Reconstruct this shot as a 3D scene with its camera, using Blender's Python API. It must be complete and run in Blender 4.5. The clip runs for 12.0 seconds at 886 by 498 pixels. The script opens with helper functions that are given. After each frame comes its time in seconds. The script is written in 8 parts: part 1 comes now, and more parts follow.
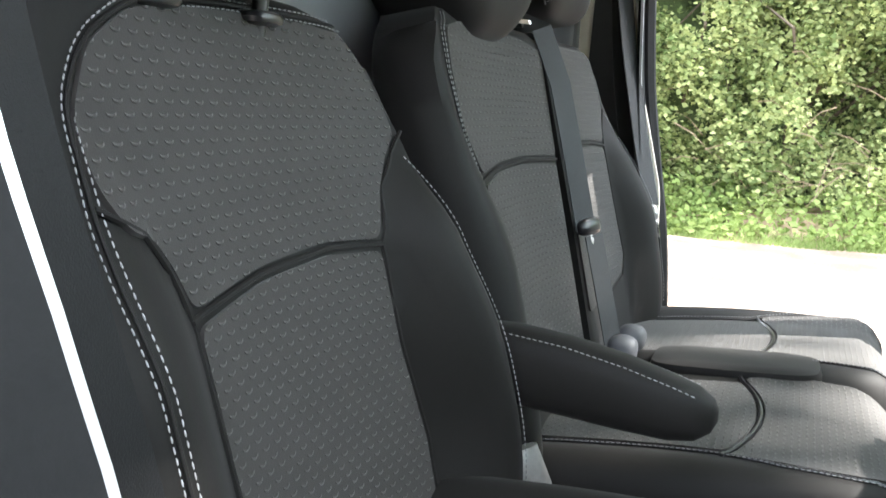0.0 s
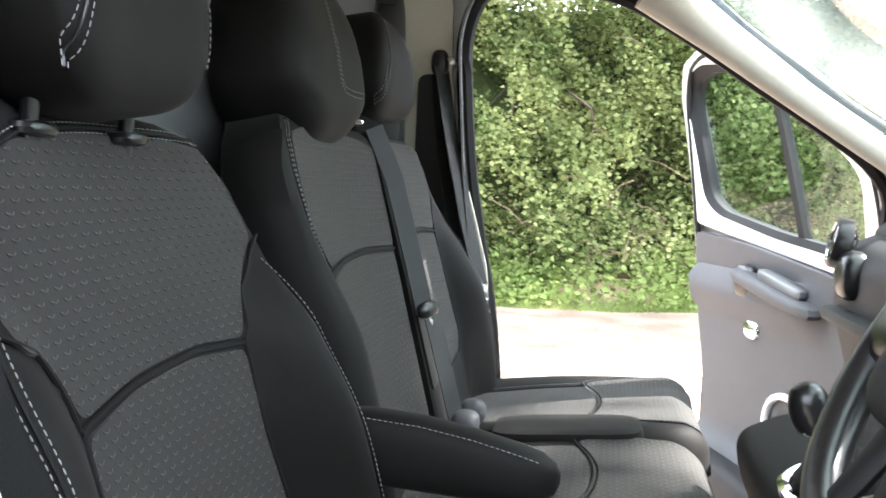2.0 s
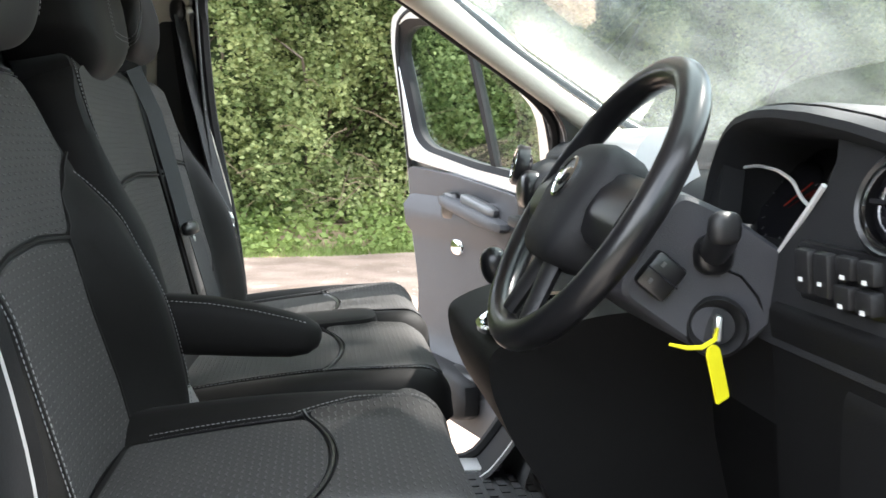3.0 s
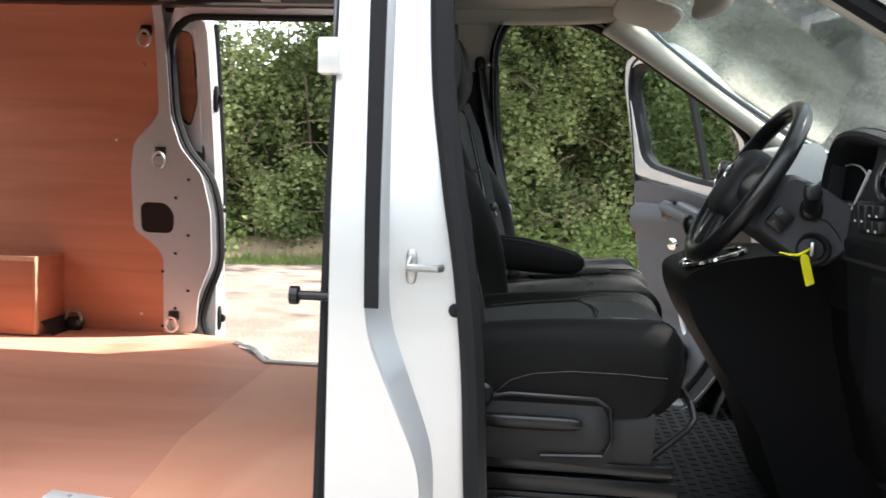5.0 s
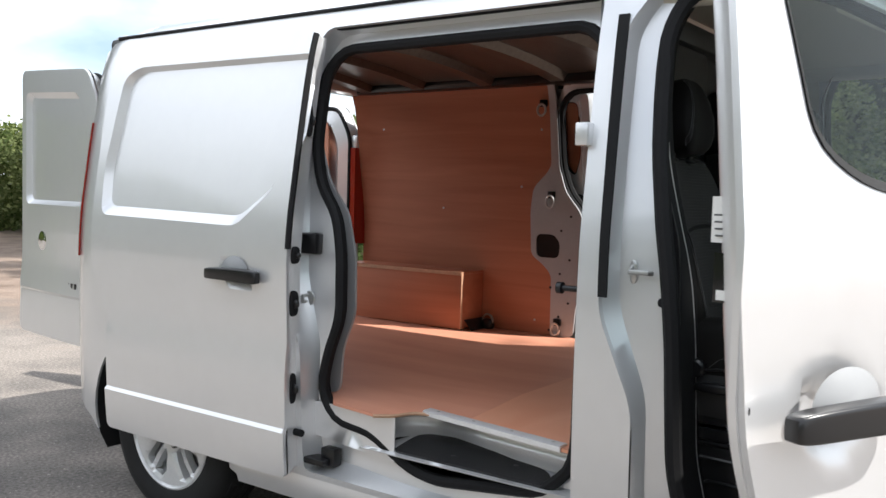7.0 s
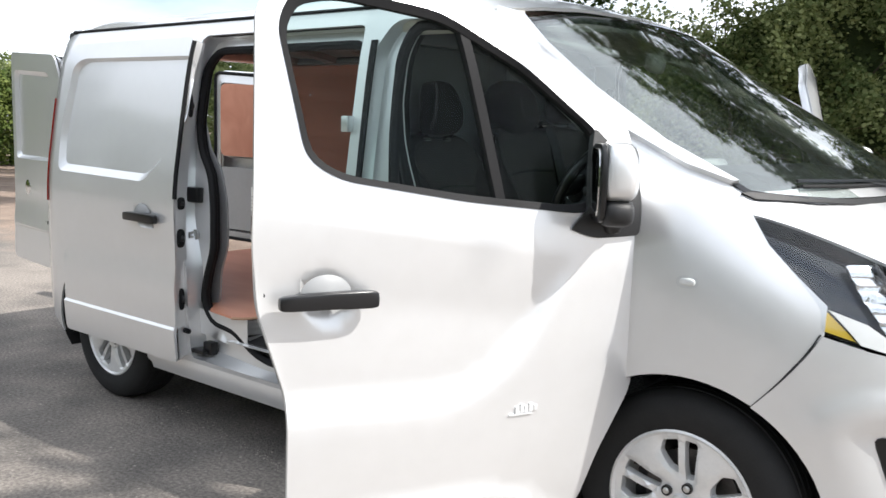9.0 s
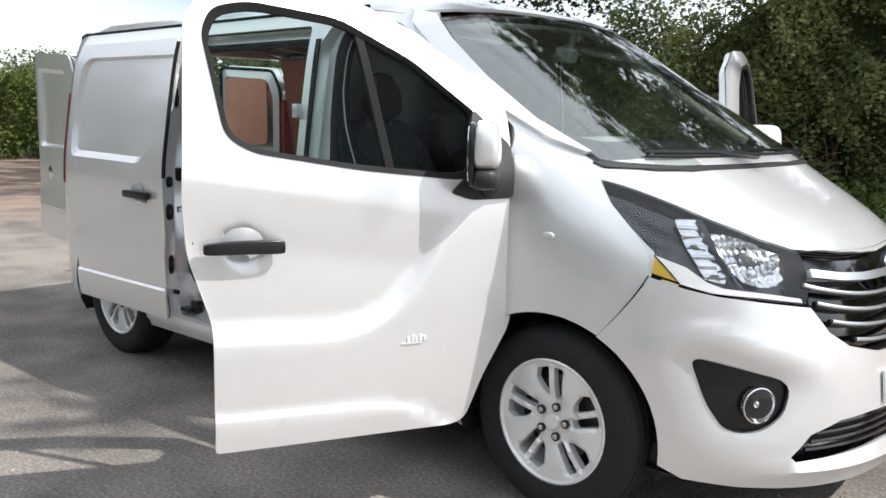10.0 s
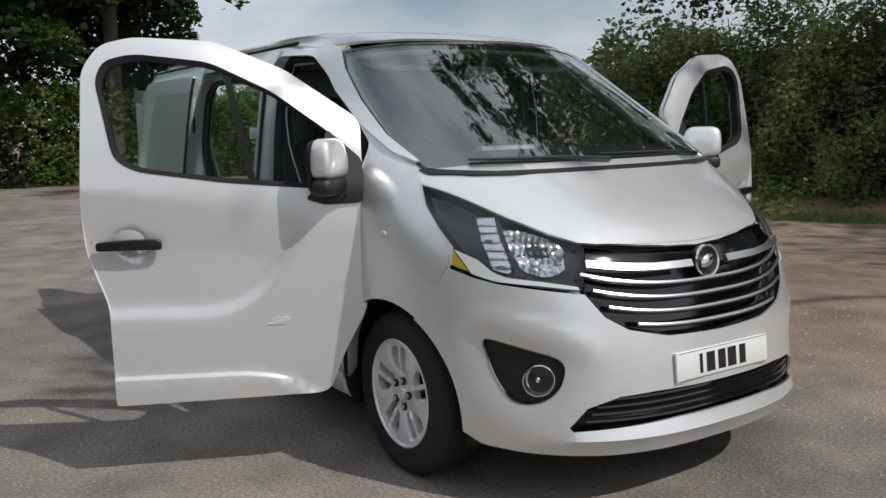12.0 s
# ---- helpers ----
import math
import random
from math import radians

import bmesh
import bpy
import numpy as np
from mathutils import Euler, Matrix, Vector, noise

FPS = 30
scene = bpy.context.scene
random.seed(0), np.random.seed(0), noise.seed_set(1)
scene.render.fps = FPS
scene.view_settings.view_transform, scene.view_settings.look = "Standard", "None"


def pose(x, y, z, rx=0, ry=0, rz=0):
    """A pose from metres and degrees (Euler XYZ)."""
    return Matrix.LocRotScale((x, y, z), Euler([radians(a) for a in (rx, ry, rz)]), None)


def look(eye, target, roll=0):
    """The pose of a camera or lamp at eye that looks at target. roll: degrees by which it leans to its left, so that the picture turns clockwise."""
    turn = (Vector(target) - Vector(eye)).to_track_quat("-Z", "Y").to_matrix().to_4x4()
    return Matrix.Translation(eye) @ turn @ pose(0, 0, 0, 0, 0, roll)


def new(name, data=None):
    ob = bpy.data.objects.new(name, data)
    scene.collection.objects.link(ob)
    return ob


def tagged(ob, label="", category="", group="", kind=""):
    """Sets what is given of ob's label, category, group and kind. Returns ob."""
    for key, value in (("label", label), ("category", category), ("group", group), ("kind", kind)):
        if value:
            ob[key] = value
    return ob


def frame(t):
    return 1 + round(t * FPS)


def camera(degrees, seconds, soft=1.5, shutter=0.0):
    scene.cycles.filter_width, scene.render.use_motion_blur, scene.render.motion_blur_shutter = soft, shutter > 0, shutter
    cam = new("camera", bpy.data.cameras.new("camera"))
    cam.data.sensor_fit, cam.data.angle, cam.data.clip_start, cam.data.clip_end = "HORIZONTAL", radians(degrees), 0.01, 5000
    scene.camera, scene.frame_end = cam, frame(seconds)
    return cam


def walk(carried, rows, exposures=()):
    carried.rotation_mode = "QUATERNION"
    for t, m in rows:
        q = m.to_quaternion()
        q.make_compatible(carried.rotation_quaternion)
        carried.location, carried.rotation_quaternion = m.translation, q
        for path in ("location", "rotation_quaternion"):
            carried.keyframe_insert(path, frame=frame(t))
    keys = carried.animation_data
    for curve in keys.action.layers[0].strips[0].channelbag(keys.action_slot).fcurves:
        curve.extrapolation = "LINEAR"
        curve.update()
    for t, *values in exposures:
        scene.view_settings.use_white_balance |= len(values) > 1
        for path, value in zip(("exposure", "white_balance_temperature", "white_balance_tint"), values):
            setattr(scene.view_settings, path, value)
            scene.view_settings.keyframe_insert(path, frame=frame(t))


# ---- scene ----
cam = camera(53.0, 12.0, shutter=0.12)
PATH = [
    (0, (-0.859, -1.097, 1.327), (-1.581, 0.738, 0.994), 3.6),
    (0.5, (-0.859, -1.114, 1.37), (-1.629, 0.729, 1.261), 3.5),
    (1, (-0.861, -1.122, 1.388), (-1.645, 0.718, 1.416), 3.1),
    (1.5, (-0.861, -1.127, 1.382), (-1.548, 0.75, 1.347), 2.9),
    (2, (-0.867, -1.173, 1.349), (-1.227, 0.79, 1.209), 1.9),
    (2.5, (-0.874, -1.297, 1.317), (-0.895, 0.694, 1.134), 1.3),
    (3, (-0.908, -1.487, 1.308), (-0.633, 0.48, 1.077), 0.8),
    (3.2, (-0.925, -1.565, 1.301), (-0.586, 0.393, 1.072), 0.8),
    (4.8, (-1.028, -2.315, 1.255), (-1.091, -0.325, 1.064), 1.5),
    (5, (-1.023, -2.401, 1.251), (-1.232, -0.42, 1.072), 1.9),
    (5.5, (-0.967, -2.622, 1.23), (-1.517, -0.71, 1.026), 1.5),
    (6, (-0.813, -2.783, 1.24), (-1.702, -1.0, 1.068), 1.6),
    (6.5, (-0.572, -2.89, 1.252), (-1.661, -1.219, 1.097), 1.4),
    (6.7, (-0.474, -2.942, 1.246), (-1.611, -1.304, 1.132), 1.4),
    (8.3, (0.508, -3.199, 1.416), (-0.75, -1.663, 1.18), 2.6),
    (8.5, (0.644, -3.238, 1.418), (-0.609, -1.706, 1.131), 2.9),
    (9, (1.016, -3.294, 1.423), (-0.235, -1.756, 1.155), 1.8),
    (9.5, (1.394, -3.335, 1.41), (0.103, -1.839, 1.108), 1.9),
    (10, (1.752, -3.429, 1.41), (0.425, -1.962, 1.118), 1.0),
    (10.5, (2.11, -3.448, 1.424), (0.722, -2.032, 1.167), -0.1),
    (11, (2.475, -3.355, 1.408), (0.995, -2.033, 1.16), -0.1),
    (11.5, (2.767, -3.062, 1.402), (1.217, -1.83, 1.124), 0.5),
    (12, (3.102, -2.704, 1.439), (1.445, -1.618, 1.166), -1.5),
]
EXPOSURE = [(0.0, 3.95), (0.5, 3.65), (1.0, 3.65), (1.5, 3.9), (2.0, 3.65), (2.5, 3.35), (3.0, 3.08), (5.0, 2.02), (5.5, 1.32), (6.0, 0.97), (6.5, 0.84), (8.5, 0.70), (9.5, 0.57), (10.5, 0.15), (11.0, -0.15), (11.5, -0.41), (12.0, -0.60)]
walk(cam, [(t, look(eye, target, roll)) for t, eye, target, roll in PATH], EXPOSURE)

# ---- daylight: sun from ahead and to the van's left, sky with thin cloud ----
SUN = Vector((1.05, 0.41, 1.18)).normalized()
world = bpy.data.worlds.new("sky")
scene.world = world
world.use_nodes = True
wn, wl = world.node_tree.nodes, world.node_tree.links
sky = wn.new("ShaderNodeTexSky")
sky.sky_type, sky.sun_disc = "NISHITA", False
sky.sun_elevation, sky.sun_rotation = math.asin(SUN.z), math.atan2(SUN.x, SUN.y)
sky.air_density, sky.dust_density = 1.0, 1.5
cloud_at = wn.new("ShaderNodeTexCoord")
cloud_map = wn.new("ShaderNodeMapping")
cloud_map.inputs["Scale"].default_value = (1.0, 1.0, 2.6)
cloud = wn.new("ShaderNodeTexNoise")
cloud.inputs["Scale"].default_value, cloud.inputs["Detail"].default_value = 2.3, 7
cloud_ramp = wn.new("ShaderNodeValToRGB")
cloud_ramp.color_ramp.elements[0].position, cloud_ramp.color_ramp.elements[1].position = 0.28, 0.54
cloud_mix = wn.new("ShaderNodeMix")
cloud_mix.data_type = "RGBA"
cloud_mix.inputs["B"].default_value = (8.2, 8.7, 9.4, 1)
wl.new(cloud_at.outputs["Generated"], cloud_map.inputs["Vector"])
wl.new(cloud_map.outputs["Vector"], cloud.inputs["Vector"])
wl.new(cloud.outputs["Fac"], cloud_ramp.inputs["Fac"])
wl.new(cloud_ramp.outputs["Color"], cloud_mix.inputs["Factor"])
wl.new(sky.outputs["Color"], cloud_mix.inputs["A"])
wl.new(cloud_mix.outputs["Result"], wn["Background"].inputs["Color"])
wn["Background"].inputs["Strength"].default_value = 0.12
lamp = bpy.data.lights.new("sun", "SUN")
lamp.energy, lamp.angle, lamp.color = 4.3, radians(0.6), (1.0, 0.965, 0.915)
sun = new("sun", lamp)
sun.matrix_world = look(SUN * 30, (0, 0, 0))

# ---- mesh tools ----
from mathutils.geometry import delaunay_2d_cdt


def part(name, bm, mat, parent=None, label="", sharp=40.0):
    """Links a bmesh as one mesh object, under a thing or a part."""
    bmesh.ops.recalc_face_normals(bm, faces=bm.faces)
    limit = radians(sharp)
    for e in bm.edges:
        e.smooth = len(e.link_faces) == 2 and e.calc_face_angle(0.0) < limit
    for f in bm.faces:
        f.smooth = True
    me = bpy.data.meshes.new(name)
    bm.to_mesh(me)
    bm.free()
    me.materials.append(mat)
    ob = new(name, me)
    if parent:
        ob.parent = parent
    if label:
        ob["label"] = label
    return ob


def thing(name, label, category, group="", kind="", m=None):
    ob = new(name)
    ob.empty_display_size = 0.1
    if m is not None:
        ob.matrix_basis = m
    return tagged(ob, label, category, group, kind)


def box(bm, x0, x1, y0, y1, z0, z1, bevel=0.0, m=None, segments=2):
    made = bmesh.ops.create_cube(bm, size=1.0)["verts"]
    for v in made:
        v.co = Vector(((x0 + x1) / 2 + v.co.x * (x1 - x0), (y0 + y1) / 2 + v.co.y * (y1 - y0), (z0 + z1) / 2 + v.co.z * (z1 - z0)))
    if bevel > 0:
        edges = list({e for v in made for e in v.link_edges})
        made = bmesh.ops.bevel(bm, geom=edges, offset=bevel, segments=segments, profile=0.5, affect="EDGES")["verts"] + [v for v in made if v.is_valid]
    if m is not None:
        bmesh.ops.transform(bm, matrix=m, verts=list({v for v in made if v.is_valid}))
    return bm


def boxed(*args, **kw):
    return box(bmesh.new(), *args, **kw)


def tube(bm, pts, r, n=10, closed=False, flat=1.0, caps=True, up=None):
    """A round bar through points; r a radius or one each; flat squashes it across."""
    pts = [Vector(p) for p in pts]
    k = len(pts)
    rs = r if isinstance(r, (list, tuple)) else [r] * k
    rings, side = [], None
    for i, p in enumerate(pts):
        a = pts[i - 1] if (i > 0 or closed) else p
        b = pts[(i + 1) % k] if (i < k - 1 or closed) else p
        way = (b - a).normalized()
        if up is not None:
            side = way.cross(Vector(up)).normalized()
        elif side is None:
            side = way.orthogonal().normalized()
        else:
            side = (side - way * side.dot(way)).normalized()
        lift = side.cross(way)
        rings.append([bm.verts.new(p + (side * math.cos(q) + lift * math.sin(q) * flat) * rs[i]) for q in (2 * math.pi * j / n for j in range(n))])
    for i in range(k if closed else k - 1):
        r0, r1 = rings[i], rings[(i + 1) % k]
        for j in range(n):
            bm.faces.new((r0[j], r0[(j + 1) % n], r1[(j + 1) % n], r1[j]))
    if caps and not closed:
        bm.faces.new(rings[0]), bm.faces.new(rings[-1])
    return bm


def tubed(*args, **kw):
    return tube(bmesh.new(), *args, **kw)


def lathe(bm, profile, n=32, m=None, closed=False, caps=True):
    """Turns (radius, height) rows round z."""
    rings = [[bm.verts.new((max(r, 1e-5) * math.cos(q), max(r, 1e-5) * math.sin(q), h)) for q in (2 * math.pi * j / n for j in range(n))] for r, h in profile]
    pairs = list(zip(rings, rings[1:])) + ([(rings[-1], rings[0])] if closed else [])
    for r0, r1 in pairs:
        for j in range(n):
            bm.faces.new((r0[j], r0[(j + 1) % n], r1[(j + 1) % n], r1[j]))
    if caps and not closed:
        for r in (rings[0], rings[-1]):
            bm.faces.new(r)
    if m is not None:
        bmesh.ops.transform(bm, matrix=m, verts=[v for r in rings for v in r])
    return bm


def lathed(*args, **kw):
    return lathe(bmesh.new(), *args, **kw)


def loft(bm, rings, caps=True):
    rows = [[bm.verts.new(p) for p in ring] for ring in rings]
    n = len(rows[0])
    for r0, r1 in zip(rows, rows[1:]):
        for j in range(n):
            bm.faces.new((r0[j], r0[(j + 1) % n], r1[(j + 1) % n], r1[j]))
    if caps:
        bm.faces.new(rows[0]), bm.faces.new(rows[-1])
    return bm


def ring_of(cx, cy, hx, hy, power=3.0, n=24):
    """A rounded-square ring of (x, y)."""
    out = []
    for j in range(n):
        q = 2 * math.pi * j / n
        c, s = math.cos(q), math.sin(q)
        out.append((cx + hx * math.copysign(abs(c) ** (2 / power), c), cy + hy * math.copysign(abs(s) ** (2 / power), s)))
    return out


def pillow(hx, hy, hz, power=3.0, n=24, rows=14, shape=None, m=None):
    """A soft rounded block about the origin; shape(p) may bend each point."""
    rings = []
    for i in range(rows + 1):
        q = -math.pi / 2 + math.pi * (i + 0.02) / (rows + 0.04)
        c, s = math.cos(q), math.sin(q)
        k = abs(c) ** (2 / power)
        h = math.copysign(abs(s) ** (2 / power), s) * hz
        rings.append([Vector((x, y, h)) for x, y in ring_of(0, 0, hx * k, hy * k, power, n)])
    if shape:
        rings = [[Vector(shape(p)) for p in r] for r in rings]
    if m is not None:
        rings = [[m @ p for p in r] for r in rings]
    return loft(bmesh.new(), rings)


def inside(u, v, poly):
    hit = False
    for (a, b), (c, d) in zip(poly, poly[1:] + poly[:1]):
        if (b > v) != (d > v) and u < (c - a) * (v - b) / (d - b) + a:
            hit = not hit
    return hit


def gap_to(u, v, poly, closed=True):
    """The distance from (u, v) to a line of points."""
    best = 1e9
    for (a, b), (c, d) in zip(poly, poly[1:] + (poly[:1] if closed else [])):
        l2 = (c - a) ** 2 + (d - b) ** 2
        t = 0.0 if l2 == 0 else max(0.0, min(1.0, ((u - a) * (c - a) + (v - b) * (d - b)) / l2))
        best = min(best, math.hypot(a + t * (c - a) - u, b + t * (d - b) - v))
    return best


def finer(poly, step, closed=True):
    out = []
    ends = list(zip(poly, poly[1:] + (poly[:1] if closed else [])))
    for (a, b), (c, d) in ends:
        n = max(1, int(math.ceil(math.hypot(c - a, d - b) / step)))
        out += [(a + (c - a) * k / n, b + (d - b) * k / n) for k in range(n)]
    return out if closed else out + [poly[-1]]


def eased(poly, r, n=5, closed=True):
    """Rounds the corners of a line of points by about r."""
    out, k = [], len(poly)
    for i, p in enumerate(poly):
        if not closed and i in (0, k - 1):
            out.append(p)
            continue
        a, p, b = Vector(poly[i - 1]), Vector(p), Vector(poly[(i + 1) % k])
        da, db = (a - p), (b - p)
        d = min(r, da.length * 0.45, db.length * 0.45)
        s, e = p + da.normalized() * d, p + db.normalized() * d
        for j in range(n + 1):
            t = j / n
            q = s * (1 - t) ** 2 + p * 2 * t * (1 - t) + e * t * t
            out.append((q.x, q.y))
    return out


def evenly(poly, n):
    """n points spread evenly along a closed line, from its first point."""
    pts = [Vector(p) for p in poly] + [Vector(poly[0])]
    far = [0.0]
    for a, b in zip(pts, pts[1:]):
        far.append(far[-1] + (b - a).length)
    out = []
    for i in range(n):
        d = far[-1] * i / n
        k = int(np.searchsorted(far, d, "right")) - 1
        t = (d - far[k]) / max(1e-9, far[k + 1] - far[k])
        out.append(tuple(pts[k].lerp(pts[k + 1], t)))
    return out


def sheet(outline, fn, step, thick=0.0, holes=(), marks=(), bm=None, flip=False):
    """A skin over an outline in (u, v), laid in space by fn, with a real thickness. marks: lines that its net follows."""
    bm = bm or bmesh.new()
    uv = bm.loops.layers.uv.verify()
    loops = [finer(list(p), step) for p in (outline, *holes)]
    lines = [finer(list(p), step, False) for p in marks]
    pts, edges = [], []
    for lp in loops:
        k = len(pts)
        pts += lp
        edges += [(k + i, k + (i + 1) % len(lp)) for i in range(len(lp))]
    for ln in lines:
        k = len(pts)
        pts += ln
        edges += [(k + i, k + i + 1) for i in range(len(ln) - 1)]
    us, vs = [p[0] for p in loops[0]], [p[1] for p in loops[0]]
    solid = np.array(pts)
    nu, nv = int((max(us) - min(us)) / step), int((max(vs) - min(vs)) / step)
    for i in range(1, nu + 1):
        for j in range(1, nv + 1):
            u, v = min(us) + i * (max(us) - min(us)) / (nu + 1), min(vs) + j * (max(vs) - min(vs)) / (nv + 1)
            if ((solid - (u, v)) ** 2).sum(1).min() > (0.55 * step) ** 2 and inside(u, v, loops[0]) and not any(inside(u, v, h) for h in loops[1:]):
                pts.append((u, v))
    got, _, tris, *_ = delaunay_2d_cdt([Vector(p) for p in pts], edges, [], 0, 1e-6)
    keep = []
    for t in tris:
        u, v = sum(got[i].x for i in t) / 3, sum(got[i].y for i in t) / 3
        if inside(u, v, loops[0]) and not any(inside(u, v, h) for h in loops[1:]):
            keep.append(t)
    used = sorted({i for t in keep for i in t})
    front, back, e = {}, {}, step * 0.02
    for i in used:
        u, v = got[i]
        p = Vector(fn(u, v))
        front[i] = bm.verts.new(p)
        if thick:
            n = (Vector(fn(u + e, v)) - Vector(fn(u - e, v))).cross(Vector(fn(u, v + e)) - Vector(fn(u, v - e))).normalized()
            back[i] = bm.verts.new(p + n * (thick if flip else -thick))
    count = {}
    for t in keep:
        f = bm.faces.new([front[i] for i in t])
        for lo, i in zip(f.loops, t):
            lo[uv].uv = got[i]
        if thick:
            bm.faces.new([back[i] for i in reversed(t)])
        for a, b in zip(t, t[1:] + t[:1]):
            count[frozenset((a, b))] = count.get(frozenset((a, b)), 0) + 1
    if thick:
        for k, c in count.items():
            if c == 1:
                a, b = tuple(k)
                bm.faces.new((front[a], front[b], back[b], back[a]))
    return bm


def bands(loops, closed=True, bm=None):
    """Strips between lines of equal count."""
    bm = bm or bmesh.new()
    rows = [[bm.verts.new(p) for p in lp] for lp in loops]
    n = len(rows[0])
    for r0, r1 in zip(rows, rows[1:]):
        for j in range(n if closed else n - 1):
            bm.faces.new((r0[j], r0[(j + 1) % n], r1[(j + 1) % n], r1[j]))
    return bm


def step01(t):
    t = max(0.0, min(1.0, t))
    return t * t * (3 - 2 * t)


def dashes(pts, length, gap, r, lift=(0, 0, 0)):
    """Stitches along a line of points."""
    bm = bmesh.new()
    pts = [Vector(p) + Vector(lift) for p in pts]
    far = [0.0]
    for a, b in zip(pts, pts[1:]):
        far.append(far[-1] + (b - a).length)

    def at(d):
        k = min(len(pts) - 2, int(np.searchsorted(far, d, "right")) - 1)
        return pts[k].lerp(pts[k + 1], (d - far[k]) / max(1e-9, far[k + 1] - far[k]))

    d = 0.0
    while d + length < far[-1]:
        tube(bm, [at(d), at(d + length / 2), at(d + length)], [r * 0.6, r, r * 0.6], 4)
        d += length + gap
    return bm

# ---- materials ----
def material(name, color, rough=0.5, metal=0.0, coat=0.0, vary=0.0, vary_scale=6.0, bump=0.0, bump_scale=200.0, spec=0.5, rough_vary=0.0):
    """A surface with variation at two scales and fine relief."""
    mat = bpy.data.materials.new(name)
    mat.use_nodes = True
    nd, ln = mat.node_tree.nodes, mat.node_tree.links
    b = nd["Principled BSDF"]
    b.inputs["Base Color"].default_value = (*color, 1)
    b.inputs["Roughness"].default_value, b.inputs["Metallic"].default_value = rough, metal
    b.inputs["Coat Weight"].default_value, b.inputs["Coat Roughness"].default_value = coat, 0.06
    b.inputs["Specular IOR Level"].default_value = spec
    at = nd.new("ShaderNodeTexCoord")
    if vary or rough_vary:
        n1, n2 = nd.new("ShaderNodeTexNoise"), nd.new("ShaderNodeTexNoise")
        n1.inputs["Scale"].default_value, n2.inputs["Scale"].default_value = vary_scale, vary_scale * 9
        n1.inputs["Detail"].default_value, n2.inputs["Detail"].default_value = 4, 3
        both = nd.new("ShaderNodeMath")
        both.operation = "ADD"
        for n, k in ((n1, 0), (n2, 1)):
            ln.new(at.outputs["Object"], n.inputs["Vector"])
            ln.new(n.outputs["Fac"], both.inputs[k])
        if vary:
            ramp = nd.new("ShaderNodeMapRange")
            ramp.inputs["From Min"].default_value, ramp.inputs["From Max"].default_value = 0.6, 1.4
            ramp.inputs["To Min"].default_value, ramp.inputs["To Max"].default_value = 1 - vary, 1 + vary
            mul = nd.new("ShaderNodeVectorMath")
            mul.operation = "SCALE"
            mul.inputs[0].default_value = color
            ln.new(both.outputs[0], ramp.inputs["Value"])
            ln.new(ramp.outputs["Result"], mul.inputs["Scale"])
            ln.new(mul.outputs["Vector"], b.inputs["Base Color"])
        if rough_vary:
            rr = nd.new("ShaderNodeMapRange")
            rr.inputs["From Min"].default_value, rr.inputs["From Max"].default_value = 0.6, 1.4
            rr.inputs["To Min"].default_value, rr.inputs["To Max"].default_value = rough - rough_vary, rough + rough_vary
            ln.new(both.outputs[0], rr.inputs["Value"])
            ln.new(rr.outputs["Result"], b.inputs["Roughness"])
    if bump:
        nb, bp = nd.new("ShaderNodeTexNoise"), nd.new("ShaderNodeBump")
        nb.inputs["Scale"].default_value = bump_scale
        bp.inputs["Strength"].default_value, bp.inputs["Distance"].default_value = bump, 0.002
        ln.new(at.outputs["Object"], nb.inputs["Vector"])
        ln.new(nb.outputs["Fac"], bp.inputs["Height"])
        ln.new(bp.outputs["Normal"], b.inputs["Normal"])
    return mat


def pane(name, tint, gloss=0.04):
    """Thin glass: clear through, with a mirror's gloss that grows at a grazing view."""
    mat = bpy.data.materials.new(name)
    mat.use_nodes = True
    nd, ln = mat.node_tree.nodes, mat.node_tree.links
    nd.remove(nd["Principled BSDF"])
    clear, shine, mix = nd.new("ShaderNodeBsdfTransparent"), nd.new("ShaderNodeBsdfGlossy"), nd.new("ShaderNodeMixShader")
    face, power, grow = nd.new("ShaderNodeLayerWeight"), nd.new("ShaderNodeMath"), nd.new("ShaderNodeMath")
    face.inputs["Blend"].default_value = 0.5
    power.operation, grow.operation = "POWER", "MULTIPLY_ADD"
    power.inputs[1].default_value = 4.0
    grow.inputs[1].default_value, grow.inputs[2].default_value = 0.85, gloss
    ln.new(face.outputs["Facing"], power.inputs[0])
    ln.new(power.outputs[0], grow.inputs[0])
    clear.inputs["Color"].default_value = (*tint, 1)
    shine.inputs["Roughness"].default_value = 0.02
    ln.new(grow.outputs[0], mix.inputs["Fac"])
    ln.new(clear.outputs["BSDF"], mix.inputs[1])
    ln.new(shine.outputs["BSDF"], mix.inputs[2])
    ln.new(mix.outputs["Shader"], nd["Material Output"].inputs["Surface"])
    return mat


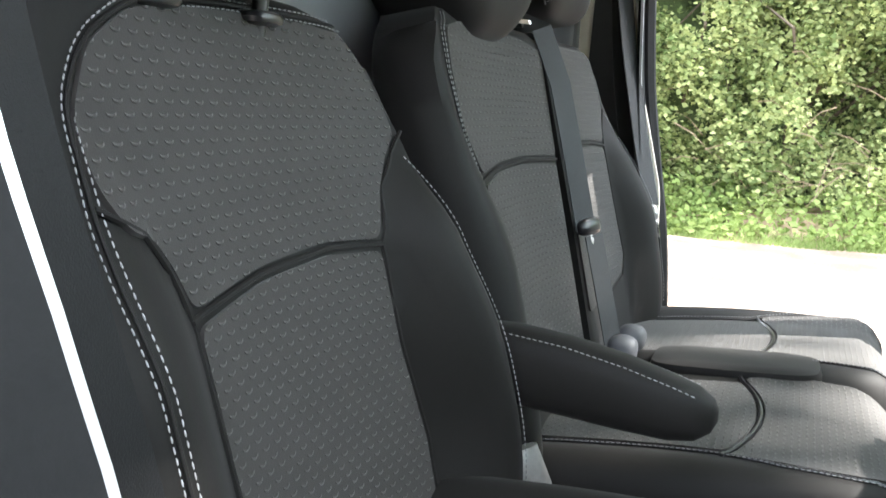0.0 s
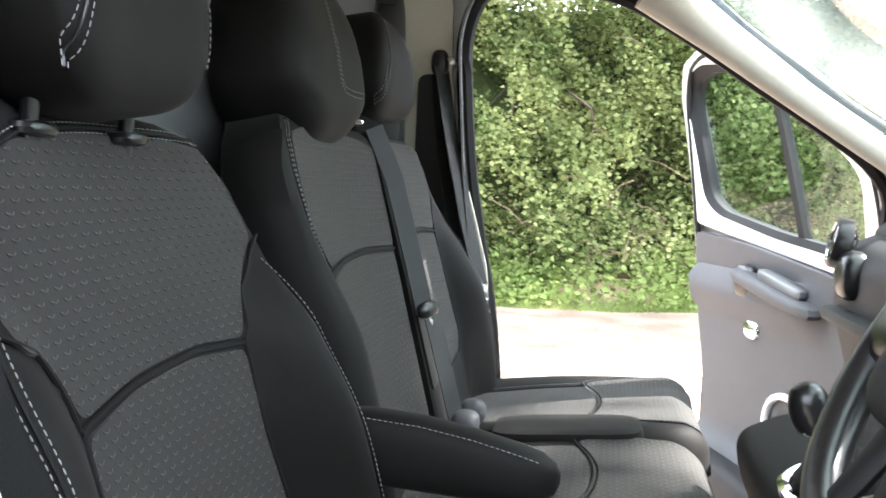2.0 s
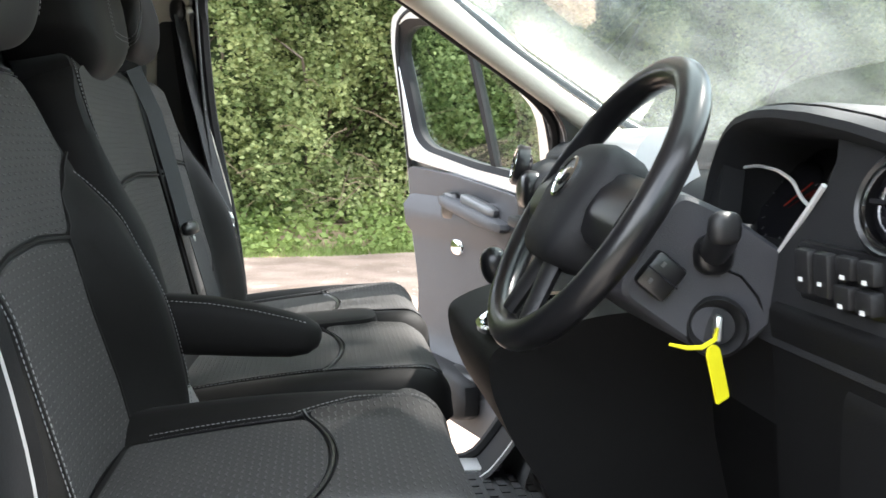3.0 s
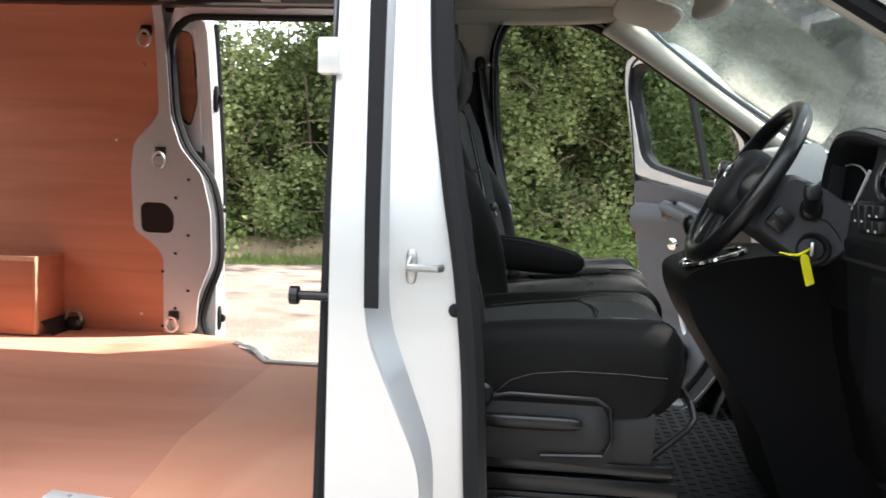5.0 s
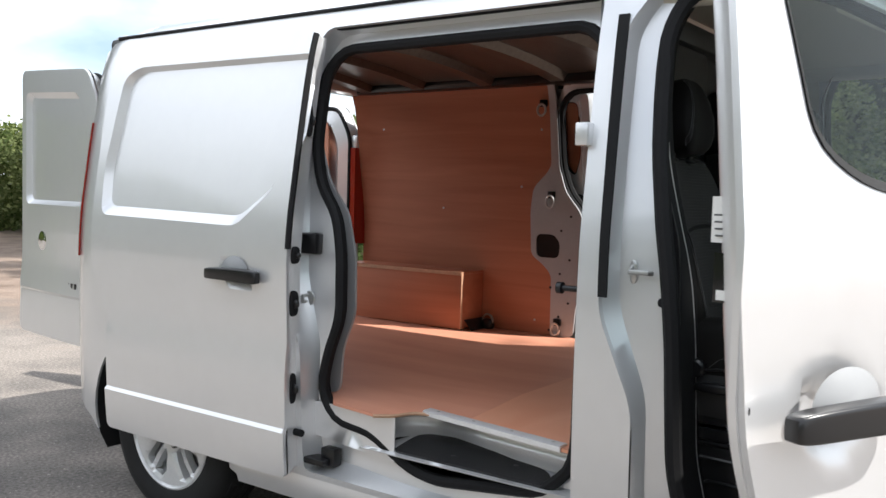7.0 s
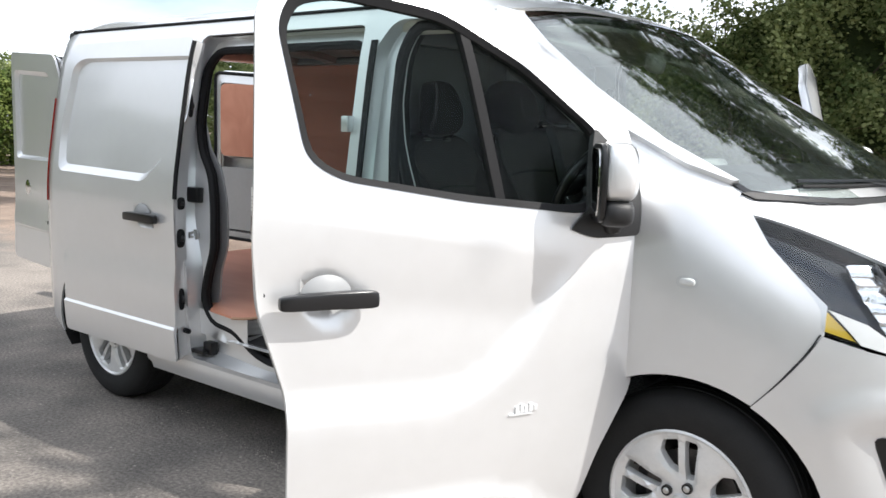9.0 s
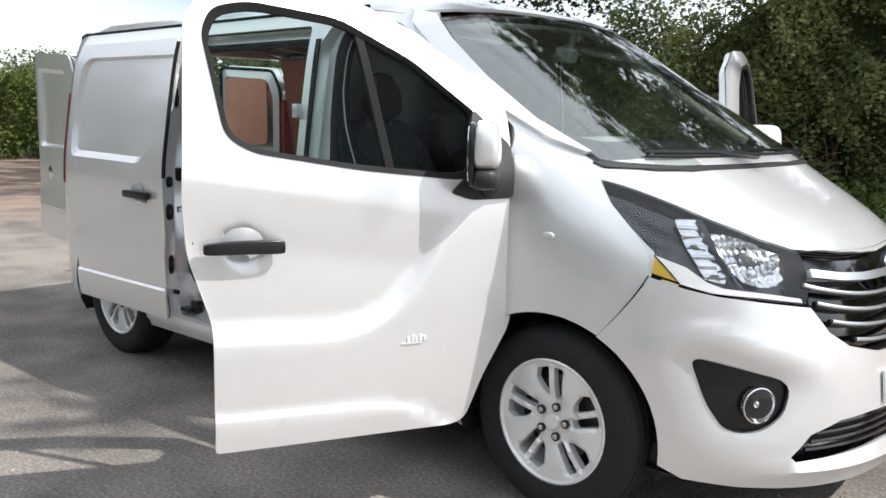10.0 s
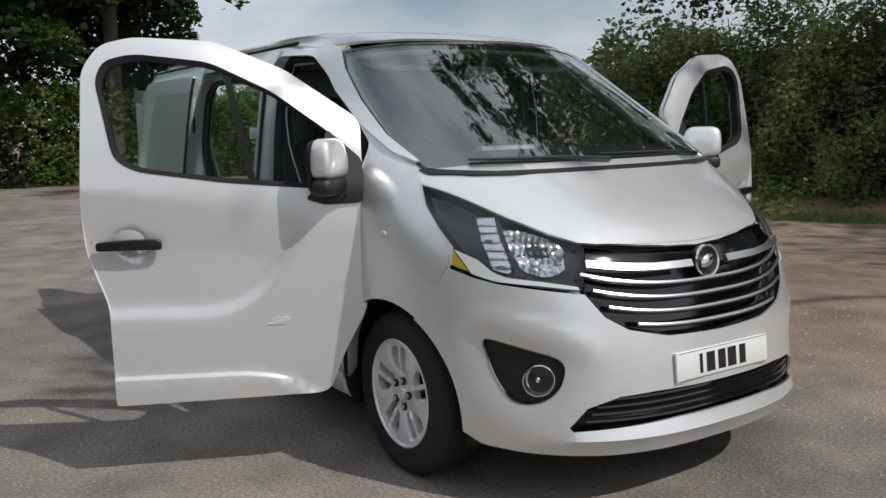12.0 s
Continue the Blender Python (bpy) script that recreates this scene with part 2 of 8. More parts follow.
def fabric(name, color, fleck, wide=0.021, high=0.0105):
    """Woven seat cloth with small pressed crescents in offset rows, laid out by the cloth's own u, v in metres."""
    mat = material(name, color, 0.70, vary=0.12, vary_scale=30, spec=0.28)
    nd, ln = mat.node_tree.nodes, mat.node_tree.links
    b = nd["Principled BSDF"]

    def calc(op, *values):
        n = nd.new("ShaderNodeMath")
        n.operation = op
        for k, v in enumerate(values):
            if isinstance(v, (int, float)):
                n.inputs[k].default_value = v
            else:
                ln.new(v, n.inputs[k])
        return n.outputs[0]

    def ease(v, lo, hi):
        n = nd.new("ShaderNodeMapRange")
        n.interpolation_type = "SMOOTHSTEP"
        n.inputs["From Min"].default_value, n.inputs["From Max"].default_value = lo, hi
        n.inputs["To Min"].default_value, n.inputs["To Max"].default_value = 1, 0
        ln.new(v, n.inputs["Value"])
        return n.outputs["Result"]

    uv, sep = nd.new("ShaderNodeUVMap"), nd.new("ShaderNodeSeparateXYZ")
    ln.new(uv.outputs["UV"], sep.inputs["Vector"])
    across, down = calc("DIVIDE", sep.outputs["X"], wide), calc("DIVIDE", sep.outputs["Y"], high)
    row = calc("FLOOR", down)
    fu = calc("SUBTRACT", calc("FRACT", calc("MULTIPLY_ADD", calc("FLOORED_MODULO", row, 2.0), 0.5, across)), 0.5)
    fv = calc("SUBTRACT", calc("FRACT", down), 0.5)
    bow = calc("MULTIPLY_ADD", calc("MULTIPLY", fu, fu), -2.2, fv)
    dash = calc("MULTIPLY", ease(calc("ABSOLUTE", calc("ADD", bow, 0.1)), 0.03, 0.15), ease(calc("ABSOLUTE", fu), 0.20, 0.30))
    weave = nd.new("ShaderNodeTexNoise")
    weave.inputs["Scale"].default_value = 900
    ln.new(uv.outputs["UV"], weave.inputs["Vector"])
    height = calc("MULTIPLY_ADD", weave.outputs["Fac"], 0.12, dash)
    bp = nd.new("ShaderNodeBump")
    bp.inputs["Strength"].default_value, bp.inputs["Distance"].default_value = 0.8, 0.0025
    ln.new(height, bp.inputs["Height"])
    ln.new(bp.outputs["Normal"], b.inputs["Normal"])
    old = b.inputs["Base Color"].links[0].from_socket
    mx = nd.new("ShaderNodeMix")
    mx.data_type = "RGBA"
    ln.new(calc("MULTIPLY", dash, 0.65), mx.inputs["Factor"])
    ln.new(old, mx.inputs["A"])
    mx.inputs["B"].default_value = (*fleck, 1)
    ln.new(mx.outputs["Result"], b.inputs["Base Color"])
    return mat


def plywood(name, dark, light, along=(1.2, 14.0, 14.0)):
    """Stained sheet wood with long wavy figure and fine pores."""
    mat = material(name, light, 0.52, bump=0.08, bump_scale=120, spec=0.35)
    nd, ln = mat.node_tree.nodes, mat.node_tree.links
    b = nd["Principled BSDF"]
    at, mp = nd.new("ShaderNodeTexCoord"), nd.new("ShaderNodeMapping")
    mp.inputs["Scale"].default_value = along
    n1, n2 = nd.new("ShaderNodeTexNoise"), nd.new("ShaderNodeTexNoise")
    n1.inputs["Scale"].default_value, n1.inputs["Detail"].default_value, n1.inputs["Distortion"].default_value = 1.0, 6, 0.9
    n2.inputs["Scale"].default_value, n2.inputs["Detail"].default_value = 0.8, 3
    ln.new(at.outputs["Object"], mp.inputs["Vector"])
    ln.new(mp.outputs["Vector"], n1.inputs["Vector"])
    ln.new(at.outputs["Object"], n2.inputs["Vector"])
    mixf = nd.new("ShaderNodeMath")
    mixf.operation = "MULTIPLY_ADD"
    mixf.inputs[1].default_value, mixf.inputs[2].default_value = 0.65, 0.0
    ad = nd.new("ShaderNodeMath")
    ln.new(n1.outputs["Fac"], mixf.inputs[0])
    ln.new(mixf.outputs[0], ad.inputs[0])
    sc = nd.new("ShaderNodeMath")
    sc.operation = "MULTIPLY"
    sc.inputs[1].default_value = 0.35
    ln.new(n2.outputs["Fac"], sc.inputs[0])
    ln.new(sc.outputs[0], ad.inputs[1])
    ramp = nd.new("ShaderNodeValToRGB")
    ramp.color_ramp.elements[0].position, ramp.color_ramp.elements[1].position = 0.33, 0.66
    ramp.color_ramp.elements[0].color, ramp.color_ramp.elements[1].color = (*dark, 1), (*light, 1)
    ln.new(ad.outputs[0], ramp.inputs["Fac"])
    ln.new(ramp.outputs["Color"], b.inputs["Base Color"])
    return mat


PAINT = material("silver_paint", (0.76, 0.766, 0.775), 0.33, 0.56, 1.0, vary=0.02, vary_scale=2, bump=0.015, bump_scale=1500, rough_vary=0.03)
# darker, duller copy of the silver paint, with inside shade put into its colour
PAINT_SHADED = material("silver_paint_shaded_inside", (0.46, 0.465, 0.475), 0.42, 0.35, 0.3, vary=0.05, vary_scale=5, bump=0.03, bump_scale=500)
BLACK = material("black_plastic", (0.012, 0.012, 0.013), 0.48, vary=0.12, vary_scale=9, bump=0.25, bump_scale=900)
SATIN = material("satin_black", (0.008, 0.008, 0.009), 0.28, vary=0.08, vary_scale=9)
GLOSS = material("gloss_black", (0.008, 0.008, 0.01), 0.08, coat=0.6, vary=0.05)
RUBBER = material("rubber", (0.011, 0.011, 0.012), 0.7, vary=0.15, vary_scale=14, bump=0.1, bump_scale=300, spec=0.22)
TYRE = material("tyre_rubber", (0.011, 0.011, 0.0115), 0.82, vary=0.25, vary_scale=20, bump=0.3, bump_scale=250)
DASH = material("dark_grey_plastic", (0.014, 0.0145, 0.0165), 0.62, vary=0.08, vary_scale=8, bump=0.3, bump_scale=700, spec=0.32)
DOOR_CARD = material("grey_door_plastic", (0.055, 0.056, 0.063), 0.6, vary=0.08, vary_scale=7, bump=0.3, bump_scale=600)
SEAT = fabric("seat_cloth", (0.0190, 0.0172, 0.0162), (0.052, 0.048, 0.045), 0.017, 0.0085)
SEAT_SIDE = material("plain_seat_cloth", (0.0052, 0.0047, 0.0044), 0.66, vary=0.15, vary_scale=25, bump=0.04, bump_scale=420, spec=0.17)
for cloth in (SEAT, SEAT_SIDE):
    weave = cloth.node_tree.nodes["Principled BSDF"]
    weave.inputs["Sheen Weight"].default_value, weave.inputs["Sheen Roughness"].default_value = (0.10 if cloth is SEAT else 0.03), 0.45
THREAD = material("pale_thread", (0.22, 0.22, 0.225), 0.8, vary=0.1, vary_scale=60)
BELT = material("belt_webbing", (0.018, 0.019, 0.021), 0.75, vary=0.1, vary_scale=40, bump=0.4, bump_scale=900)
LINER = material("headliner", (0.64, 0.60, 0.52), 0.95, vary=0.04, vary_scale=12, bump=0.4, bump_scale=500, spec=0.2)
STEEL = material("grey_steel_panel", (0.125, 0.128, 0.133), 0.38, 0.5, vary=0.06, vary_scale=3, bump=0.05, bump_scale=60)
CHROME = material("chrome", (0.78, 0.79, 0.80), 0.08, 1.0, vary=0.02)
SATIN_CHROME = material("satin_chrome", (0.86, 0.865, 0.87), 0.30, 1.0, vary=0.03)
METAL = material("zinc_metal", (0.55, 0.55, 0.54), 0.35, 0.9, vary=0.12, vary_scale=20)
ALLOY = material("alloy_silver", (0.80, 0.805, 0.81), 0.30, 0.3, 0.6, vary=0.05, vary_scale=12)
DISC = material("brake_disc", (0.14, 0.13, 0.125), 0.5, 0.8, vary=0.25, vary_scale=25)
PLY = plywood("plywood_lining", (0.385, 0.132, 0.069), (0.50, 0.190, 0.107), (1.0, 10.0, 16.0))
PLY_FLOOR = plywood("plywood_floor", (0.60, 0.250, 0.156), (0.74, 0.348, 0.232), (1.0, 5.0, 5.0))
PLY_EDGE = material("plywood_edge", (0.50, 0.30, 0.19), 0.7, vary=0.2, vary_scale=60)
YELLOW = material("yellow_tag", (0.80, 0.72, 0.02), 0.4, vary=0.03)
RED = material("red_lens", (0.35, 0.02, 0.01), 0.15, coat=0.5, vary=0.05)
AMBER = material("amber_lens", (0.55, 0.38, 0.05), 0.12, coat=0.5, vary=0.05)
PLATE = material("white_plate", (0.72, 0.73, 0.72), 0.35, coat=0.3, vary=0.02)
MAT_RUBBER = material("floor_mat_rubber", (0.034, 0.034, 0.037), 0.6, vary=0.2, vary_scale=8, bump=0.2, bump_scale=300)
CARD = material("white_card", (0.74, 0.74, 0.72), 0.6, vary=0.02)
GLASS = pane("window_glass", (0.80, 0.87, 0.85), 0.006)
SCREEN = pane("windscreen_glass", (0.80, 0.86, 0.84), 0.20)
nd, ln = SCREEN.node_tree.nodes, SCREEN.node_tree.links
film, dusty, smear, at = nd.new("ShaderNodeBsdfTranslucent"), nd.new("ShaderNodeMixShader"), nd.new("ShaderNodeTexNoise"), nd.new("ShaderNodeTexCoord")
film.inputs["Color"].default_value = (0.86, 0.92, 0.90, 1)
smear.inputs["Scale"].default_value, smear.inputs["Detail"].default_value = 5.0, 5
amount = nd.new("ShaderNodeMapRange")
amount.inputs["From Min"].default_value, amount.inputs["From Max"].default_value = 0.3, 0.7
amount.inputs["To Min"].default_value, amount.inputs["To Max"].default_value = 0.008, 0.030
ln.new(at.outputs["Object"], smear.inputs["Vector"])
ln.new(smear.outputs["Fac"], amount.inputs["Value"])
ln.new(amount.outputs["Result"], dusty.inputs["Fac"])
ln.new(nd["Material Output"].inputs["Surface"].links[0].from_socket, dusty.inputs[1])
ln.new(film.outputs["BSDF"], dusty.inputs[2])
ln.new(dusty.outputs["Shader"], nd["Material Output"].inputs["Surface"])
LENS = pane("lamp_lens", (0.95, 0.96, 0.97), 0.03)
MIRROR = material("mirror_glass", (0.9, 0.9, 0.9), 0.01, 1.0, vary=0.01)
REFLECTOR = material("faceted_reflector", (0.80, 0.81, 0.82), 0.13, 1.0, vary=0.14, vary_scale=18, bump=0.3, bump_scale=90)
# near-black copy of the black plastic; the cab's low shade is in its colour
FOOT = material("matt_black_plastic_shaded", (0.0045, 0.0045, 0.005), 0.62, vary=0.15, vary_scale=9, bump=0.25, bump_scale=800, spec=0.22)
SHROUD = material("slate_grey_plastic", (0.045, 0.046, 0.053), 0.55, vary=0.06, vary_scale=8, bump=0.25, bump_scale=800)
BARE = material("bare_primed_ceiling", (0.125, 0.108, 0.095), 0.33, 0.45, vary=0.25, vary_scale=5, bump=0.1, bump_scale=90)
PLY_FLOOR_B = plywood("plywood_floor_second_sheet", (0.71, 0.310, 0.185), (0.83, 0.425, 0.275), (4.0, 1.2, 4.0))
# ---- the van's outer skin: half widths, nose line and plan roundness by height ----
def smooth_curve(v, xs, ys):
    """A smooth line through knots (monotone cubic)."""
    xs, ys = np.asarray(xs, float), np.asarray(ys, float)
    v = min(max(v, xs[0]), xs[-1])
    i = int(min(max(np.searchsorted(xs, v) - 1, 0), len(xs) - 2))
    d = np.diff(ys) / np.diff(xs)
    m = np.empty(len(xs))
    m[0], m[-1] = d[0], d[-1]
    for k in range(1, len(xs) - 1):
        m[k] = 0.0 if d[k - 1] * d[k] <= 0 else 2 * d[k - 1] * d[k] / (d[k - 1] + d[k])
    h = xs[i + 1] - xs[i]
    t = (v - xs[i]) / h
    return (ys[i] * (1 + 2 * t) * (1 - t) ** 2 + h * m[i] * t * (1 - t) ** 2
            + ys[i + 1] * t * t * (3 - 2 * t) + h * m[i + 1] * t * t * (t - 1))


def table(xs, ys, lo, hi, n=600):
    grid = np.linspace(lo, hi, n)
    vals = np.array([smooth_curve(g, xs, ys) for g in grid])
    return lambda v: float(np.interp(v, grid, vals))


WIDE = table([0.15, 0.22, 0.32, 0.45, 0.62, 0.82, 1.00, 1.15, 1.30, 1.50, 1.70, 1.80, 1.86, 1.90, 1.935, 1.955, 1.968, 1.972],
             [0.88, 0.93, 0.955, 0.968, 0.975, 0.978, 0.976, 0.968, 0.948, 0.918, 0.882, 0.852, 0.812, 0.765, 0.68, 0.56, 0.34, 0.02], 0.15, 1.972)
NOSE = table([0.15, 0.20, 0.27, 0.36, 0.46, 0.60, 0.72, 0.82, 0.90, 0.96, 1.02, 1.09, 1.18, 1.27, 1.40, 1.60, 1.80, 1.87, 1.91, 1.94, 1.96, 1.972],
             [0.80, 0.865, 0.905, 0.915, 0.91, 0.895, 0.875, 0.848, 0.815, 0.775, 0.71, 0.61, 0.46, 0.31, 0.10, -0.22, -0.54, -0.66, -0.78, -0.95, -1.2, -1.7], 0.15, 1.972)
POWER = 2.7


def plan(z):
    f = NOSE(z)
    return WIDE(z), f, min(-0.34, f - 0.65)


def tail(x, z):
    """Rounding of the rear corner."""
    d = max(0.0, -3.50 - x) / 0.21
    return 1 - 0.13 * (1 - math.sqrt(max(0.0, 1 - d * d))) if d < 1 else 0.87


def half(x, z):
    """The skin's half width at x, z."""
    w, f, s = plan(z)
    if x <= s:
        return w * tail(x, z)
    u = min(1.0, (x - s) / (f - s))
    return w * max(0.0, 1 - u ** POWER) ** (1 / POWER)


def nose(y, z):
    """The skin's x at y, z."""
    w, f, s = plan(z)
    v = min(1.0, abs(y) / w)
    return s + (f - s) * max(0.0, 1 - v ** POWER) ** (1 / POWER)


def bend(a, z):
    """The skin by a turn a round the nose: 0 at the middle, 1 at the side, minus on the other side."""
    w, f, s = plan(z)
    q = abs(a) * math.pi / 2
    return Vector((s + (f - s) * max(0.0, math.cos(q)) ** (2 / POWER), math.copysign(w * math.sin(q) ** (2 / POWER), -a), z))


def lid(x, y, lo=0.9, hi=1.9719):
    """The skin's height at x, y, seen from above."""
    for _ in range(40):
        mid = (lo + hi) / 2
        if abs(y) <= WIDE(mid) and x <= nose(y, mid):
            lo = mid
        else:
            hi = mid
    return lo

# ---- the van's shell ----
van = thing("van", "silver panel van with all its doors open, parked on worn asphalt", "van")


def turn_of(x, z):
    w = WIDE(z)
    return math.asin(min(1.0, half(x, z) / w) ** (POWER / 2)) / (math.pi / 2)


def at_side(s, out=0.0):
    return lambda x, z: Vector((x, s * (half(x, z) + out), z))


def arch(cx, cz, r, a0, a1, n=16):
    return [(cx + r * math.cos(radians(a0 + (a1 - a0) * k / n)), cz + r * math.sin(radians(a0 + (a1 - a0) * k / n))) for k in range(n + 1)]


AXLE = -3.098
DOOR_CUT = eased([(-1.30, 1.70), (-1.22, 1.815), (-0.88, 1.797), (-0.70, 1.697), (-0.545, 1.594), (-0.43, 1.523), (-0.32, 1.452), (-0.19, 1.368), (-0.19, 0.70), (-0.33, 0.50), (-0.36, 0.33), (-1.20, 0.33), (-1.20, 0.75), (-1.30, 0.98)], 0.05)
DOOR_SEAL = eased([(-1.205, 1.69), (-1.16, 1.795), (-0.92, 1.786), (-0.83, 1.757), (-0.70, 1.680), (-0.545, 1.577), (-0.43, 1.506), (-0.325, 1.432), (-0.265, 1.36), (-0.265, 1.22), (-0.29, 0.72), (-0.40, 0.52), (-0.48, 0.42), (-1.06, 0.42), (-1.105, 0.60), (-1.120, 0.90), (-1.130, 1.00), (-1.143, 1.10), (-1.162, 1.20), (-1.190, 1.38), (-1.200, 1.52)], 0.05)
SLIDE_CUT = eased([(-2.42, 1.70), (-2.36, 1.80), (-1.37, 1.80), (-1.36, 1.0), (-1.36, 0.36), (-2.33, 0.36), (-2.34, 0.75), (-2.42, 0.98)], 0.03)
SLIDE_SEAL = eased([(-2.40, 1.66), (-2.33, 1.735), (-1.44, 1.735), (-1.37, 1.67), (-1.375, 0.95), (-1.382, 0.60), (-1.40, 0.535), (-1.49, 0.455), (-1.85, 0.412), (-1.95, 0.430), (-2.035, 0.478), (-2.10, 0.512), (-2.25, 0.528), (-2.315, 0.62), (-2.285, 0.74), (-2.235, 0.86), (-2.24, 1.06), (-2.27, 1.19), (-2.36, 1.29), (-2.40, 1.42)], 0.05)
SIDE = ([(-0.41, 0.25)] + arch(0, 0.345, 0.405, 195, 122, 10) + [(-0.185, 0.72), (-0.185, 1.402), (-0.285, 1.470), (-0.39, 1.537), (-0.495, 1.606), (-0.655, 1.712), (-0.775, 1.788), (-0.86, 1.838), (-1.05, 1.868), (-3.45, 1.868), (-3.62, 1.85), (-3.70, 1.78), (-3.70, 0.42), (-3.53, 0.33)]
        + arch(AXLE, 0.345, 0.40, 188, -8, 26) + [(-2.62, 0.25)])
GROOVE = eased([(-2.33, 1.705), (-2.34, 1.42), (-2.46, 1.250), (-2.60, 1.143), (-3.36, 1.156), (-3.375, 1.33), (-3.33, 1.68), (-3.25, 1.715)], 0.04)
GROOVE_IN = eased([(-2.35, 1.69), (-2.36, 1.43), (-2.472, 1.272), (-2.607, 1.176), (-3.34, 1.190), (-3.352, 1.335), (-3.31, 1.668), (-3.25, 1.697)], 0.04)

for s, side_name in ((-1, "right"), (1, "left")):
    flip = s > 0
    rise = 0.045 if s > 0 else 0.0
    slide_cut, slide_seal = ([(x, z + rise * k * step01((z - 1.45) / 0.25)) for x, z in line] for line, k in ((SLIDE_CUT, 0.7), (SLIDE_SEAL, 1.0)))
    skin = sheet(SIDE, at_side(s), 0.07, 0.010, [DOOR_CUT, slide_cut], flip=flip)
    body = part("body_side", skin, PAINT, van)
    # shut faces: from the skin's cut in to the seal
    for cut, seal, deep in ((DOOR_CUT, DOOR_SEAL, 0.055), (slide_cut, slide_seal, 0.075)):
        n = 150
        a, b = evenly(cut, n), evenly(seal, n)
        rows = [[Vector((x, s * half(x, z), z)) for x, z in a],
                [Vector((x, s * (half(x, z) - 0.02), z)) for x, z in a],
                [Vector((x * 0.8 + u * 0.2, s * (half(x, z) - deep), z * 0.8 + v * 0.2)) for (x, z), (u, v) in zip(a, b)],
                [Vector((u, s * (half(u, v) - deep - 0.012), v)) for u, v in b]]
        part("door_frame", bands(rows), PAINT, body)
        if deep < 0.06:
            # the broad rubber, then a narrow painted flange, then the dark trim inside
            reach = [min(half(u, v) - deep - 0.028, float(np.interp(v, [1.05, 1.13, 1.22, 1.29, 1.37, 1.47], [0.770, 0.780, 0.798, 0.815, 0.828, 0.832]))) for u, v in b]
            loops = [[Vector((u, s * (q - d), v)) for (u, v), q in zip(b, reach)] for d in (0.0, 0.0075, 0.036)]
            part("seal_flank", bands([rows[-1], loops[0]]), RUBBER, body)
            part("frame_lip", bands(loops[:2]), PAINT, body)
            part("trim_edge", bands(loops[1:]), FOOT, body)
        else:
            part("frame_lip", bands([rows[-1], [Vector((u, s * (half(u, v) - deep - 0.030), v)) for u, v in b]]), RUBBER, body)
        part("door_seal", tubed([Vector((u, s * (half(u, v) - deep + 0.003), v)) for u, v in evenly(seal, 120)], 0.021 if deep < 0.06 else 0.018, 8, True), RUBBER, body, "black rubber door seal")
    # black flange strip along the pillar between the doors
    strip = [(-1.32, 1.74), (-1.29, 1.74), (-1.277, 1.02), (-1.30, 1.02)]
    part("pillar_strip", sheet(strip, at_side(s, 0.006), 0.05, 0.008, flip=flip), RUBBER, body, "black strip on the door pillar")
    # sill under the doors
    sill = [[Vector((x, s * y, z)) for y, z in ((0.90, 0.36), (0.955, 0.35), (0.965, 0.31), (0.945, 0.25), (0.90, 0.235), (0.80, 0.30))] for x in np.linspace(-2.66, -0.42, 12)]
    part("sill", loft(bmesh.new(), sill), PAINT, body)
    # wheel houses
    for cx in (0.0, AXLE):
        rows = [[Vector((x, s * (half(x, z) - d), z)) for x, z in arch(cx, 0.345, 0.402, -20, 200, 24)] for d in (0.004, 0.315)]
        wh = bands(rows, False)
        part("wheel_house", wh, BLACK, body)

# front wings
WING = ([(-0.185, 0.72)] + arch(0, 0.345, 0.405, 118, 62, 10)[:] + [(0.205, 0.70), (0.353, 0.915), (0.350, 0.99), (0.270, 1.06), (0.187, 1.138), (0.118, 1.228), (0.085, 1.275), (-0.05, 1.335), (-0.255, 1.44), (-0.185, 1.40)])
for s in (-1, 1):
    wing = part("front_wing", sheet(WING, at_side(s), 0.045, 0.010, flip=s > 0), PAINT, van)
    part("side_repeater", pillow(0.032, 0.012, 0.017, 2.6, 16, 8, m=pose(0.0, s * (half(0.0, 1.02) + 0.001), 1.02)), LENS, wing, "clear side repeater lamp")
    part("repeater_core", pillow(0.024, 0.006, 0.011, 2.6, 12, 6, m=pose(0.0, s * (half(0.0, 1.02)), 1.02)), CARD, wing)


def mirrored(right):
    """A closed outline round the nose from its right half, bottom to top or round."""
    return right + [(-a, z) for a, z in reversed(right)]


# bumper with its openings
LAMP = eased([(0.650, 1.225), (0.540, 1.185), (0.415, 1.094), (0.329, 1.033), (0.262, 0.999), (0.288, 0.917), (0.311, 0.832), (0.414, 0.850), (0.532, 0.870), (0.593, 0.888), (0.668, 0.918), (0.650, 0.985), (0.657, 1.053), (0.666, 1.135)], 0.02, 3)
FOG = eased([(0.602, 0.665), (0.526, 0.643), (0.374, 0.590), (0.400, 0.482), (0.452, 0.428), (0.530, 0.422), (0.572, 0.513)], 0.05, 4)
LOW = mirrored([(0.0, 0.350), (0.10, 0.350), (0.25, 0.338), (0.375, 0.325), (0.385, 0.345), (0.335, 0.418), (0.250, 0.455), (0.150, 0.462), (0.0, 0.458)])
arch_line = [(turn_of(x, z), z) for x, z in arch(0, 0.345, 0.405, -8, 61, 12)]
BUMPER = mirrored([(0.0, 0.235), (0.3, 0.235), (0.50, 0.24), (0.62, 0.252)] + arch_line + [(0.666, 0.912), (0.593, 0.880), (0.532, 0.862), (0.414, 0.842), (0.309, 0.824), (0.268, 0.742), (0.211, 0.692), (0.110, 0.655), (0.0, 0.645)])
FOG_L = [(-a, z) for a, z in FOG]


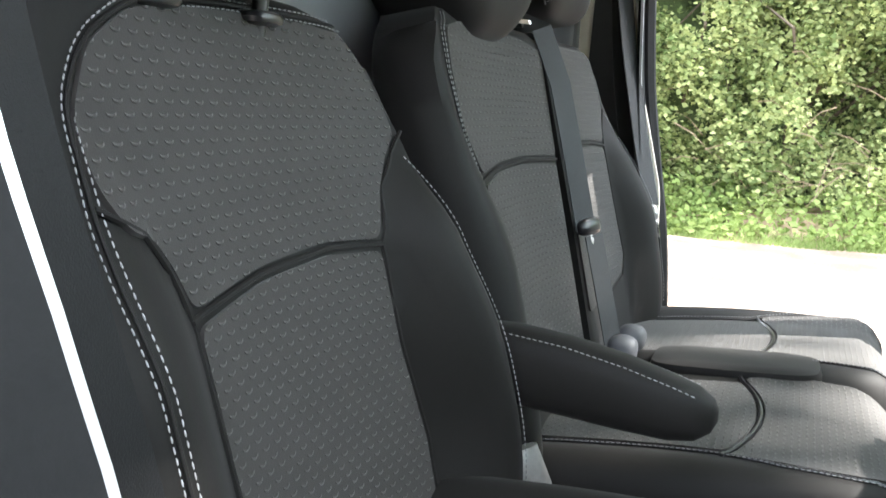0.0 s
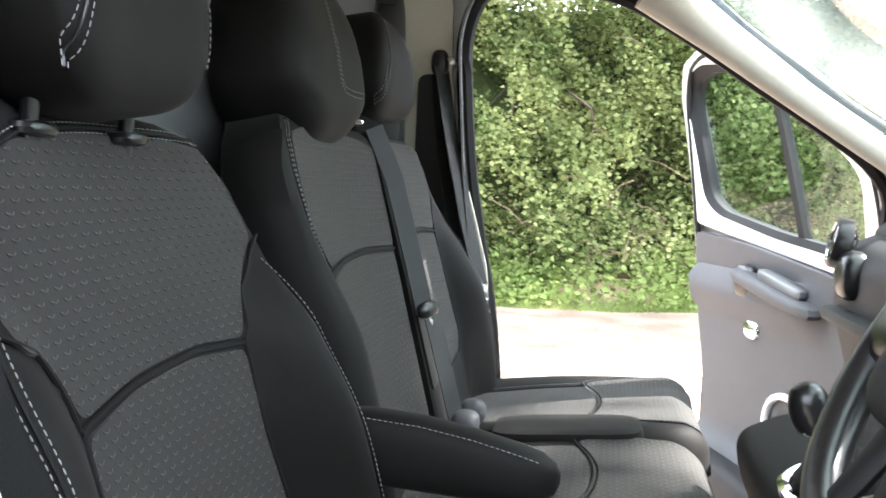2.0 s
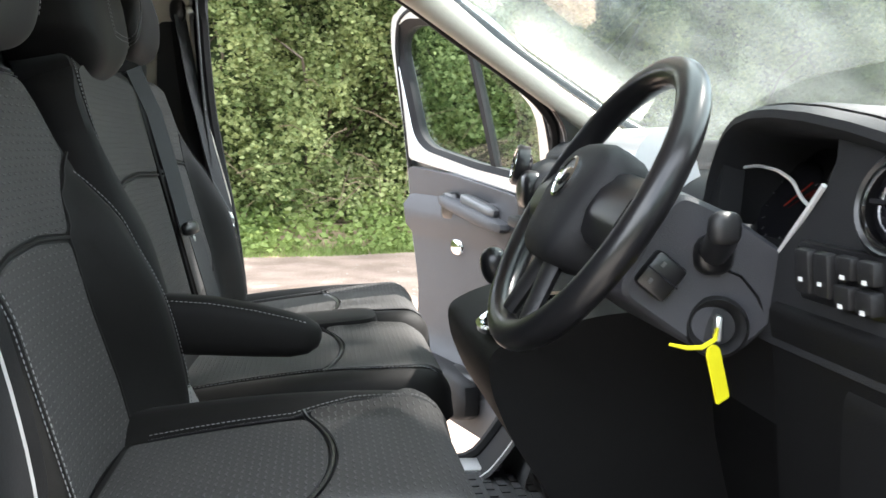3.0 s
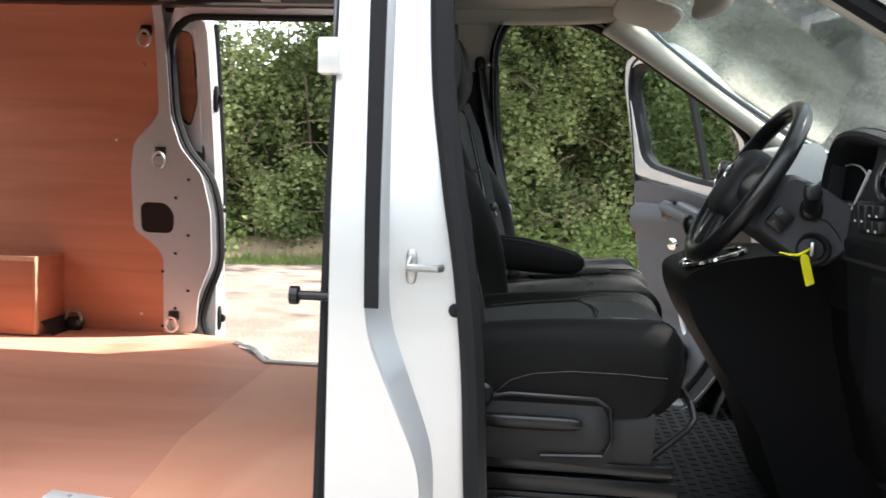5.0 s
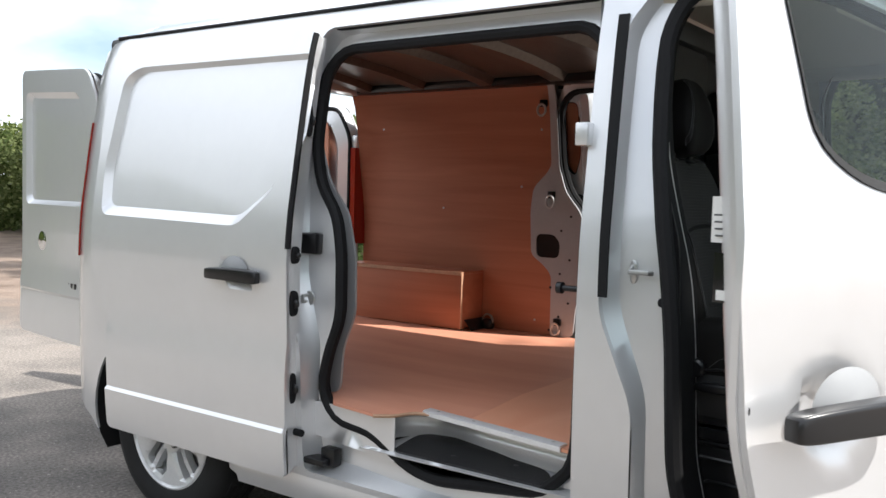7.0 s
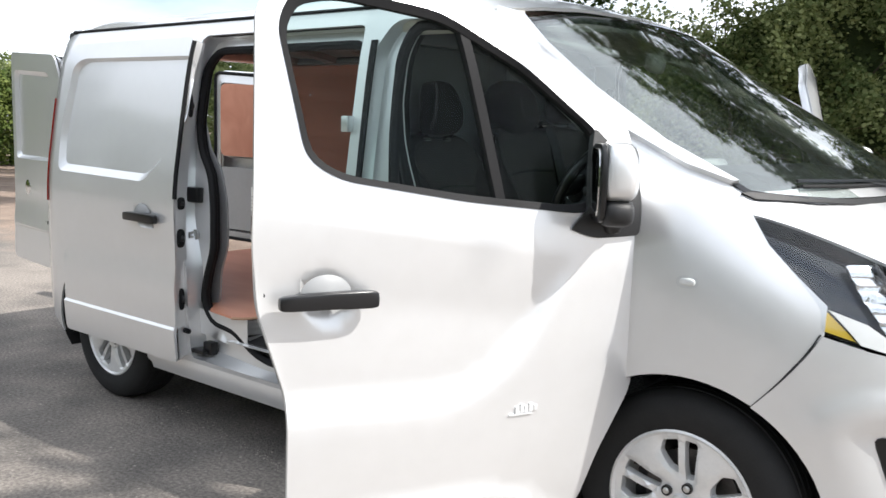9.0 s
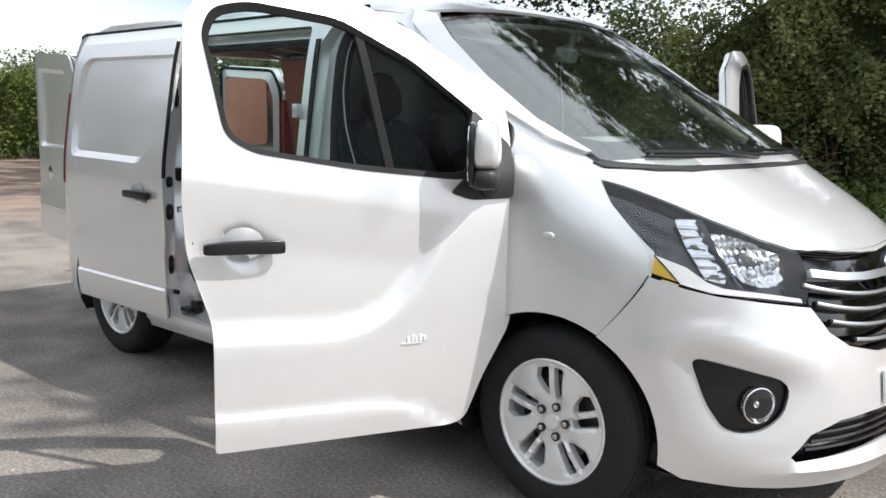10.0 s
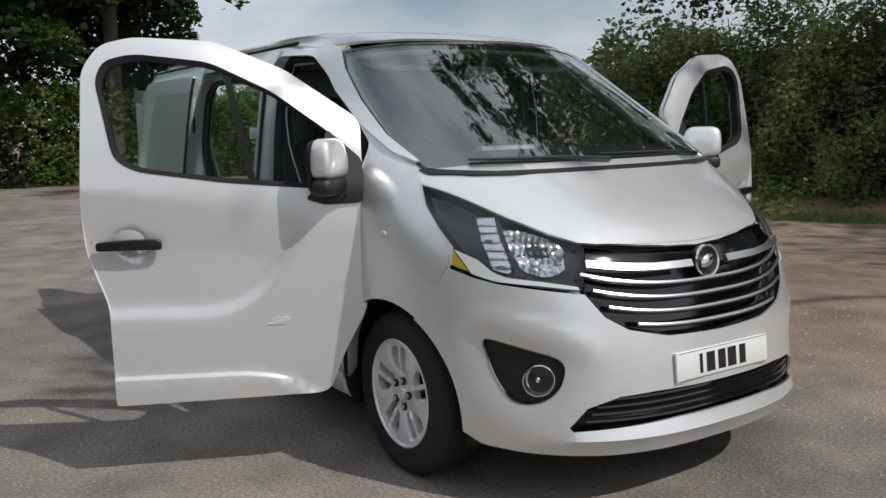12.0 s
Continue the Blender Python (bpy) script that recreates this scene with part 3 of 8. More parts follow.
def bumper_skin(a, z):
    p = bend(a, z)
    out = 0.0
    # lip under the lower grille, and the swelling line above it
    out += 0.022 * math.exp(-((z - 0.305) / 0.022) ** 2) * step01((0.55 - abs(a)) / 0.2)
    d = min(gap_to(abs(a) * 0.9, z, [(u * 0.9, w) for u, w in FOG]), 0.2)
    out -= 0.016 * math.exp(-(d / 0.03) ** 2)
    out += 0.012 * math.exp(-((d - 0.075) / 0.03) ** 2) * step01((z - 0.5) / 0.2)
    q = Vector((p.x + 0.35, p.y * 1.2, 0)).normalized()
    return p + q * out


bumper = part("front_bumper", sheet(BUMPER, bumper_skin, 0.035, 0.012, [FOG, FOG_L, LOW]), PAINT, van)


def sunk(deep, fn=bend):
    def lay(a, z):
        p = fn(a, z)
        q = Vector((p.x + 0.4, p.y * 0.9, 0)).normalized()
        return p - q * deep
    return lay


for s in (1, -1):
    poly = [(a * s, z) for a, z in FOG]
    pan = part("fog_lamp_surround", sheet(poly, sunk(0.03), 0.035, 0.01), SATIN, bumper, "black fog lamp surround")
    rim = [sunk(d)(a, z) for d in (0.0,) for a, z in finer(poly, 0.03)]
    rim2 = [sunk(0.034)(a, z) for a, z in finer(poly, 0.03)]
    part("surround_edge", bands([rim, rim2]), SATIN, bumper)
    c = sunk(0.012)(0.455 * s, 0.515)
    way = Vector((0.85, -0.52 * s, 0)).normalized()
    turn = way.to_track_quat("Z", "Y").to_matrix().to_4x4()
    seat = Matrix.Translation(c) @ turn
    part("fog_lamp_bowl", lathed([(0.060, -0.006), (0.060, 0.010), (0.056, 0.011), (0.044, -0.016), (0.012, -0.03)], 28, seat, caps=False), REFLECTOR, bumper)
    part("fog_lamp_bulb", pillow(0.010, 0.014, 0.016, 2.2, 16, 8, m=seat @ pose(0.0, 0, -0.012)), CHROME, bumper)
    part("fog_lamp_lens", lathed([(0.056, 0.010), (0.045, 0.018), (0.02, 0.022), (0.002, 0.023)], 28, seat, caps=False), LENS, bumper).visible_shadow = False
    cap = bumper_skin(0.255 * s, 0.505)
    ct = Vector((0.93, -0.36 * s, 0)).to_track_quat("Z", "Y").to_matrix().to_4x4()
    part("tow_cover", lathed([(0.033, -0.006), (0.033, 0.0035), (0.030, 0.0045), (0.001, 0.0055)], 28, Matrix.Translation(cap) @ ct), PAINT, bumper)
for s in (1, -1):
    mid = [sunk(-0.001)(s * (0.668 + (arch_line[-1][0] - 0.668) * k), 0.916 + (arch_line[-1][1] - 0.916) * k) for k in np.linspace(0, 1, 8)]
    part("shut_line", tubed(mid, 0.0025, 5), SATIN, bumper)
    cap = bumper_skin(0.255 * s, 0.505)
    ct = Vector((0.93, -0.36 * s, 0)).to_track_quat("Z", "Y").to_matrix().to_4x4()
    part("cover_joint", tubed([Matrix.Translation(cap) @ ct @ Vector((0.0345 * math.cos(q), 0.0345 * math.sin(q), 0.001)) for q in np.linspace(0, 2 * math.pi, 33)[:-1]], 0.0014, 5, True), STEEL, bumper)
part("lower_grille_back", sheet(LOW, sunk(0.045), 0.05, 0.006), SATIN, bumper)
for z0 in (0.362, 0.388, 0.414, 0.440):
    pts = [sunk(0.012)(a, z0 + 0.004 * (1 - (a / 0.35) ** 2)) for a in np.linspace(-0.34 + (z0 - 0.36) * 0.6, 0.34 - (z0 - 0.36) * 0.6, 30)]
    part("lower_grille_bar", tubed(pts, 0.007, 6, flat=1.2), GLOSS, bumper)

# number plate with plain bars for its characters
plate = thing("number_plate", "white front number plate with dark characters on a silver bumper", "number plate")
pm = pose(0.912, 0, 0.535, 0, -5, 0)
part("plate", boxed(-0.006, 0.006, -0.26, 0.26, -0.0555, 0.0555, 0.004, m=pm), PLATE, plate)
for i, (y0, w) in enumerate(((-0.128, 0.016), (-0.075, 0.046), (-0.012, 0.042), (0.046, 0.048), (0.108, 0.036))):
    part("character_bar", boxed(0.0055, 0.0075, y0 - w / 2, y0 + w / 2, -0.037, 0.037, m=pm), GLOSS, plate)
for z0 in (-0.051, 0.051):
    part("plate_border", boxed(0.0055, 0.0068, -0.252, 0.252, z0 - 0.001, z0 + 0.001, m=pm), SATIN, plate)

# main grille
GRILLE = mirrored([(0.0, 0.648), (0.110, 0.658), (0.211, 0.695), (0.266, 0.745), (0.309, 0.826), (0.288, 0.917), (0.262, 0.992), (0.115, 0.985), (0.0, 0.975)])
grille = part("grille", sheet(GRILLE, sunk(0.055), 0.04, 0.008), GLOSS, van, "black grille with chrome bars")
ring = finer(GRILLE, 0.02)
part("grille_edge", bands([[sunk(-0.002)(a, z) for a, z in ring], [sunk(0.06)(a, z) for a, z in ring]]), GLOSS, grille)
for i, z0 in enumerate((0.685, 0.735, 0.785, 0.835)):
    reach = float(np.interp(z0, [0.66, 0.70, 0.75, 0.83], [0.135, 0.212, 0.268, 0.306]))
    zz = lambda a: z0 + 0.05 * (a / 0.29) ** 2
    pts = [sunk(0.006)(a, zz(a)) for a in np.linspace(-reach, reach, 34)]
    part("grille_bar", tubed(pts, 0.012, 6, flat=0.9, up=(0, 0, 1)), SATIN, grille)
    part("chrome_strip", tubed([sunk(-0.006)(a, zz(a) + 0.006) for a in np.linspace(-reach, reach, 34)], 0.0066, 6, up=(0, 0, 1)), SATIN_CHROME, grille, "bright chrome strip")
for sgn in (1, -1):
    arm = [(sgn * a, z) for a, z in ((0.028, 0.886), (0.12, 0.889), (0.20, 0.898), (0.290, 0.916), (0.285, 0.938), (0.20, 0.921), (0.12, 0.912), (0.028, 0.910))]
    part("chrome_wing", sheet(arm, sunk(-0.012), 0.03, 0.02), SATIN_CHROME, grille, "chrome upper grille bar")
    mesh_rows = bmesh.new()
    for zz0 in (0.952, 0.960, 0.968):
        tube(mesh_rows, [sunk(0.03)(sgn * a, zz0 + 0.04 * (a / 0.29) ** 2) for a in np.linspace(0.04, 0.265, 18)], 0.002, 4)
    tagged(part("grille_mesh", mesh_rows, SATIN, grille), kind="stuff")
badge_at = Matrix.Translation((NOSE(0.90) + 0.012, 0, 0.902)) @ Vector((1, 0, 0.12)).to_track_quat("Z", "Y").to_matrix().to_4x4()
part("badge_disc", lathed([(0.062, -0.02), (0.062, 0.0), (0.056, 0.006), (0.05, 0.002), (0.001, 0.004)], 36, badge_at), SATIN, grille)
part("badge_ring", lathed([(0.064, -0.004), (0.066, 0.004), (0.062, 0.010), (0.055, 0.008), (0.053, 0.002)], 36, badge_at, True), CHROME, grille, "round chrome badge")
part("badge_emblem", pillow(0.034, 0.026, 0.010, 2.3, 16, 8, shape=lambda p: (p.x + 0.5 * p.y, p.y, p.z), m=badge_at @ pose(0, 0, 0.004)), CHROME, grille)

# headlamps
for s in (1, -1):
    poly = [(a * s, z) for a, z in LAMP]
    lamp_body = part("headlamp", sheet(poly, sunk(0.075), 0.035, 0.008), GLOSS, van, "clear headlamp in a black housing")
    edge = finer(poly, 0.025)
    part("housing_edge", bands([[sunk(0.004)(a, z) for a, z in edge], [sunk(0.08)(a, z) for a, z in edge]]), GLOSS, lamp_body)
    lens = part("lamp_lens", sheet(poly, bend, 0.03, 0.004), LENS, lamp_body, "clear lens")
    lens.visible_shadow = False
    # reflectors: an outer strip, a broad faceted bowl with its bulb, and a bright band along the bottom
    outer = eased([(s * a, z) for a, z in ((0.520, 1.093), (0.446, 1.090), (0.480, 1.03), (0.484, 0.96), (0.486, 0.890), (0.538, 0.903), (0.545, 1.005))], 0.02, 3)
    part("side_reflector", sheet(outer, lambda a, z: sunk(0.032 + 0.015 * math.sin((z - 0.9) * 16) + 0.004 * math.sin(z * 210))(a, z), 0.009, 0.005), REFLECTOR, lamp_body, "chrome side reflector")
    main = eased([(s * a, z) for a, z in ((0.462, 1.050), (0.37, 1.030), (0.318, 0.990), (0.330, 0.925), (0.348, 0.893), (0.398, 0.880), (0.455, 0.900), (0.472, 0.965))], 0.02, 3)

    def bowl(a, z, s=s):
        d = math.hypot((abs(a) - 0.395) / 0.085, (z - 0.965) / 0.085)
        flute = 0.0045 * math.sin(abs(a) * 330 + 40 * z) + 0.003 * math.sin(z * 260)
        return sunk(0.032 + flute + 0.045 * (1 - min(1.0, d) ** 2))(a, z)

    part("main_reflector", sheet(main, bowl, 0.0065, 0.004), REFLECTOR, lamp_body, "chrome main reflector")
    c = sunk(0.040)(0.415 * s, 0.925)
    tm = Matrix.Translation(c) @ Vector((0.9, -0.42 * s, 0.1)).to_track_quat("Z", "Y").to_matrix().to_4x4()
    part("bulb_shield", pillow(0.022, 0.020, 0.018, 2.4, 18, 10, m=tm), CHROME, lamp_body, "chrome bulb shield")
    c2 = sunk(0.034)(0.345 * s, 0.965)
    part("small_bowl", lathed([(0.028, 0.012), (0.024, 0.014), (0.018, -0.004), (0.006, -0.012)], 20, Matrix.Translation(c2) @ tm.to_3x3().to_4x4(), caps=False), REFLECTOR, lamp_body)
    divider = [sunk(0.022)(s * a, z) for a, z in ((0.455, 1.088), (0.472, 1.03), (0.478, 0.96), (0.470, 0.90), (0.46, 0.885))]
    part("divider", tubed(divider, 0.010, 8), GLOSS, lamp_body)
    strip = [(s * a, z) for a, z in ((0.316, 0.838), (0.420, 0.856), (0.537, 0.868), (0.600, 0.893), (0.634, 0.978), (0.575, 0.945), (0.540, 0.902), (0.505, 0.884), (0.40, 0.868), (0.318, 0.850))]
    part("light_band", sheet(strip, sunk(0.014), 0.02, 0.006), CARD, lamp_body, "white running light band")
    amber = [(s * a, z) for a, z in ((0.606, 0.900), (0.664, 0.926), (0.642, 0.980))]
    part("indicator", sheet(amber, sunk(0.016), 0.02, 0.006), AMBER, lamp_body, "amber indicator")

# bonnet
HOOD_R = [(0.775, 0.0), (0.765, -0.15), (0.742, -0.28), (0.690, -0.45), (0.660, -0.51), (0.585, -0.588), (0.450, -0.680), (0.235, -0.790), (0.118, -0.853), (0.085, -0.842), (0.16, -0.72), (0.24, -0.52), (0.285, -0.30), (0.30, 0.0)]
HOOD = HOOD_R + [(x, -y) for x, y in reversed(HOOD_R[1:-1])]


def hood_skin(x, y):
    z = lid(x, y)
    return Vector((x, y, z + 0.006 * step01((0.55 - abs(y)) / 0.12) * step01((0.72 - x) / 0.1)))


bonnet = part("bonnet", sheet(HOOD, hood_skin, 0.045, 0.010, flip=False), PAINT, van)

# windscreen, pillars beside it, scuttle and wipers
WS_R = [(0.0, 1.247), (0.20, 1.247), (0.42, 1.248), (0.600, 1.266), (0.655, 1.40), (0.660, 1.55), (0.635, 1.70), (0.590, 1.795), (0.35, 1.828), (0.0, 1.842)]
WS = mirrored(WS_R)
screen = part("windscreen", sheet(WS, bend, 0.06, 0.005), SCREEN, van, "clear laminated windscreen")
screen.visible_shadow = False
ws_ring = finer(WS, 0.03)


def ws_in(k):
    return [bend(a * (1 - k * 0.045), z + (1.56 - z) * k * 0.07) for a, z in ws_ring]


part("screen_seal", bands([[p + Vector((0.004, 0, 0.005)) for p in ws_in(-0.35)], [p + Vector((0.004, 0, 0.007)) for p in ws_in(0.25)], [p + Vector((-0.01, 0, -0.012)) for p in ws_in(0.62)]]), GLOSS, van, "black band round the windscreen")
PILLAR = [(0.600, 1.29), (0.62, 1.29), (0.69, 1.335), (0.742, 1.44), (0.76, 1.60), (0.725, 1.775), (0.66, 1.835), (0.590, 1.81), (0.635, 1.70), (0.662, 1.55), (0.657, 1.40)]
for s in (1, -1):
    part("screen_pillar", sheet([(a * s, z) for a, z in PILLAR], sunk(0.002), 0.05, 0.02), PAINT, van)
SCUTTLE = mirrored([(0.0, 1.236), (0.30, 1.236), (0.60, 1.250), (0.625, 1.266), (0.60, 1.268), (0.30, 1.249), (0.0, 1.248)])
part("scuttle", sheet(SCUTTLE, sunk(0.004), 0.05, 0.01), BLACK, van, "black plastic scuttle panel")
for y0, y1 in ((0.62, -0.05), (-0.02, -0.66)):
    wiper = part("wiper", tubed([Vector((nose(y0, 1.265), y0, 1.285)), Vector((nose(y0 * 0.6 + y1 * 0.4, 1.275), y0 * 0.6 + y1 * 0.4, 1.302)), Vector((nose(y1, 1.285), y1, 1.306))], [0.012, 0.008, 0.005], 6), SATIN, van, "black wiper arm")
    blade = [Vector((nose(y, 1.280) + 0.006, y, 1.290)) for y in np.linspace(y0 - 0.12, y1 - 0.06 if y1 > -0.5 else y1, 16)]
    part("wiper_blade", tubed(blade, 0.006, 5), RUBBER, wiper)

# roof
ROOF_R = [(-0.655, 0.0), (-0.675, -0.30), (-0.72, -0.52), (-0.79, -0.66), (-0.90, -0.775), (-1.06, -0.803), (-3.45, -0.803), (-3.62, -0.79), (-3.70, -0.74), (-3.70, 0.0)]
ROOF = ROOF_R + [(x, -y) for x, y in reversed(ROOF_R[1:-1])]


def roof_skin(x, y):
    z = lid(x, y, 1.7) if x > -1.9 else lid(-1.9, y, 1.7)
    ribs = 0.006 * (0.5 + 0.5 * math.cos(y * 2 * math.pi / 0.22)) * step01((-1.15 - x) / 0.1) * step01((0.66 - abs(y)) / 0.06)
    return Vector((x, y, z - ribs - 0.03 * step01((-3.42 - x) / 0.28)))


roof = part("roof", sheet(ROOF, roof_skin, 0.09, 0.012), PAINT, van)
for s in (1, -1):
    part("roof_channel", tubed([Vector((x, s * 0.806, 1.868)) for x in np.linspace(-3.58, -1.06, 20)], 0.008, 6), RUBBER, roof)
part("aerial", tubed([(-2.38, 0.0, 1.962), (-2.43, 0.0, 1.980), (-2.72, 0.0, 2.000)], [0.011, 0.006, 0.003], 6), SATIN, roof)

# underside
part("undertray", sheet(mirrored([(0.0, 0.0), (0.45, 0.0), (0.64, 0.0), (0.62, 0.4), (0.40, 0.62), (0.0, 0.62)]), lambda a, k: bend(a, 0.245) * 1.0 - Vector((0.01 + 0.9 * k, 0, 0.0)), 0.06, 0.006), BLACK, van)
part("underbody", boxed(-3.62, 0.46, -0.80, 0.80, 0.24, 0.34, 0.03), BLACK, van)


# wheels
def wheel(s, x):
    """A tyre on a ten-spoke alloy, outer side along -y before it is turned."""
    outer = pose(x, s * 0.80, 0.345, 90, 0, 0) if s < 0 else pose(x, s * 0.80, 0.345, -90, 0, 0)
    tyre = [(0.222, 0.10), (0.235, 0.112), (0.290, 0.120), (0.325, 0.108), (0.343, 0.085), (0.346, 0.03), (0.346, -0.03), (0.343, -0.085), (0.325, -0.108), (0.29, -0.12), (0.235, -0.112), (0.222, -0.10)]
    hub = part("wheel", lathed(tyre, 64, outer, True), TYRE, van, "black tyre on a silver alloy rim")
    tread = bmesh.new()
    for h in (-0.055, -0.018, 0.018, 0.055):
        lathe(tread, [(0.3462, h - 0.014), (0.3495, h - 0.012), (0.3495, h + 0.012), (0.3462, h + 0.014)], 64, outer, True)
    part("tread", tread, TYRE, hub)
    rim = [(0.226, 0.104), (0.229, 0.109), (0.222, 0.112), (0.214, 0.104), (0.207, 0.085), (0.200, 0.03), (0.19, -0.09), (0.222, -0.10)]
    part("rim", lathed(rim, 48, outer, True), ALLOY, hub, "silver alloy rim")
    # one broad face with five pairs of openings either side of a slim spoke
    holes = []
    for k in range(5):
        q = radians(72 * k + 93)
        c, d = Vector((math.cos(q), math.sin(q))), Vector((-math.sin(q), math.cos(q)))
        for pts in (((0.078, -0.010), (0.198, -0.010), (0.193, -0.046), (0.184, -0.050), (0.078, -0.038)), ((0.092, 0.010), (0.198, 0.011), (0.188, 0.060), (0.152, 0.068), (0.104, 0.036))):
            holes.append(eased([tuple(c * r + d * t) for r, t in pts], 0.008, 3))

    def face(u, v):
        r = math.hypot(u, v)
        near = min(gap_to(u, v, h) for h in holes)
        return outer @ Vector((u, v, 0.090 + 0.014 * step01((r - 0.05) / 0.09) - 0.008 * (1 - step01(near / 0.010))))

    round_line = [(0.216 * math.cos(radians(q)), 0.216 * math.sin(radians(q))) for q in range(0, 360, 6)]
    part("spokes", sheet(round_line, face, 0.016, 0.030, holes), ALLOY, hub, "silver alloy face with slotted spokes", 25)
    part("hub_cap", lathed([(0.032, 0.06), (0.032, 0.098), (0.028, 0.103), (0.001, 0.105)], 28, outer), ALLOY, hub)
    for k in range(5):
        q = radians(72 * k + 73)
        part("wheel_bolt_socket", lathed([(0.0165, 0.09), (0.0165, 0.1005), (0.001, 0.1006)], 14, outer @ Matrix.Translation((0.057 * math.cos(q), 0.057 * math.sin(q), 0))), SATIN, hub)
        part("wheel_bolt", lathed([(0.010, 0.08), (0.010, 0.104), (0.007, 0.107), (0.001, 0.107)], 8, outer @ Matrix.Translation((0.057 * math.cos(q), 0.057 * math.sin(q), 0))), METAL, hub)
    part("brake_disc", lathed([(0.15, 0.0), (0.15, 0.02), (0.08, 0.022), (0.075, 0.05), (0.001, 0.052)], 36, outer), DISC, hub, "rust-tinged brake disc")
    part("rim_well", lathed([(0.198, -0.02), (0.198, -0.015), (0.001, -0.015)], 32, outer), SATIN, hub)


for s in (-1, 1):
    for x in (0.0, AXLE):
        wheel(s, x)

# ---- front doors, swung open on their front hinges ----
HINGE = (-0.19, 0.935)
DOOR_EDGE = eased([(-1.295, 1.70), (-1.225, 1.80), (-1.10, 1.83), (-0.78, 1.812), (-0.50, 1.695), (-0.195, 1.478), (-0.195, 0.69), (-0.30, 0.50), (-0.365, 0.335), (-1.205, 0.335), (-1.222, 0.3355), (-1.2345, 0.339), (-1.235, 0.352), (-1.235, 0.75), (-1.31, 0.98), (-1.32, 1.15)], 0.045)
WINDOW = eased([(-1.245, 1.66), (-1.21, 1.735), (-1.10, 1.762), (-0.80, 1.725), (-0.55, 1.60), (-0.305, 1.415), (-0.32, 1.215), (-0.40, 1.20), (-0.75, 1.235), (-1.10, 1.29), (-1.185, 1.34)], 0.05)
def eased_height(x, xs, zs, r):
    """Height of a styling line at x, its corners rounded off."""
    return sum(float(np.interp(x + d, xs, zs)) for d in np.linspace(-r, r, 9)) / 9


def crease_z(x):
    return eased_height(x, [-1.40, -1.24, -1.05, -0.84, -0.70, -0.58, -0.47, -0.385, -0.30, -0.20], [0.680, 0.678, 0.672, 0.662, 0.69, 0.784, 0.95, 1.10, 1.20, 1.26], 0.07)


def shoulder_z(x):
    """Height of the crease under the window."""
    return 1.083 - 0.16 * (x + 0.45)


def low_z(x):
    return eased_height(x, [-1.40, -1.24, -0.70, -0.56, -0.46, -0.40], [0.464, 0.462, 0.452, 0.428, 0.375, 0.330], 0.05)


CREASE = [(float(x), crease_z(x)) for x in np.linspace(-1.225, -0.36, 34)]
SHOULDER = [(float(x), shoulder_z(x)) for x in np.linspace(-1.28, -0.23, 20)]
LOW_LINE = [(float(x), low_z(x)) for x in np.linspace(-1.225, -0.445, 30)]


def door_half(x, z):
    """Half width of a shut front door: flatter along the screen pillar than the body beside it."""
    w = WIDE(z)
    return w - 0.30 * (w - half(x, z))


def door_skin(s):
    def lay(x, z):
        out = 0.0
        zc = crease_z(x)
        # hollow above the crease, fading up to the waist
        if z > zc:
            out -= 0.022 * step01((z - zc) / 0.09) * max(0.0, min(1.0, (shoulder_z(x) - z) / 0.19))
        zl = low_z(x)
        out += 0.013 * step01((zl - z) / 0.022)
        # hollow for the fingers behind the handle
        d = math.hypot((x + 1.135) / 0.066, (z - 1.003) / 0.056)
        out -= 0.028 * (1 - step01((d - 0.55) / 0.5))
        return Vector((x, s * (door_half(x, z) + out), z))
    return lay


def grip(door, x0, z0, s):
    """A black bar handle with flat ends over a painted finger cup."""
    y = half(x0, z0)

    def bar(p):
        return (p.x, p.y + s * 0.008 * (1 - (p.x / 0.127) ** 2), p.z * (1.0 + 0.10 * p.x / 0.127) - 0.004 * (p.x / 0.127) ** 2)

    part("door_handle", pillow(0.127, 0.015, 0.021, 7.0, 28, 12, shape=bar, m=pose(x0, s * (y + 0.018), z0)), SATIN, door, "black bar door handle")
    dome = [Vector((x0 - 0.004 + 0.066 * math.cos(q) * k, s * (y + 0.002 + 0.014 * (1 - k * k)), z0 + 0.010 + 0.050 * math.sin(q) * k)) for k in (1.0, 0.8, 0.5, 0.15) for q in np.linspace(0, math.pi, 18)]
    part("handle_cup", bands([dome[i * 18:(i + 1) * 18] for i in range(4)], False), HANDLE_GREY, door, "grey handle cover")


HANDLE_GREY = material("grey_handle_cover", (0.30, 0.305, 0.31), 0.4, vary=0.04)


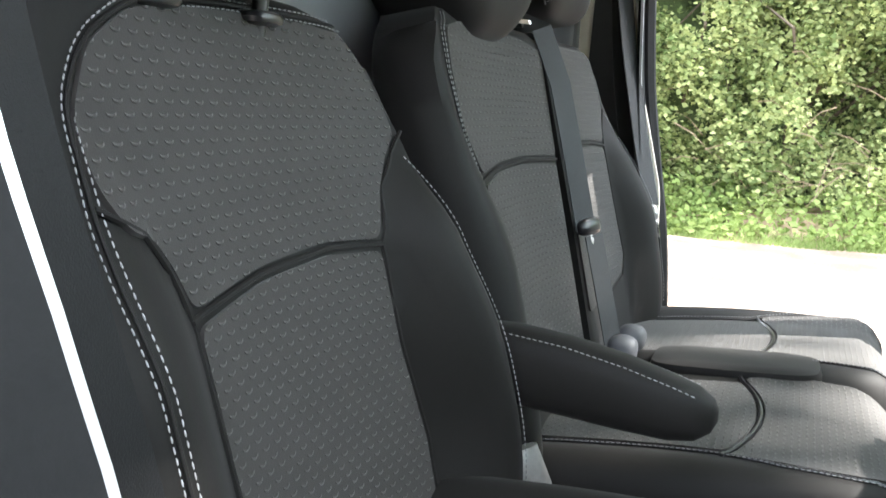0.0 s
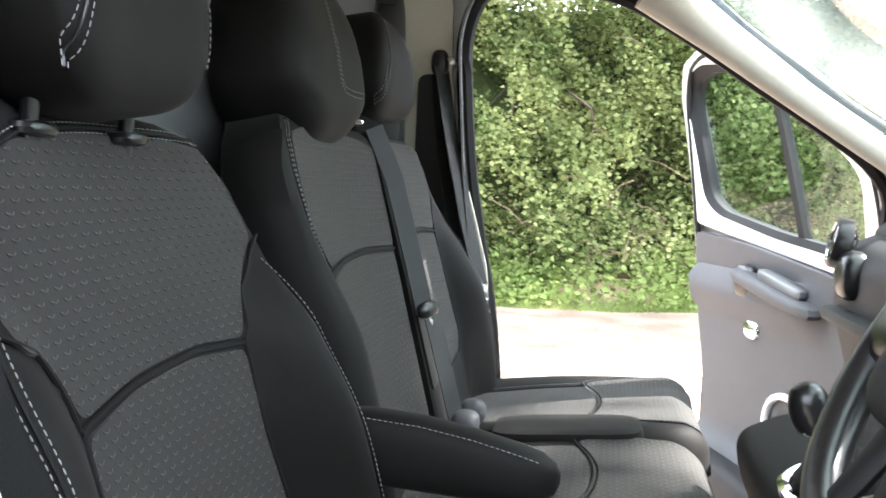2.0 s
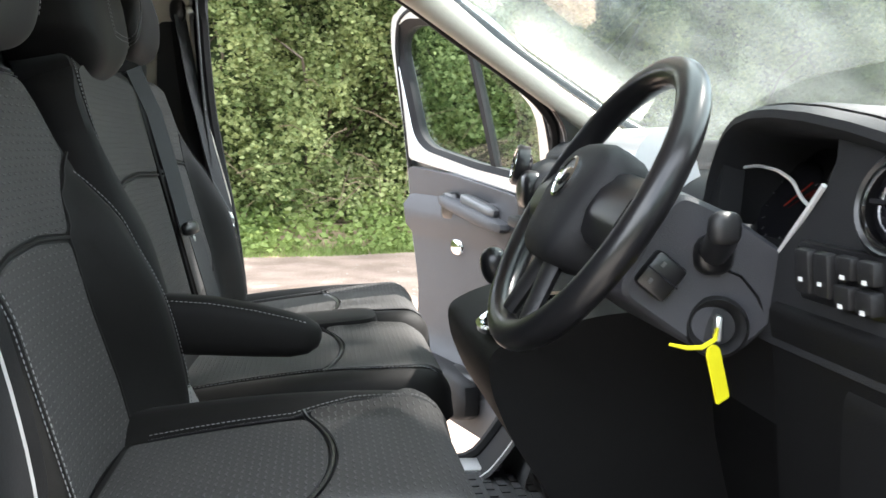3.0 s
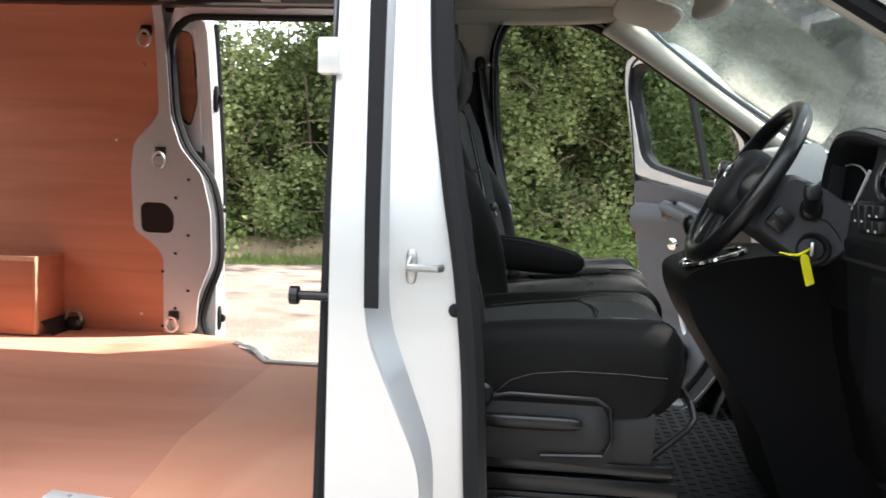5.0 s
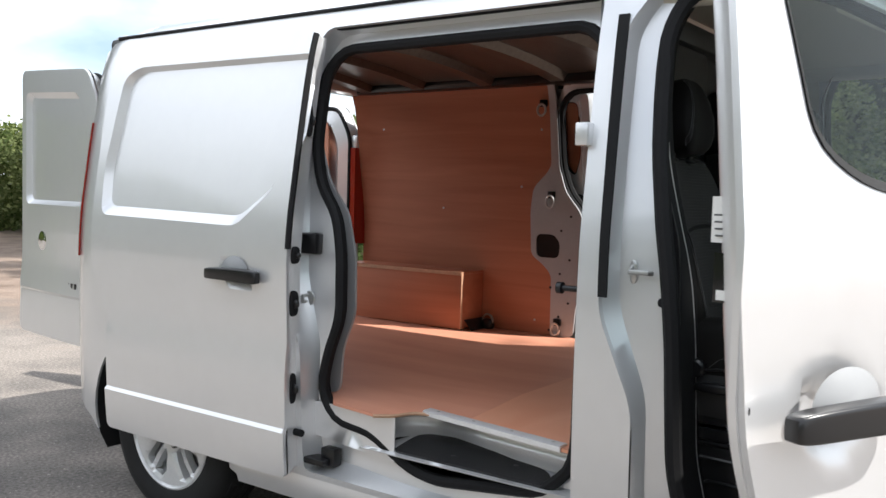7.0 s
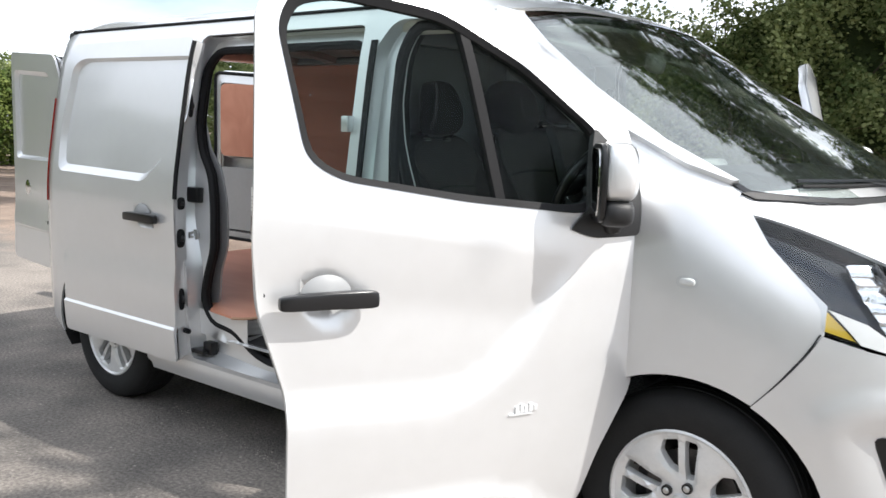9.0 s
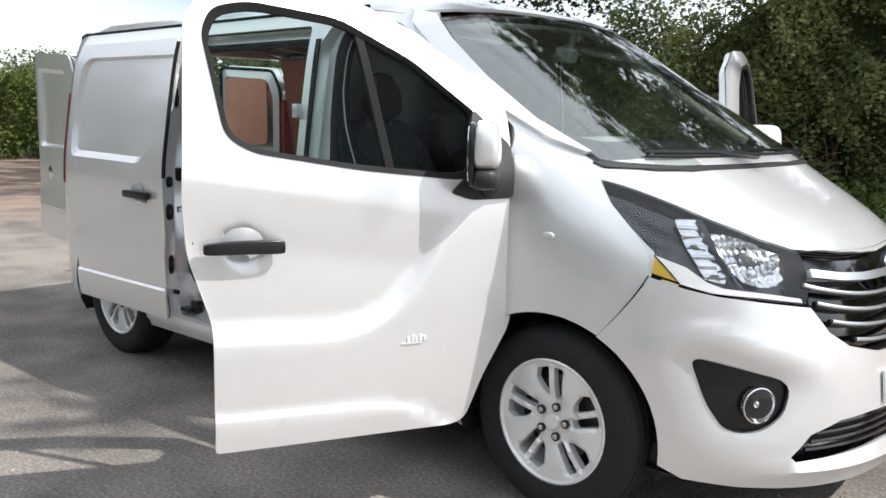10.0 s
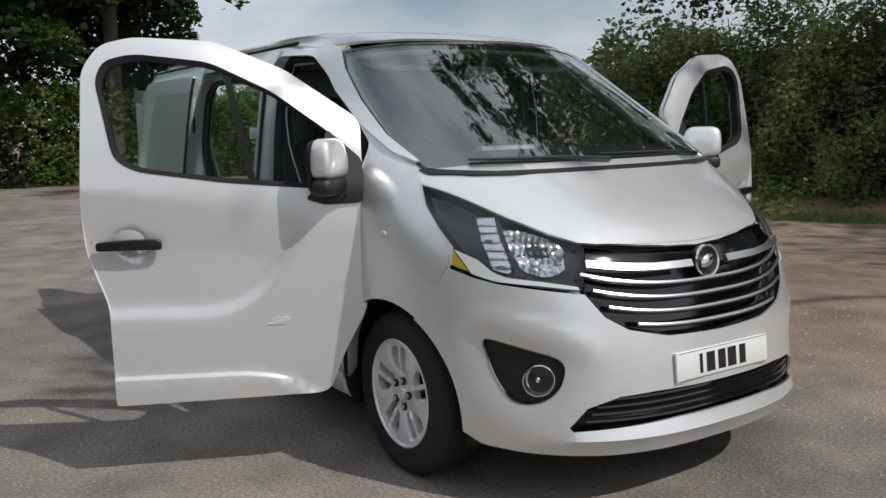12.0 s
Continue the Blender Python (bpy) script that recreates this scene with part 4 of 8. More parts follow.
def front_door(s, turn):
    hinge = Matrix.Translation((HINGE[0], s * HINGE[1], 0))
    swing = hinge @ Matrix.Rotation(radians(-s * turn), 4, "Z") @ hinge.inverted()
    lay = door_skin(s)
    flip = s > 0
    door = part("front_door", sheet(DOOR_EDGE, lay, 0.03, 0.012, [WINDOW], [SHOULDER, [(x, z - 0.014) for x, z in SHOULDER], CREASE, [(x, z + 0.022) for x, z in CREASE[:-1]], [(x, z + 0.085) for x, z in CREASE[:-4]], LOW_LINE, [(x, z - 0.007) for x, z in LOW_LINE[:-3]], [(x, z - 0.015) for x, z in LOW_LINE[:-4]], [(x, z - 0.022) for x, z in LOW_LINE[:-5]]], flip=flip), PAINT, van, "open silver front door")
    door.matrix_basis = swing
    # depth of the door: edge faces and inner frame
    n = 160
    a = evenly(DOOR_EDGE, n)
    mid = (-0.75, 1.05)
    inn = [(x + (mid[0] - x) * 0.014, z + (mid[1] - z) * 0.014) for x, z in a]
    lip = [(x + (mid[0] - x) * 0.030, z + (mid[1] - z) * 0.025) for x, z in a]
    wide = [(x + (mid[0] - x) * 0.075, z + (mid[1] - z) * 0.05) for x, z in a]
    rows = [[Vector((x, s * (door_half(x, z) - 0.008), z)) for x, z in a], [Vector((x, s * (door_half(x, z) - 0.040), z)) for x, z in inn],
            [Vector((x, s * (door_half(x, z) - 0.052), z)) for x, z in lip], [Vector((x, s * (door_half(x, z) - 0.056), z)) for x, z in wide]]
    part("door_edge", bands(rows), PAINT, door)
    # inner window frame in body colour
    big = eased([(-1.275, 1.68), (-1.22, 1.775), (-1.10, 1.80), (-0.79, 1.775), (-0.51, 1.655), (-0.235, 1.45), (-0.25, 1.14), (-1.26, 1.26)], 0.04)
    part("inner_frame", sheet(big, lambda x, z: Vector((x, s * (door_half(x, z) - 0.0535), z)), 0.06, 0.01, [WINDOW], flip=flip), PAINT, door)
    part("frame_seal", tubed([Vector((x, s * (door_half(x, z) - 0.060), z)) for x, z in evenly([(x + (mid[0] - x) * 0.105, z + (mid[1] - z) * 0.06) for x, z in DOOR_EDGE], 110)], 0.009, 6, True), RUBBER, door)
    w = evenly(WINDOW, 90)
    sm = [(x + (-0.8 - x) * 0.045, z + (1.45 - z) * 0.085) for x, z in w]
    part("window_seal", bands([[Vector((x, s * (door_half(x, z) + 0.003), z)) for x, z in w], [Vector((x, s * (door_half(x, z) - 0.008), z)) for x, z in sm],
                              [Vector((x, s * (door_half(x, z) - 0.04), z)) for x, z in sm], [Vector((x, s * (door_half(x, z) - 0.061), z)) for x, z in w]]), RUBBER, door, "black window seal")
    glass = part("window_pane", sheet(WINDOW, lambda x, z: Vector((x, s * (door_half(x, z) - 0.022), z)), 0.08, 0.004, flip=flip), GLASS, door, "clear side window")
    glass.visible_shadow = False
    bar = [(-0.755, 1.725), (-0.725, 1.71), (-0.625, 1.215), (-0.655, 1.22)]
    part("window_bar", sheet(bar, lambda x, z: Vector((x, s * (door_half(x, z) - 0.010), z)), 0.05, 0.025, flip=flip), RUBBER, door, "black quarter-light bar")
    # handle
    y = door_half(-1.1, 1.0)
    grip(door, -1.138, 1.003, s)
    script = bmesh.new()
    for k, (dx, w0, z0, z1) in enumerate(((0, 0.012, 0.0, 0.02), (0.016, 0.01, 0.004, 0.026), (0.03, 0.01, 0.004, 0.02), (0.044, 0.012, 0.004, 0.026), (0.06, 0.01, 0.006, 0.02), (-0.02, 0.075, -0.004, 0.0))):
        x0 = -0.59 + dx
        box(script, x0, x0 + w0, -0.002, 0.002, 0.648 + z0, 0.648 + z1, m=pose(0, s * (door_half(-0.56, 0.65) + 0.003), 0))
    part("name_badge", script, ALLOY, door, "small chrome lettering badge")
    # mirror on a black corner panel that swells out to the foot
    head = Matrix.Translation((-0.342, s * 1.022, 0)) @ Matrix.Rotation(radians(s * 27), 4, "Z")

    def cap_shape(p):
        up = step01((p.z + 0.02) / 0.11)
        lean = s * 0.022 * up * (0.5 - 0.5 * s * p.y / 0.107)
        return (p.x * (1.0 if p.x > 0 else 0.62) * (1 - 0.20 * up), p.y * (1 - 0.05 * up) + lean, p.z)

    part("mirror_housing", pillow(0.062, 0.107, 0.082, 4.2, 28, 16, shape=cap_shape, m=head @ pose(0.004, 0, 1.322)), PAINT, door, "silver mirror cap")
    part("mirror_base", pillow(0.058, 0.104, 0.040, 3.4, 24, 12, shape=lambda p: (p.x * (1.0 if p.x > 0 else 0.66), p.y, p.z), m=head @ pose(0.002, 0, 1.212)), BLACK, door, "black mirror base")
    foot = [head @ Vector((0.004, -s * 0.045, 1.205)), Vector((-0.300, s * 0.985, 1.180)), Vector((-0.275, s * 0.945, 1.178))]
    part("mirror_foot", tubed(foot, [0.036, 0.040, 0.046], 12, flat=0.8), BLACK, door)
    corner = eased([(-0.335, 1.442), (-0.198, 1.318), (-0.190, 1.24), (-0.200, 1.136), (-0.355, 1.132), (-0.435, 1.158), (-0.375, 1.215), (-0.352, 1.38)], 0.02, 4)
    part("mirror_corner", sheet(corner, lambda x, z: Vector((x, s * (door_half(x, z) + 0.008 + 0.016 * math.exp(-((x + 0.28) / 0.09) ** 2 - ((z - 1.20) / 0.07) ** 2)), z)), 0.03, 0.02, flip=flip), BLACK, door, "black mirror corner panel")
    part("mirror_rim", pillow(0.012, 0.101, 0.108, 4.6, 28, 10, m=head @ pose(-0.034, 0, 1.290)), SATIN, door)
    part("mirror_glass", pillow(0.004, 0.088, 0.094, 4.4, 24, 8, m=head @ pose(-0.0455, 0, 1.292)), MIRROR, door, "mirror glass")
    # trim on the inside
    trim = eased([(-1.235, 1.232), (-0.86, 1.21), (-0.50, 1.165), (-0.235, 1.13), (-0.235, 0.74), (-0.36, 0.50), (-0.42, 0.38), (-1.15, 0.38), (-1.155, 0.76), (-1.225, 0.98)], 0.04)

    def card(x, z):
        deep = 0.061 + 0.06 * step01((0.62 - z) / 0.12) + 0.03 * step01((z - 0.98) / 0.05) * step01((-0.45 - x) / 0.1) * step01((1.12 - z) / 0.03)
        return Vector((x, s * (door_half(x, z) - deep), z))

    part("door_card", sheet(trim, card, 0.04, 0.02, flip=flip), DOOR_CARD, door, "grey plastic door card")
    part("card_pocket", pillow(0.30, 0.05, 0.085, 4, 24, 10, m=pose(-0.83, s * 0.80, 0.50)), DASH, door, "dark door pocket")
    ringp = [Vector((-0.62 + 0.105 * math.cos(q) * (1 + 0.25 * math.sin(q)), s * 0.890, 0.69 + 0.12 * math.sin(q))) for q in np.linspace(0, 2 * math.pi, 28)[:-1]]
    part("speaker_ring", tubed(ringp, 0.011, 8, True), ALLOY, door, "pale speaker ring")
    part("speaker_mesh", pillow(0.09, 0.012, 0.10, 2.2, 20, 8, m=pose(-0.62, s * 0.902, 0.69)), BLACK, door)
    part("cup_holder", pillow(0.12, 0.035, 0.055, 3, 20, 8, m=pose(-0.66, s * 0.82, 0.53)), SATIN, door)
    part("pull_cup", pillow(0.055, 0.02, 0.05, 3.5, 18, 8, m=pose(-0.86, s * 0.878, 1.10)), SATIN, door)
    part("inner_handle", pillow(0.045, 0.016, 0.03, 2.6, 18, 8, m=pose(-0.84, s * 0.897, 0.96)), CHROME, door, "chrome inner door handle")
    part("switch_panel", pillow(0.12, 0.02, 0.022, 3.5, 20, 8, m=pose(-0.64, s * 0.866, 1.115) @ pose(0, 0, 0, 0, 10 * 1, 0)), STEEL, door, "dark grey switch panel")
    part("armrest", pillow(0.23, 0.035, 0.022, 3.5, 20, 8, m=pose(-0.68, s * 0.862, 1.09) @ pose(0, 0, 0, 0, 9, 0)), DOOR_CARD, door)
    # plugs, latch and stickers on the rear edge
    def on_edge(z, dy, lift):
        rear = float(np.interp(z, [0.75, 0.98, 1.15, 1.70], [-1.235, -1.307, -1.318, -1.294]))
        return Matrix.Translation((rear + 0.005 + lift, s * (door_half(-1.27, z) - 0.039 + dy), z)) @ Matrix.Rotation(radians(-s * 10), 4, "Z")

    for z0, dy in ((1.074, -0.003), (1.018, -0.007), (1.014, 0.009)):
        part("rubber_plug", pillow(0.004, 0.009, 0.013, 2.2, 14, 6, m=on_edge(z0, dy, 0.014)), RUBBER, door)
    part("rivet", pillow(0.003, 0.007, 0.008, 2.2, 12, 6, m=on_edge(0.975, 0.0, 0.016)), METAL, door)
    part("door_latch", boxed(-0.002, 0.02, -0.014, 0.010, -0.010, 0.010, 0.004, m=on_edge(1.045, 0.0, 0.012)), SATIN, door, "black door latch")
    if s < 0:
        for z0, hz, mat, lines, ink in ((1.242, 0.028, CARD, 5, STEEL), (1.172, 0.030, GLOSS, 2, CARD)):
            sheet_part = part("sticker", boxed(-0.0006, 0.002, -0.010, 0.020, -hz, hz, m=on_edge(z0, 0.0, 0.006)), mat, door, "white paper sticker" if mat is CARD else "black tyre sticker")
            for n in range(lines):
                thin = 0.0011 if ink is STEEL else 0.006
                part("printed_bar", boxed(-0.0012, -0.0004, -0.006, 0.016, -thin, thin, m=on_edge(z0 + hz * (0.5 - 1.2 * n / (lines - 1)), 0.0, 0.006)), ink, sheet_part)


front_door(-1, 65.5)
front_door(1, 71.5)

# ---- sliding doors, run back along the sides ----
SLIDE_EDGE = eased([(-2.44, 1.70), (-2.38, 1.79), (-1.37, 1.79), (-1.365, 1.0), (-1.36, 0.345), (-2.325, 0.345), (-2.33, 0.75), (-2.43, 0.98)], 0.025)


def sliding_door(s, back, out):
    sg = [(x + back, z) for x, z in GROOVE]
    si = [(x + back, z) for x, z in GROOVE_IN]

    def lay(x, z):
        d = 0.0
        if inside(x, z, sg):
            rim = gap_to(x, z, sg)
            d -= 0.026 * (1.0 if inside(x, z, si) else rim / (rim + gap_to(x, z, si) + 1e-6))
        d += 0.010 * step01((0.505 - z) / 0.012)
        d -= 0.010 * step01((z - 0.70) / 0.05) * (1 - step01((z - 0.78) / 0.3))
        c = math.hypot((x + 1.585) / 0.062, (z - 0.985) / 0.052)
        d -= 0.026 * (1 - step01((c - 0.55) / 0.5))
        return Vector((x, s * (half(x, z) + d), z))

    flip = s > 0
    door = part("sliding_door", sheet(SLIDE_EDGE, lay, 0.055, 0.012, (), [sg + sg[:1], si + si[:1], [(-2.33, 0.505), (-1.365, 0.505)], [(-2.33, 0.493), (-1.365, 0.493)]], flip=flip), PAINT, van, "silver sliding side door, slid open", sharp=13)
    door.matrix_basis = Matrix.Translation((-back, s * out, 0))
    a = evenly(SLIDE_EDGE, 150)
    inn = [(x + (-1.9 - x) * 0.02, z + (1.07 - z) * 0.02) for x, z in a]
    wide = [(x + (-1.9 - x) * 0.10, z + (1.07 - z) * 0.06) for x, z in a]
    part("door_edge", bands([[Vector((x, s * (half(x, z) - 0.010), z)) for x, z in a], [Vector((x, s * (half(x, z) - 0.05), z)) for x, z in inn],
                            [Vector((x, s * (half(x, z) - 0.075), z)) for x, z in inn], [Vector((x, s * (half(x, z) - 0.08), z)) for x, z in wide]]), PAINT, door)
    hole = eased([(-2.28, 1.64), (-1.62, 1.66), (-1.60, 1.36), (-1.66, 1.24), (-2.28, 1.24)], 0.07)
    slot = eased([(-1.510, 1.735), (-1.432, 1.735), (-1.426, 1.48), (-1.462, 1.375), (-1.510, 1.42)], 0.035)
    hole2 = eased([(-2.28, 1.12), (-1.62, 1.12), (-1.55, 0.9), (-1.55, 0.5), (-2.25, 0.5)], 0.07)
    part("inner_skin", sheet(wide, lambda x, z: Vector((x, s * (half(x, z) - 0.081), z)), 0.08, 0.008, [hole, hole2, slot], flip=flip), PAINT, door)
    part("slot_rim", tubed([Vector((x, s * (half(x, z) - 0.083), z)) for x, z in slot], 0.006, 6, True), RUBBER, door, "black rubber rim of the frame slot")
    part("frame_pocket", pillow(0.035, 0.012, 0.05, 3, 16, 8, m=pose(-1.445, s * (half(-1.445, 1.28) - 0.079), 1.275)), SATIN, door)
    part("inner_ply", sheet([(-2.33, 1.68), (-1.425, 1.755), (-1.425, 0.46), (-2.29, 0.46)], lambda x, z: Vector((x, s * (half(x, z) - 0.060), z)), 0.12, 0.01, flip=flip), PLY, door, "plywood lining of the sliding door")
    part("edge_seal", tubed([Vector((-1.367, s * (half(-1.37, z) - 0.006), z)) for z in np.linspace(1.08, 1.77, 14)], 0.010, 6), RUBBER, door)
    grip(door, -1.60, 0.985, s)
    # catches, buffers and guides on the leading edge
    for z0, hz, hy in ((1.49, 0.052, 0.012), (1.06, 0.028, 0.020), (0.905, 0.042, 0.022), (0.63, 0.05, 0.016)):
        q = half(-1.37, z0) - 0.042
        part("edge_buffer", pillow(0.010, hy, hz, 3.0, 16, 8, m=pose(-1.371, s * q, z0)), RUBBER, door, "black rubber buffer")
        part("buffer_stud", pillow(0.018, hy * 0.4, hz * 0.35, 2.5, 12, 6, m=pose(-1.362, s * q, z0)), SATIN, door)
    part("guide_pin", tubed([(-1.40, s * 0.915, 0.485), (-1.34, s * 0.915, 0.485)], 0.012, 10), RUBBER, door)
    arm = boxed(-1.50, -1.26, s * 0.87 - 0.03, s * 0.87 + 0.03, 0.385, 0.405, 0.004)
    box(arm, -1.30, -1.24, s * 0.85 - 0.02, s * 0.85 + 0.02, 0.38, 0.44, 0.006)
    part("roller_arm", arm, SATIN, door, "black lower roller arm")


sliding_door(-1, 0.985, 0.062)
sliding_door(1, 0.90, 0.062)

# ---- rear doors, opened to the sides ----
REAR = eased([(0.02, 1.80), (0.70, 1.76), (0.795, 1.60), (0.795, 0.66), (0.775, 0.565), (0.02, 0.565)], 0.05)


def rear_door(s, turn):
    """Built shut across the back, then swung on its outer edge."""
    pivot = Matrix.Translation((-3.695, s * 0.795, 0))
    swing = pivot @ Matrix.Rotation(radians(-s * turn), 4, "Z") @ pivot.inverted()
    deep = eased([(0.085, 1.675), (0.61, 1.648), (0.645, 1.55), (0.645, 1.19), (0.085, 1.19)], 0.045)
    inset = eased([(0.06, 1.70), (0.62, 1.67), (0.67, 1.56), (0.67, 1.165), (0.06, 1.165)], 0.05)

    def lay(y, z):
        d = 0.03 * (1 - (y / 0.85) ** 2) + 0.02 * step01((0.95 - z) / 0.3)
        if inside(y, z, inset):
            d -= 0.022 * min(1.0, gap_to(y, z, inset) / 0.024)
        d += 0.006 - 0.008 * step01((0.775 - z) / 0.012)
        return Vector((-3.705 - d, s * y, z))

    door = part("rear_door", sheet(REAR, lay, 0.06, 0.012, marks=[inset + inset[:1], deep + deep[:1], [(0.03, 0.775), (0.79, 0.775)], [(0.03, 0.763), (0.79, 0.763)]], flip=s < 0), PAINT, van, "silver rear barn door, swung open", sharp=13)
    door.matrix_basis = swing
    a = evenly(REAR, 110)
    inn = [(y + (0.38 - y) * 0.05, z + (1.1 - z) * 0.03) for y, z in a]
    wide = [(y + (0.38 - y) * 0.24, z + (1.1 - z) * 0.13) for y, z in a]
    part("door_edge", bands([[lay(y, z) + Vector((0.008, 0, 0)) for y, z in a], [Vector((-3.670, s * y, z)) for y, z in inn], [Vector((-3.655, s * y, z)) for y, z in wide], [Vector((-3.670, s * y, z)) for y, z in wide]]), PAINT, door)
    part("edge_seal", tubed([Vector((-3.664, s * y, z)) for y, z in inn], 0.012, 6, True), RUBBER, door)
    part("inner_ply", sheet(eased([(0.11, 1.70), (0.62, 1.68), (0.63, 1.18), (0.11, 1.18)], 0.06), lambda y, z: Vector((-3.652, s * y, z)), 0.1, 0.008, flip=s < 0), PLY_FLOOR, door, "pale plywood panel of the rear door")
    part("inner_panel", sheet(eased([(0.11, 1.10), (0.63, 1.10), (0.63, 0.65), (0.11, 0.65)], 0.04), lambda y, z: Vector((-3.660, s * y, z)), 0.1, 0.008, flip=s < 0), PAINT_SHADED, door)
    bars = bmesh.new()
    for k in range(6):
        box(bars, -3.748, -3.738, s * (0.445 + k * 0.034) - 0.012, s * (0.445 + k * 0.034) + 0.012, 0.807, 0.832, 0.003)
    part("name_badge", bars, SATIN, door, "dark lettering badge")
    part("round_badge", lathed([(0.05, -0.004), (0.05, 0.006), (0.04, 0.010), (0.001, 0.010)], 24, pose(-3.742, s * 0.255, 1.003, 0, -90, 0)), CHROME, door, "round chrome badge")
    for z0 in (1.55, 0.7):
        part("hinge", boxed(-3.700, -3.670, s * 0.795 - 0.025, s * 0.795 + 0.025, z0 - 0.04, z0 + 0.04, 0.006), PAINT, door)


rear_door(-1, 81)
rear_door(1, 88)
for s in (-1, 1):
    tailp = [[Vector((x, s * (half(x, z) + 0.008), z)) for x in (-3.625, -3.650, -3.675, -3.695)] + [Vector((-3.715, s * 0.76, z)), Vector((-3.670, s * 0.76, z))] for z in np.linspace(0.98, 1.52, 14)]
    part("tail_lamp", loft(bmesh.new(), tailp), RED, van, "tall red tail lamp")
part("rear_bumper", boxed(-3.770, -3.62, -0.86, 0.86, 0.30, 0.46, 0.05, segments=4), PAINT, van)
part("rear_header", boxed(-3.700, -3.60, -0.76, 0.76, 1.80, 1.90, 0.03), PAINT, van)

# ---- load space: plywood lining, bulkhead, ceiling ribs, steps ----
def lining(s, deep=0.062):
    return lambda x, z: Vector((x, s * (min(0.930, half(x, z)) - deep), z))


WALL_PLY = [(-3.66, 0.592), (-2.41, 0.592), (-2.41, 0.9), (-2.41, 1.3), (-2.43, 1.44), (-2.43, 1.835), (-3.66, 1.845)]
INNER = [(-2.425, 0.585), (-2.428, 0.89), (-2.47, 0.935), (-2.545, 0.985), (-2.557, 1.20), (-2.545, 1.315), (-2.47, 1.39), (-2.447, 1.43), (-2.44, 1.85), (-2.405, 1.85), (-2.405, 1.42), (-2.365, 1.30), (-2.28, 1.20), (-2.245, 1.06), (-2.24, 0.87), (-2.29, 0.745), (-2.30, 0.60)]
POCKET = eased([(-2.52, 1.09), (-2.515, 0.975), (-2.39, 0.975), (-2.385, 1.05), (-2.42, 1.09)], 0.03)
for s in (-1, 1):
    flip = s < 0
    pan = part("pillar_panel", sheet(eased(INNER, 0.03), lining(s, 0.110), 0.05, 0.010, [POCKET], flip=flip), PAINT_SHADED, van, "bare silver inner pillar panel")
    part("pocket_back", sheet(POCKET, lambda x, z, s=s: Vector((x, s * 0.8275, z)), 0.06, 0.004, flip=flip), SATIN, pan)
    for x0, z0 in ((-2.44, 1.26), (-2.475, 1.70), (-2.385, 0.64)):
        y0 = lining(s, 0.112)(x0, z0).y
        part("lashing_loop", tubed([Vector((x0 + 0.022 * math.sin(q), y0 - s * 0.018, z0 - 0.01 + 0.028 * math.cos(q))) for q in np.linspace(0, 2 * math.pi, 18)[:-1]], 0.006, 6, True), METAL, pan, "steel lashing loop")
        part("loop_plate", boxed(x0 - 0.02, x0 + 0.02, y0 - 0.008, y0 + 0.008, z0 + 0.005, z0 + 0.04, 0.004), SATIN, pan)
    for k in range(9):
        x0, z0 = -2.33 - 0.05 * (k % 3), 1.18 - 0.07 * k
        if not inside(x0, z0, POCKET):
            part("panel_hole", pillow(0.007, 0.003, 0.006, 2.2, 10, 6, m=pose(x0, lining(s, 0.110)(x0, z0).y - s * 0.001, z0)), SATIN, pan)
    wall_ply = tagged(part("plywood_wall", sheet(eased(WALL_PLY, 0.02, 4), lining(s, 0.095), 0.10, 0.010, flip=flip), PLY), "red-brown plywood lining on the load-space wall", "panel", "plywood linings")
    for x0, z0 in ((-2.50, 1.60), (-2.52, 0.66), (-3.1, 1.2), (-3.5, 1.62), (-2.62, 1.32)):
        part("screw", lathed([(0.006, -0.002), (0.006, 0.002), (0.001, 0.003)], 8, pose(x0, lining(s, 0.095)(x0, z0).y - s * 0.001, z0, 90 * s, 0, 0)), METAL, wall_ply)
    box_ob = tagged(thing("wheel_arch_box", "red-brown plywood box over the wheel arch", "box", "wheel-arch boxes"))
    y0, y1 = (0.630, 0.829)
    part("front_panel", boxed(-3.62, -2.842, min(s * y0, s * (y0 + 0.012)), max(s * y0, s * (y0 + 0.012)), 0.597, 0.872, 0.0015), PLY, box_ob)
    part("top_panel", boxed(-3.62, -2.83, min(s * (y0 - 0.004), s * y1), max(s * (y0 - 0.004), s * y1), 0.873, 0.885, 0.0015), PLY, box_ob)
    part("end_panel", boxed(-2.842, -2.83, min(s * y0, s * y1), max(s * y0, s * y1), 0.597, 0.872, 0.0015), PLY, box_ob)
    part("edge_strip", boxed(-3.62, -2.8285, min(s * (y0 - 0.006), s * (y0 - 0.0005)), max(s * (y0 - 0.006), s * (y0 - 0.0005)), 0.868, 0.886), PLY_EDGE, box_ob, "pale sawn plywood edge")
    part("corner_strip", boxed(-2.8295, -2.8265, min(s * (y0 - 0.003), s * (y0 + 0.012)), max(s * (y0 - 0.003), s * (y0 + 0.012)), 0.597, 0.886), PLY_EDGE, box_ob)
    loop = tagged(thing("tie_down_ring", "dark steel tie-down ring on the load floor", "ring", "tie-down rings"))
    part("ring", tubed([Vector((-2.77 + 0.030 * math.sin(q), s * 0.79, 0.635 + 0.032 * math.cos(q))) for q in np.linspace(0, 2 * math.pi, 18)[:-1]], 0.006, 6, True), METAL, loop)
    part("ring_base", pillow(0.035, 0.02, 0.03, 3, 14, 8, m=pose(-2.77, s * 0.795, 0.615)), SATIN, loop)

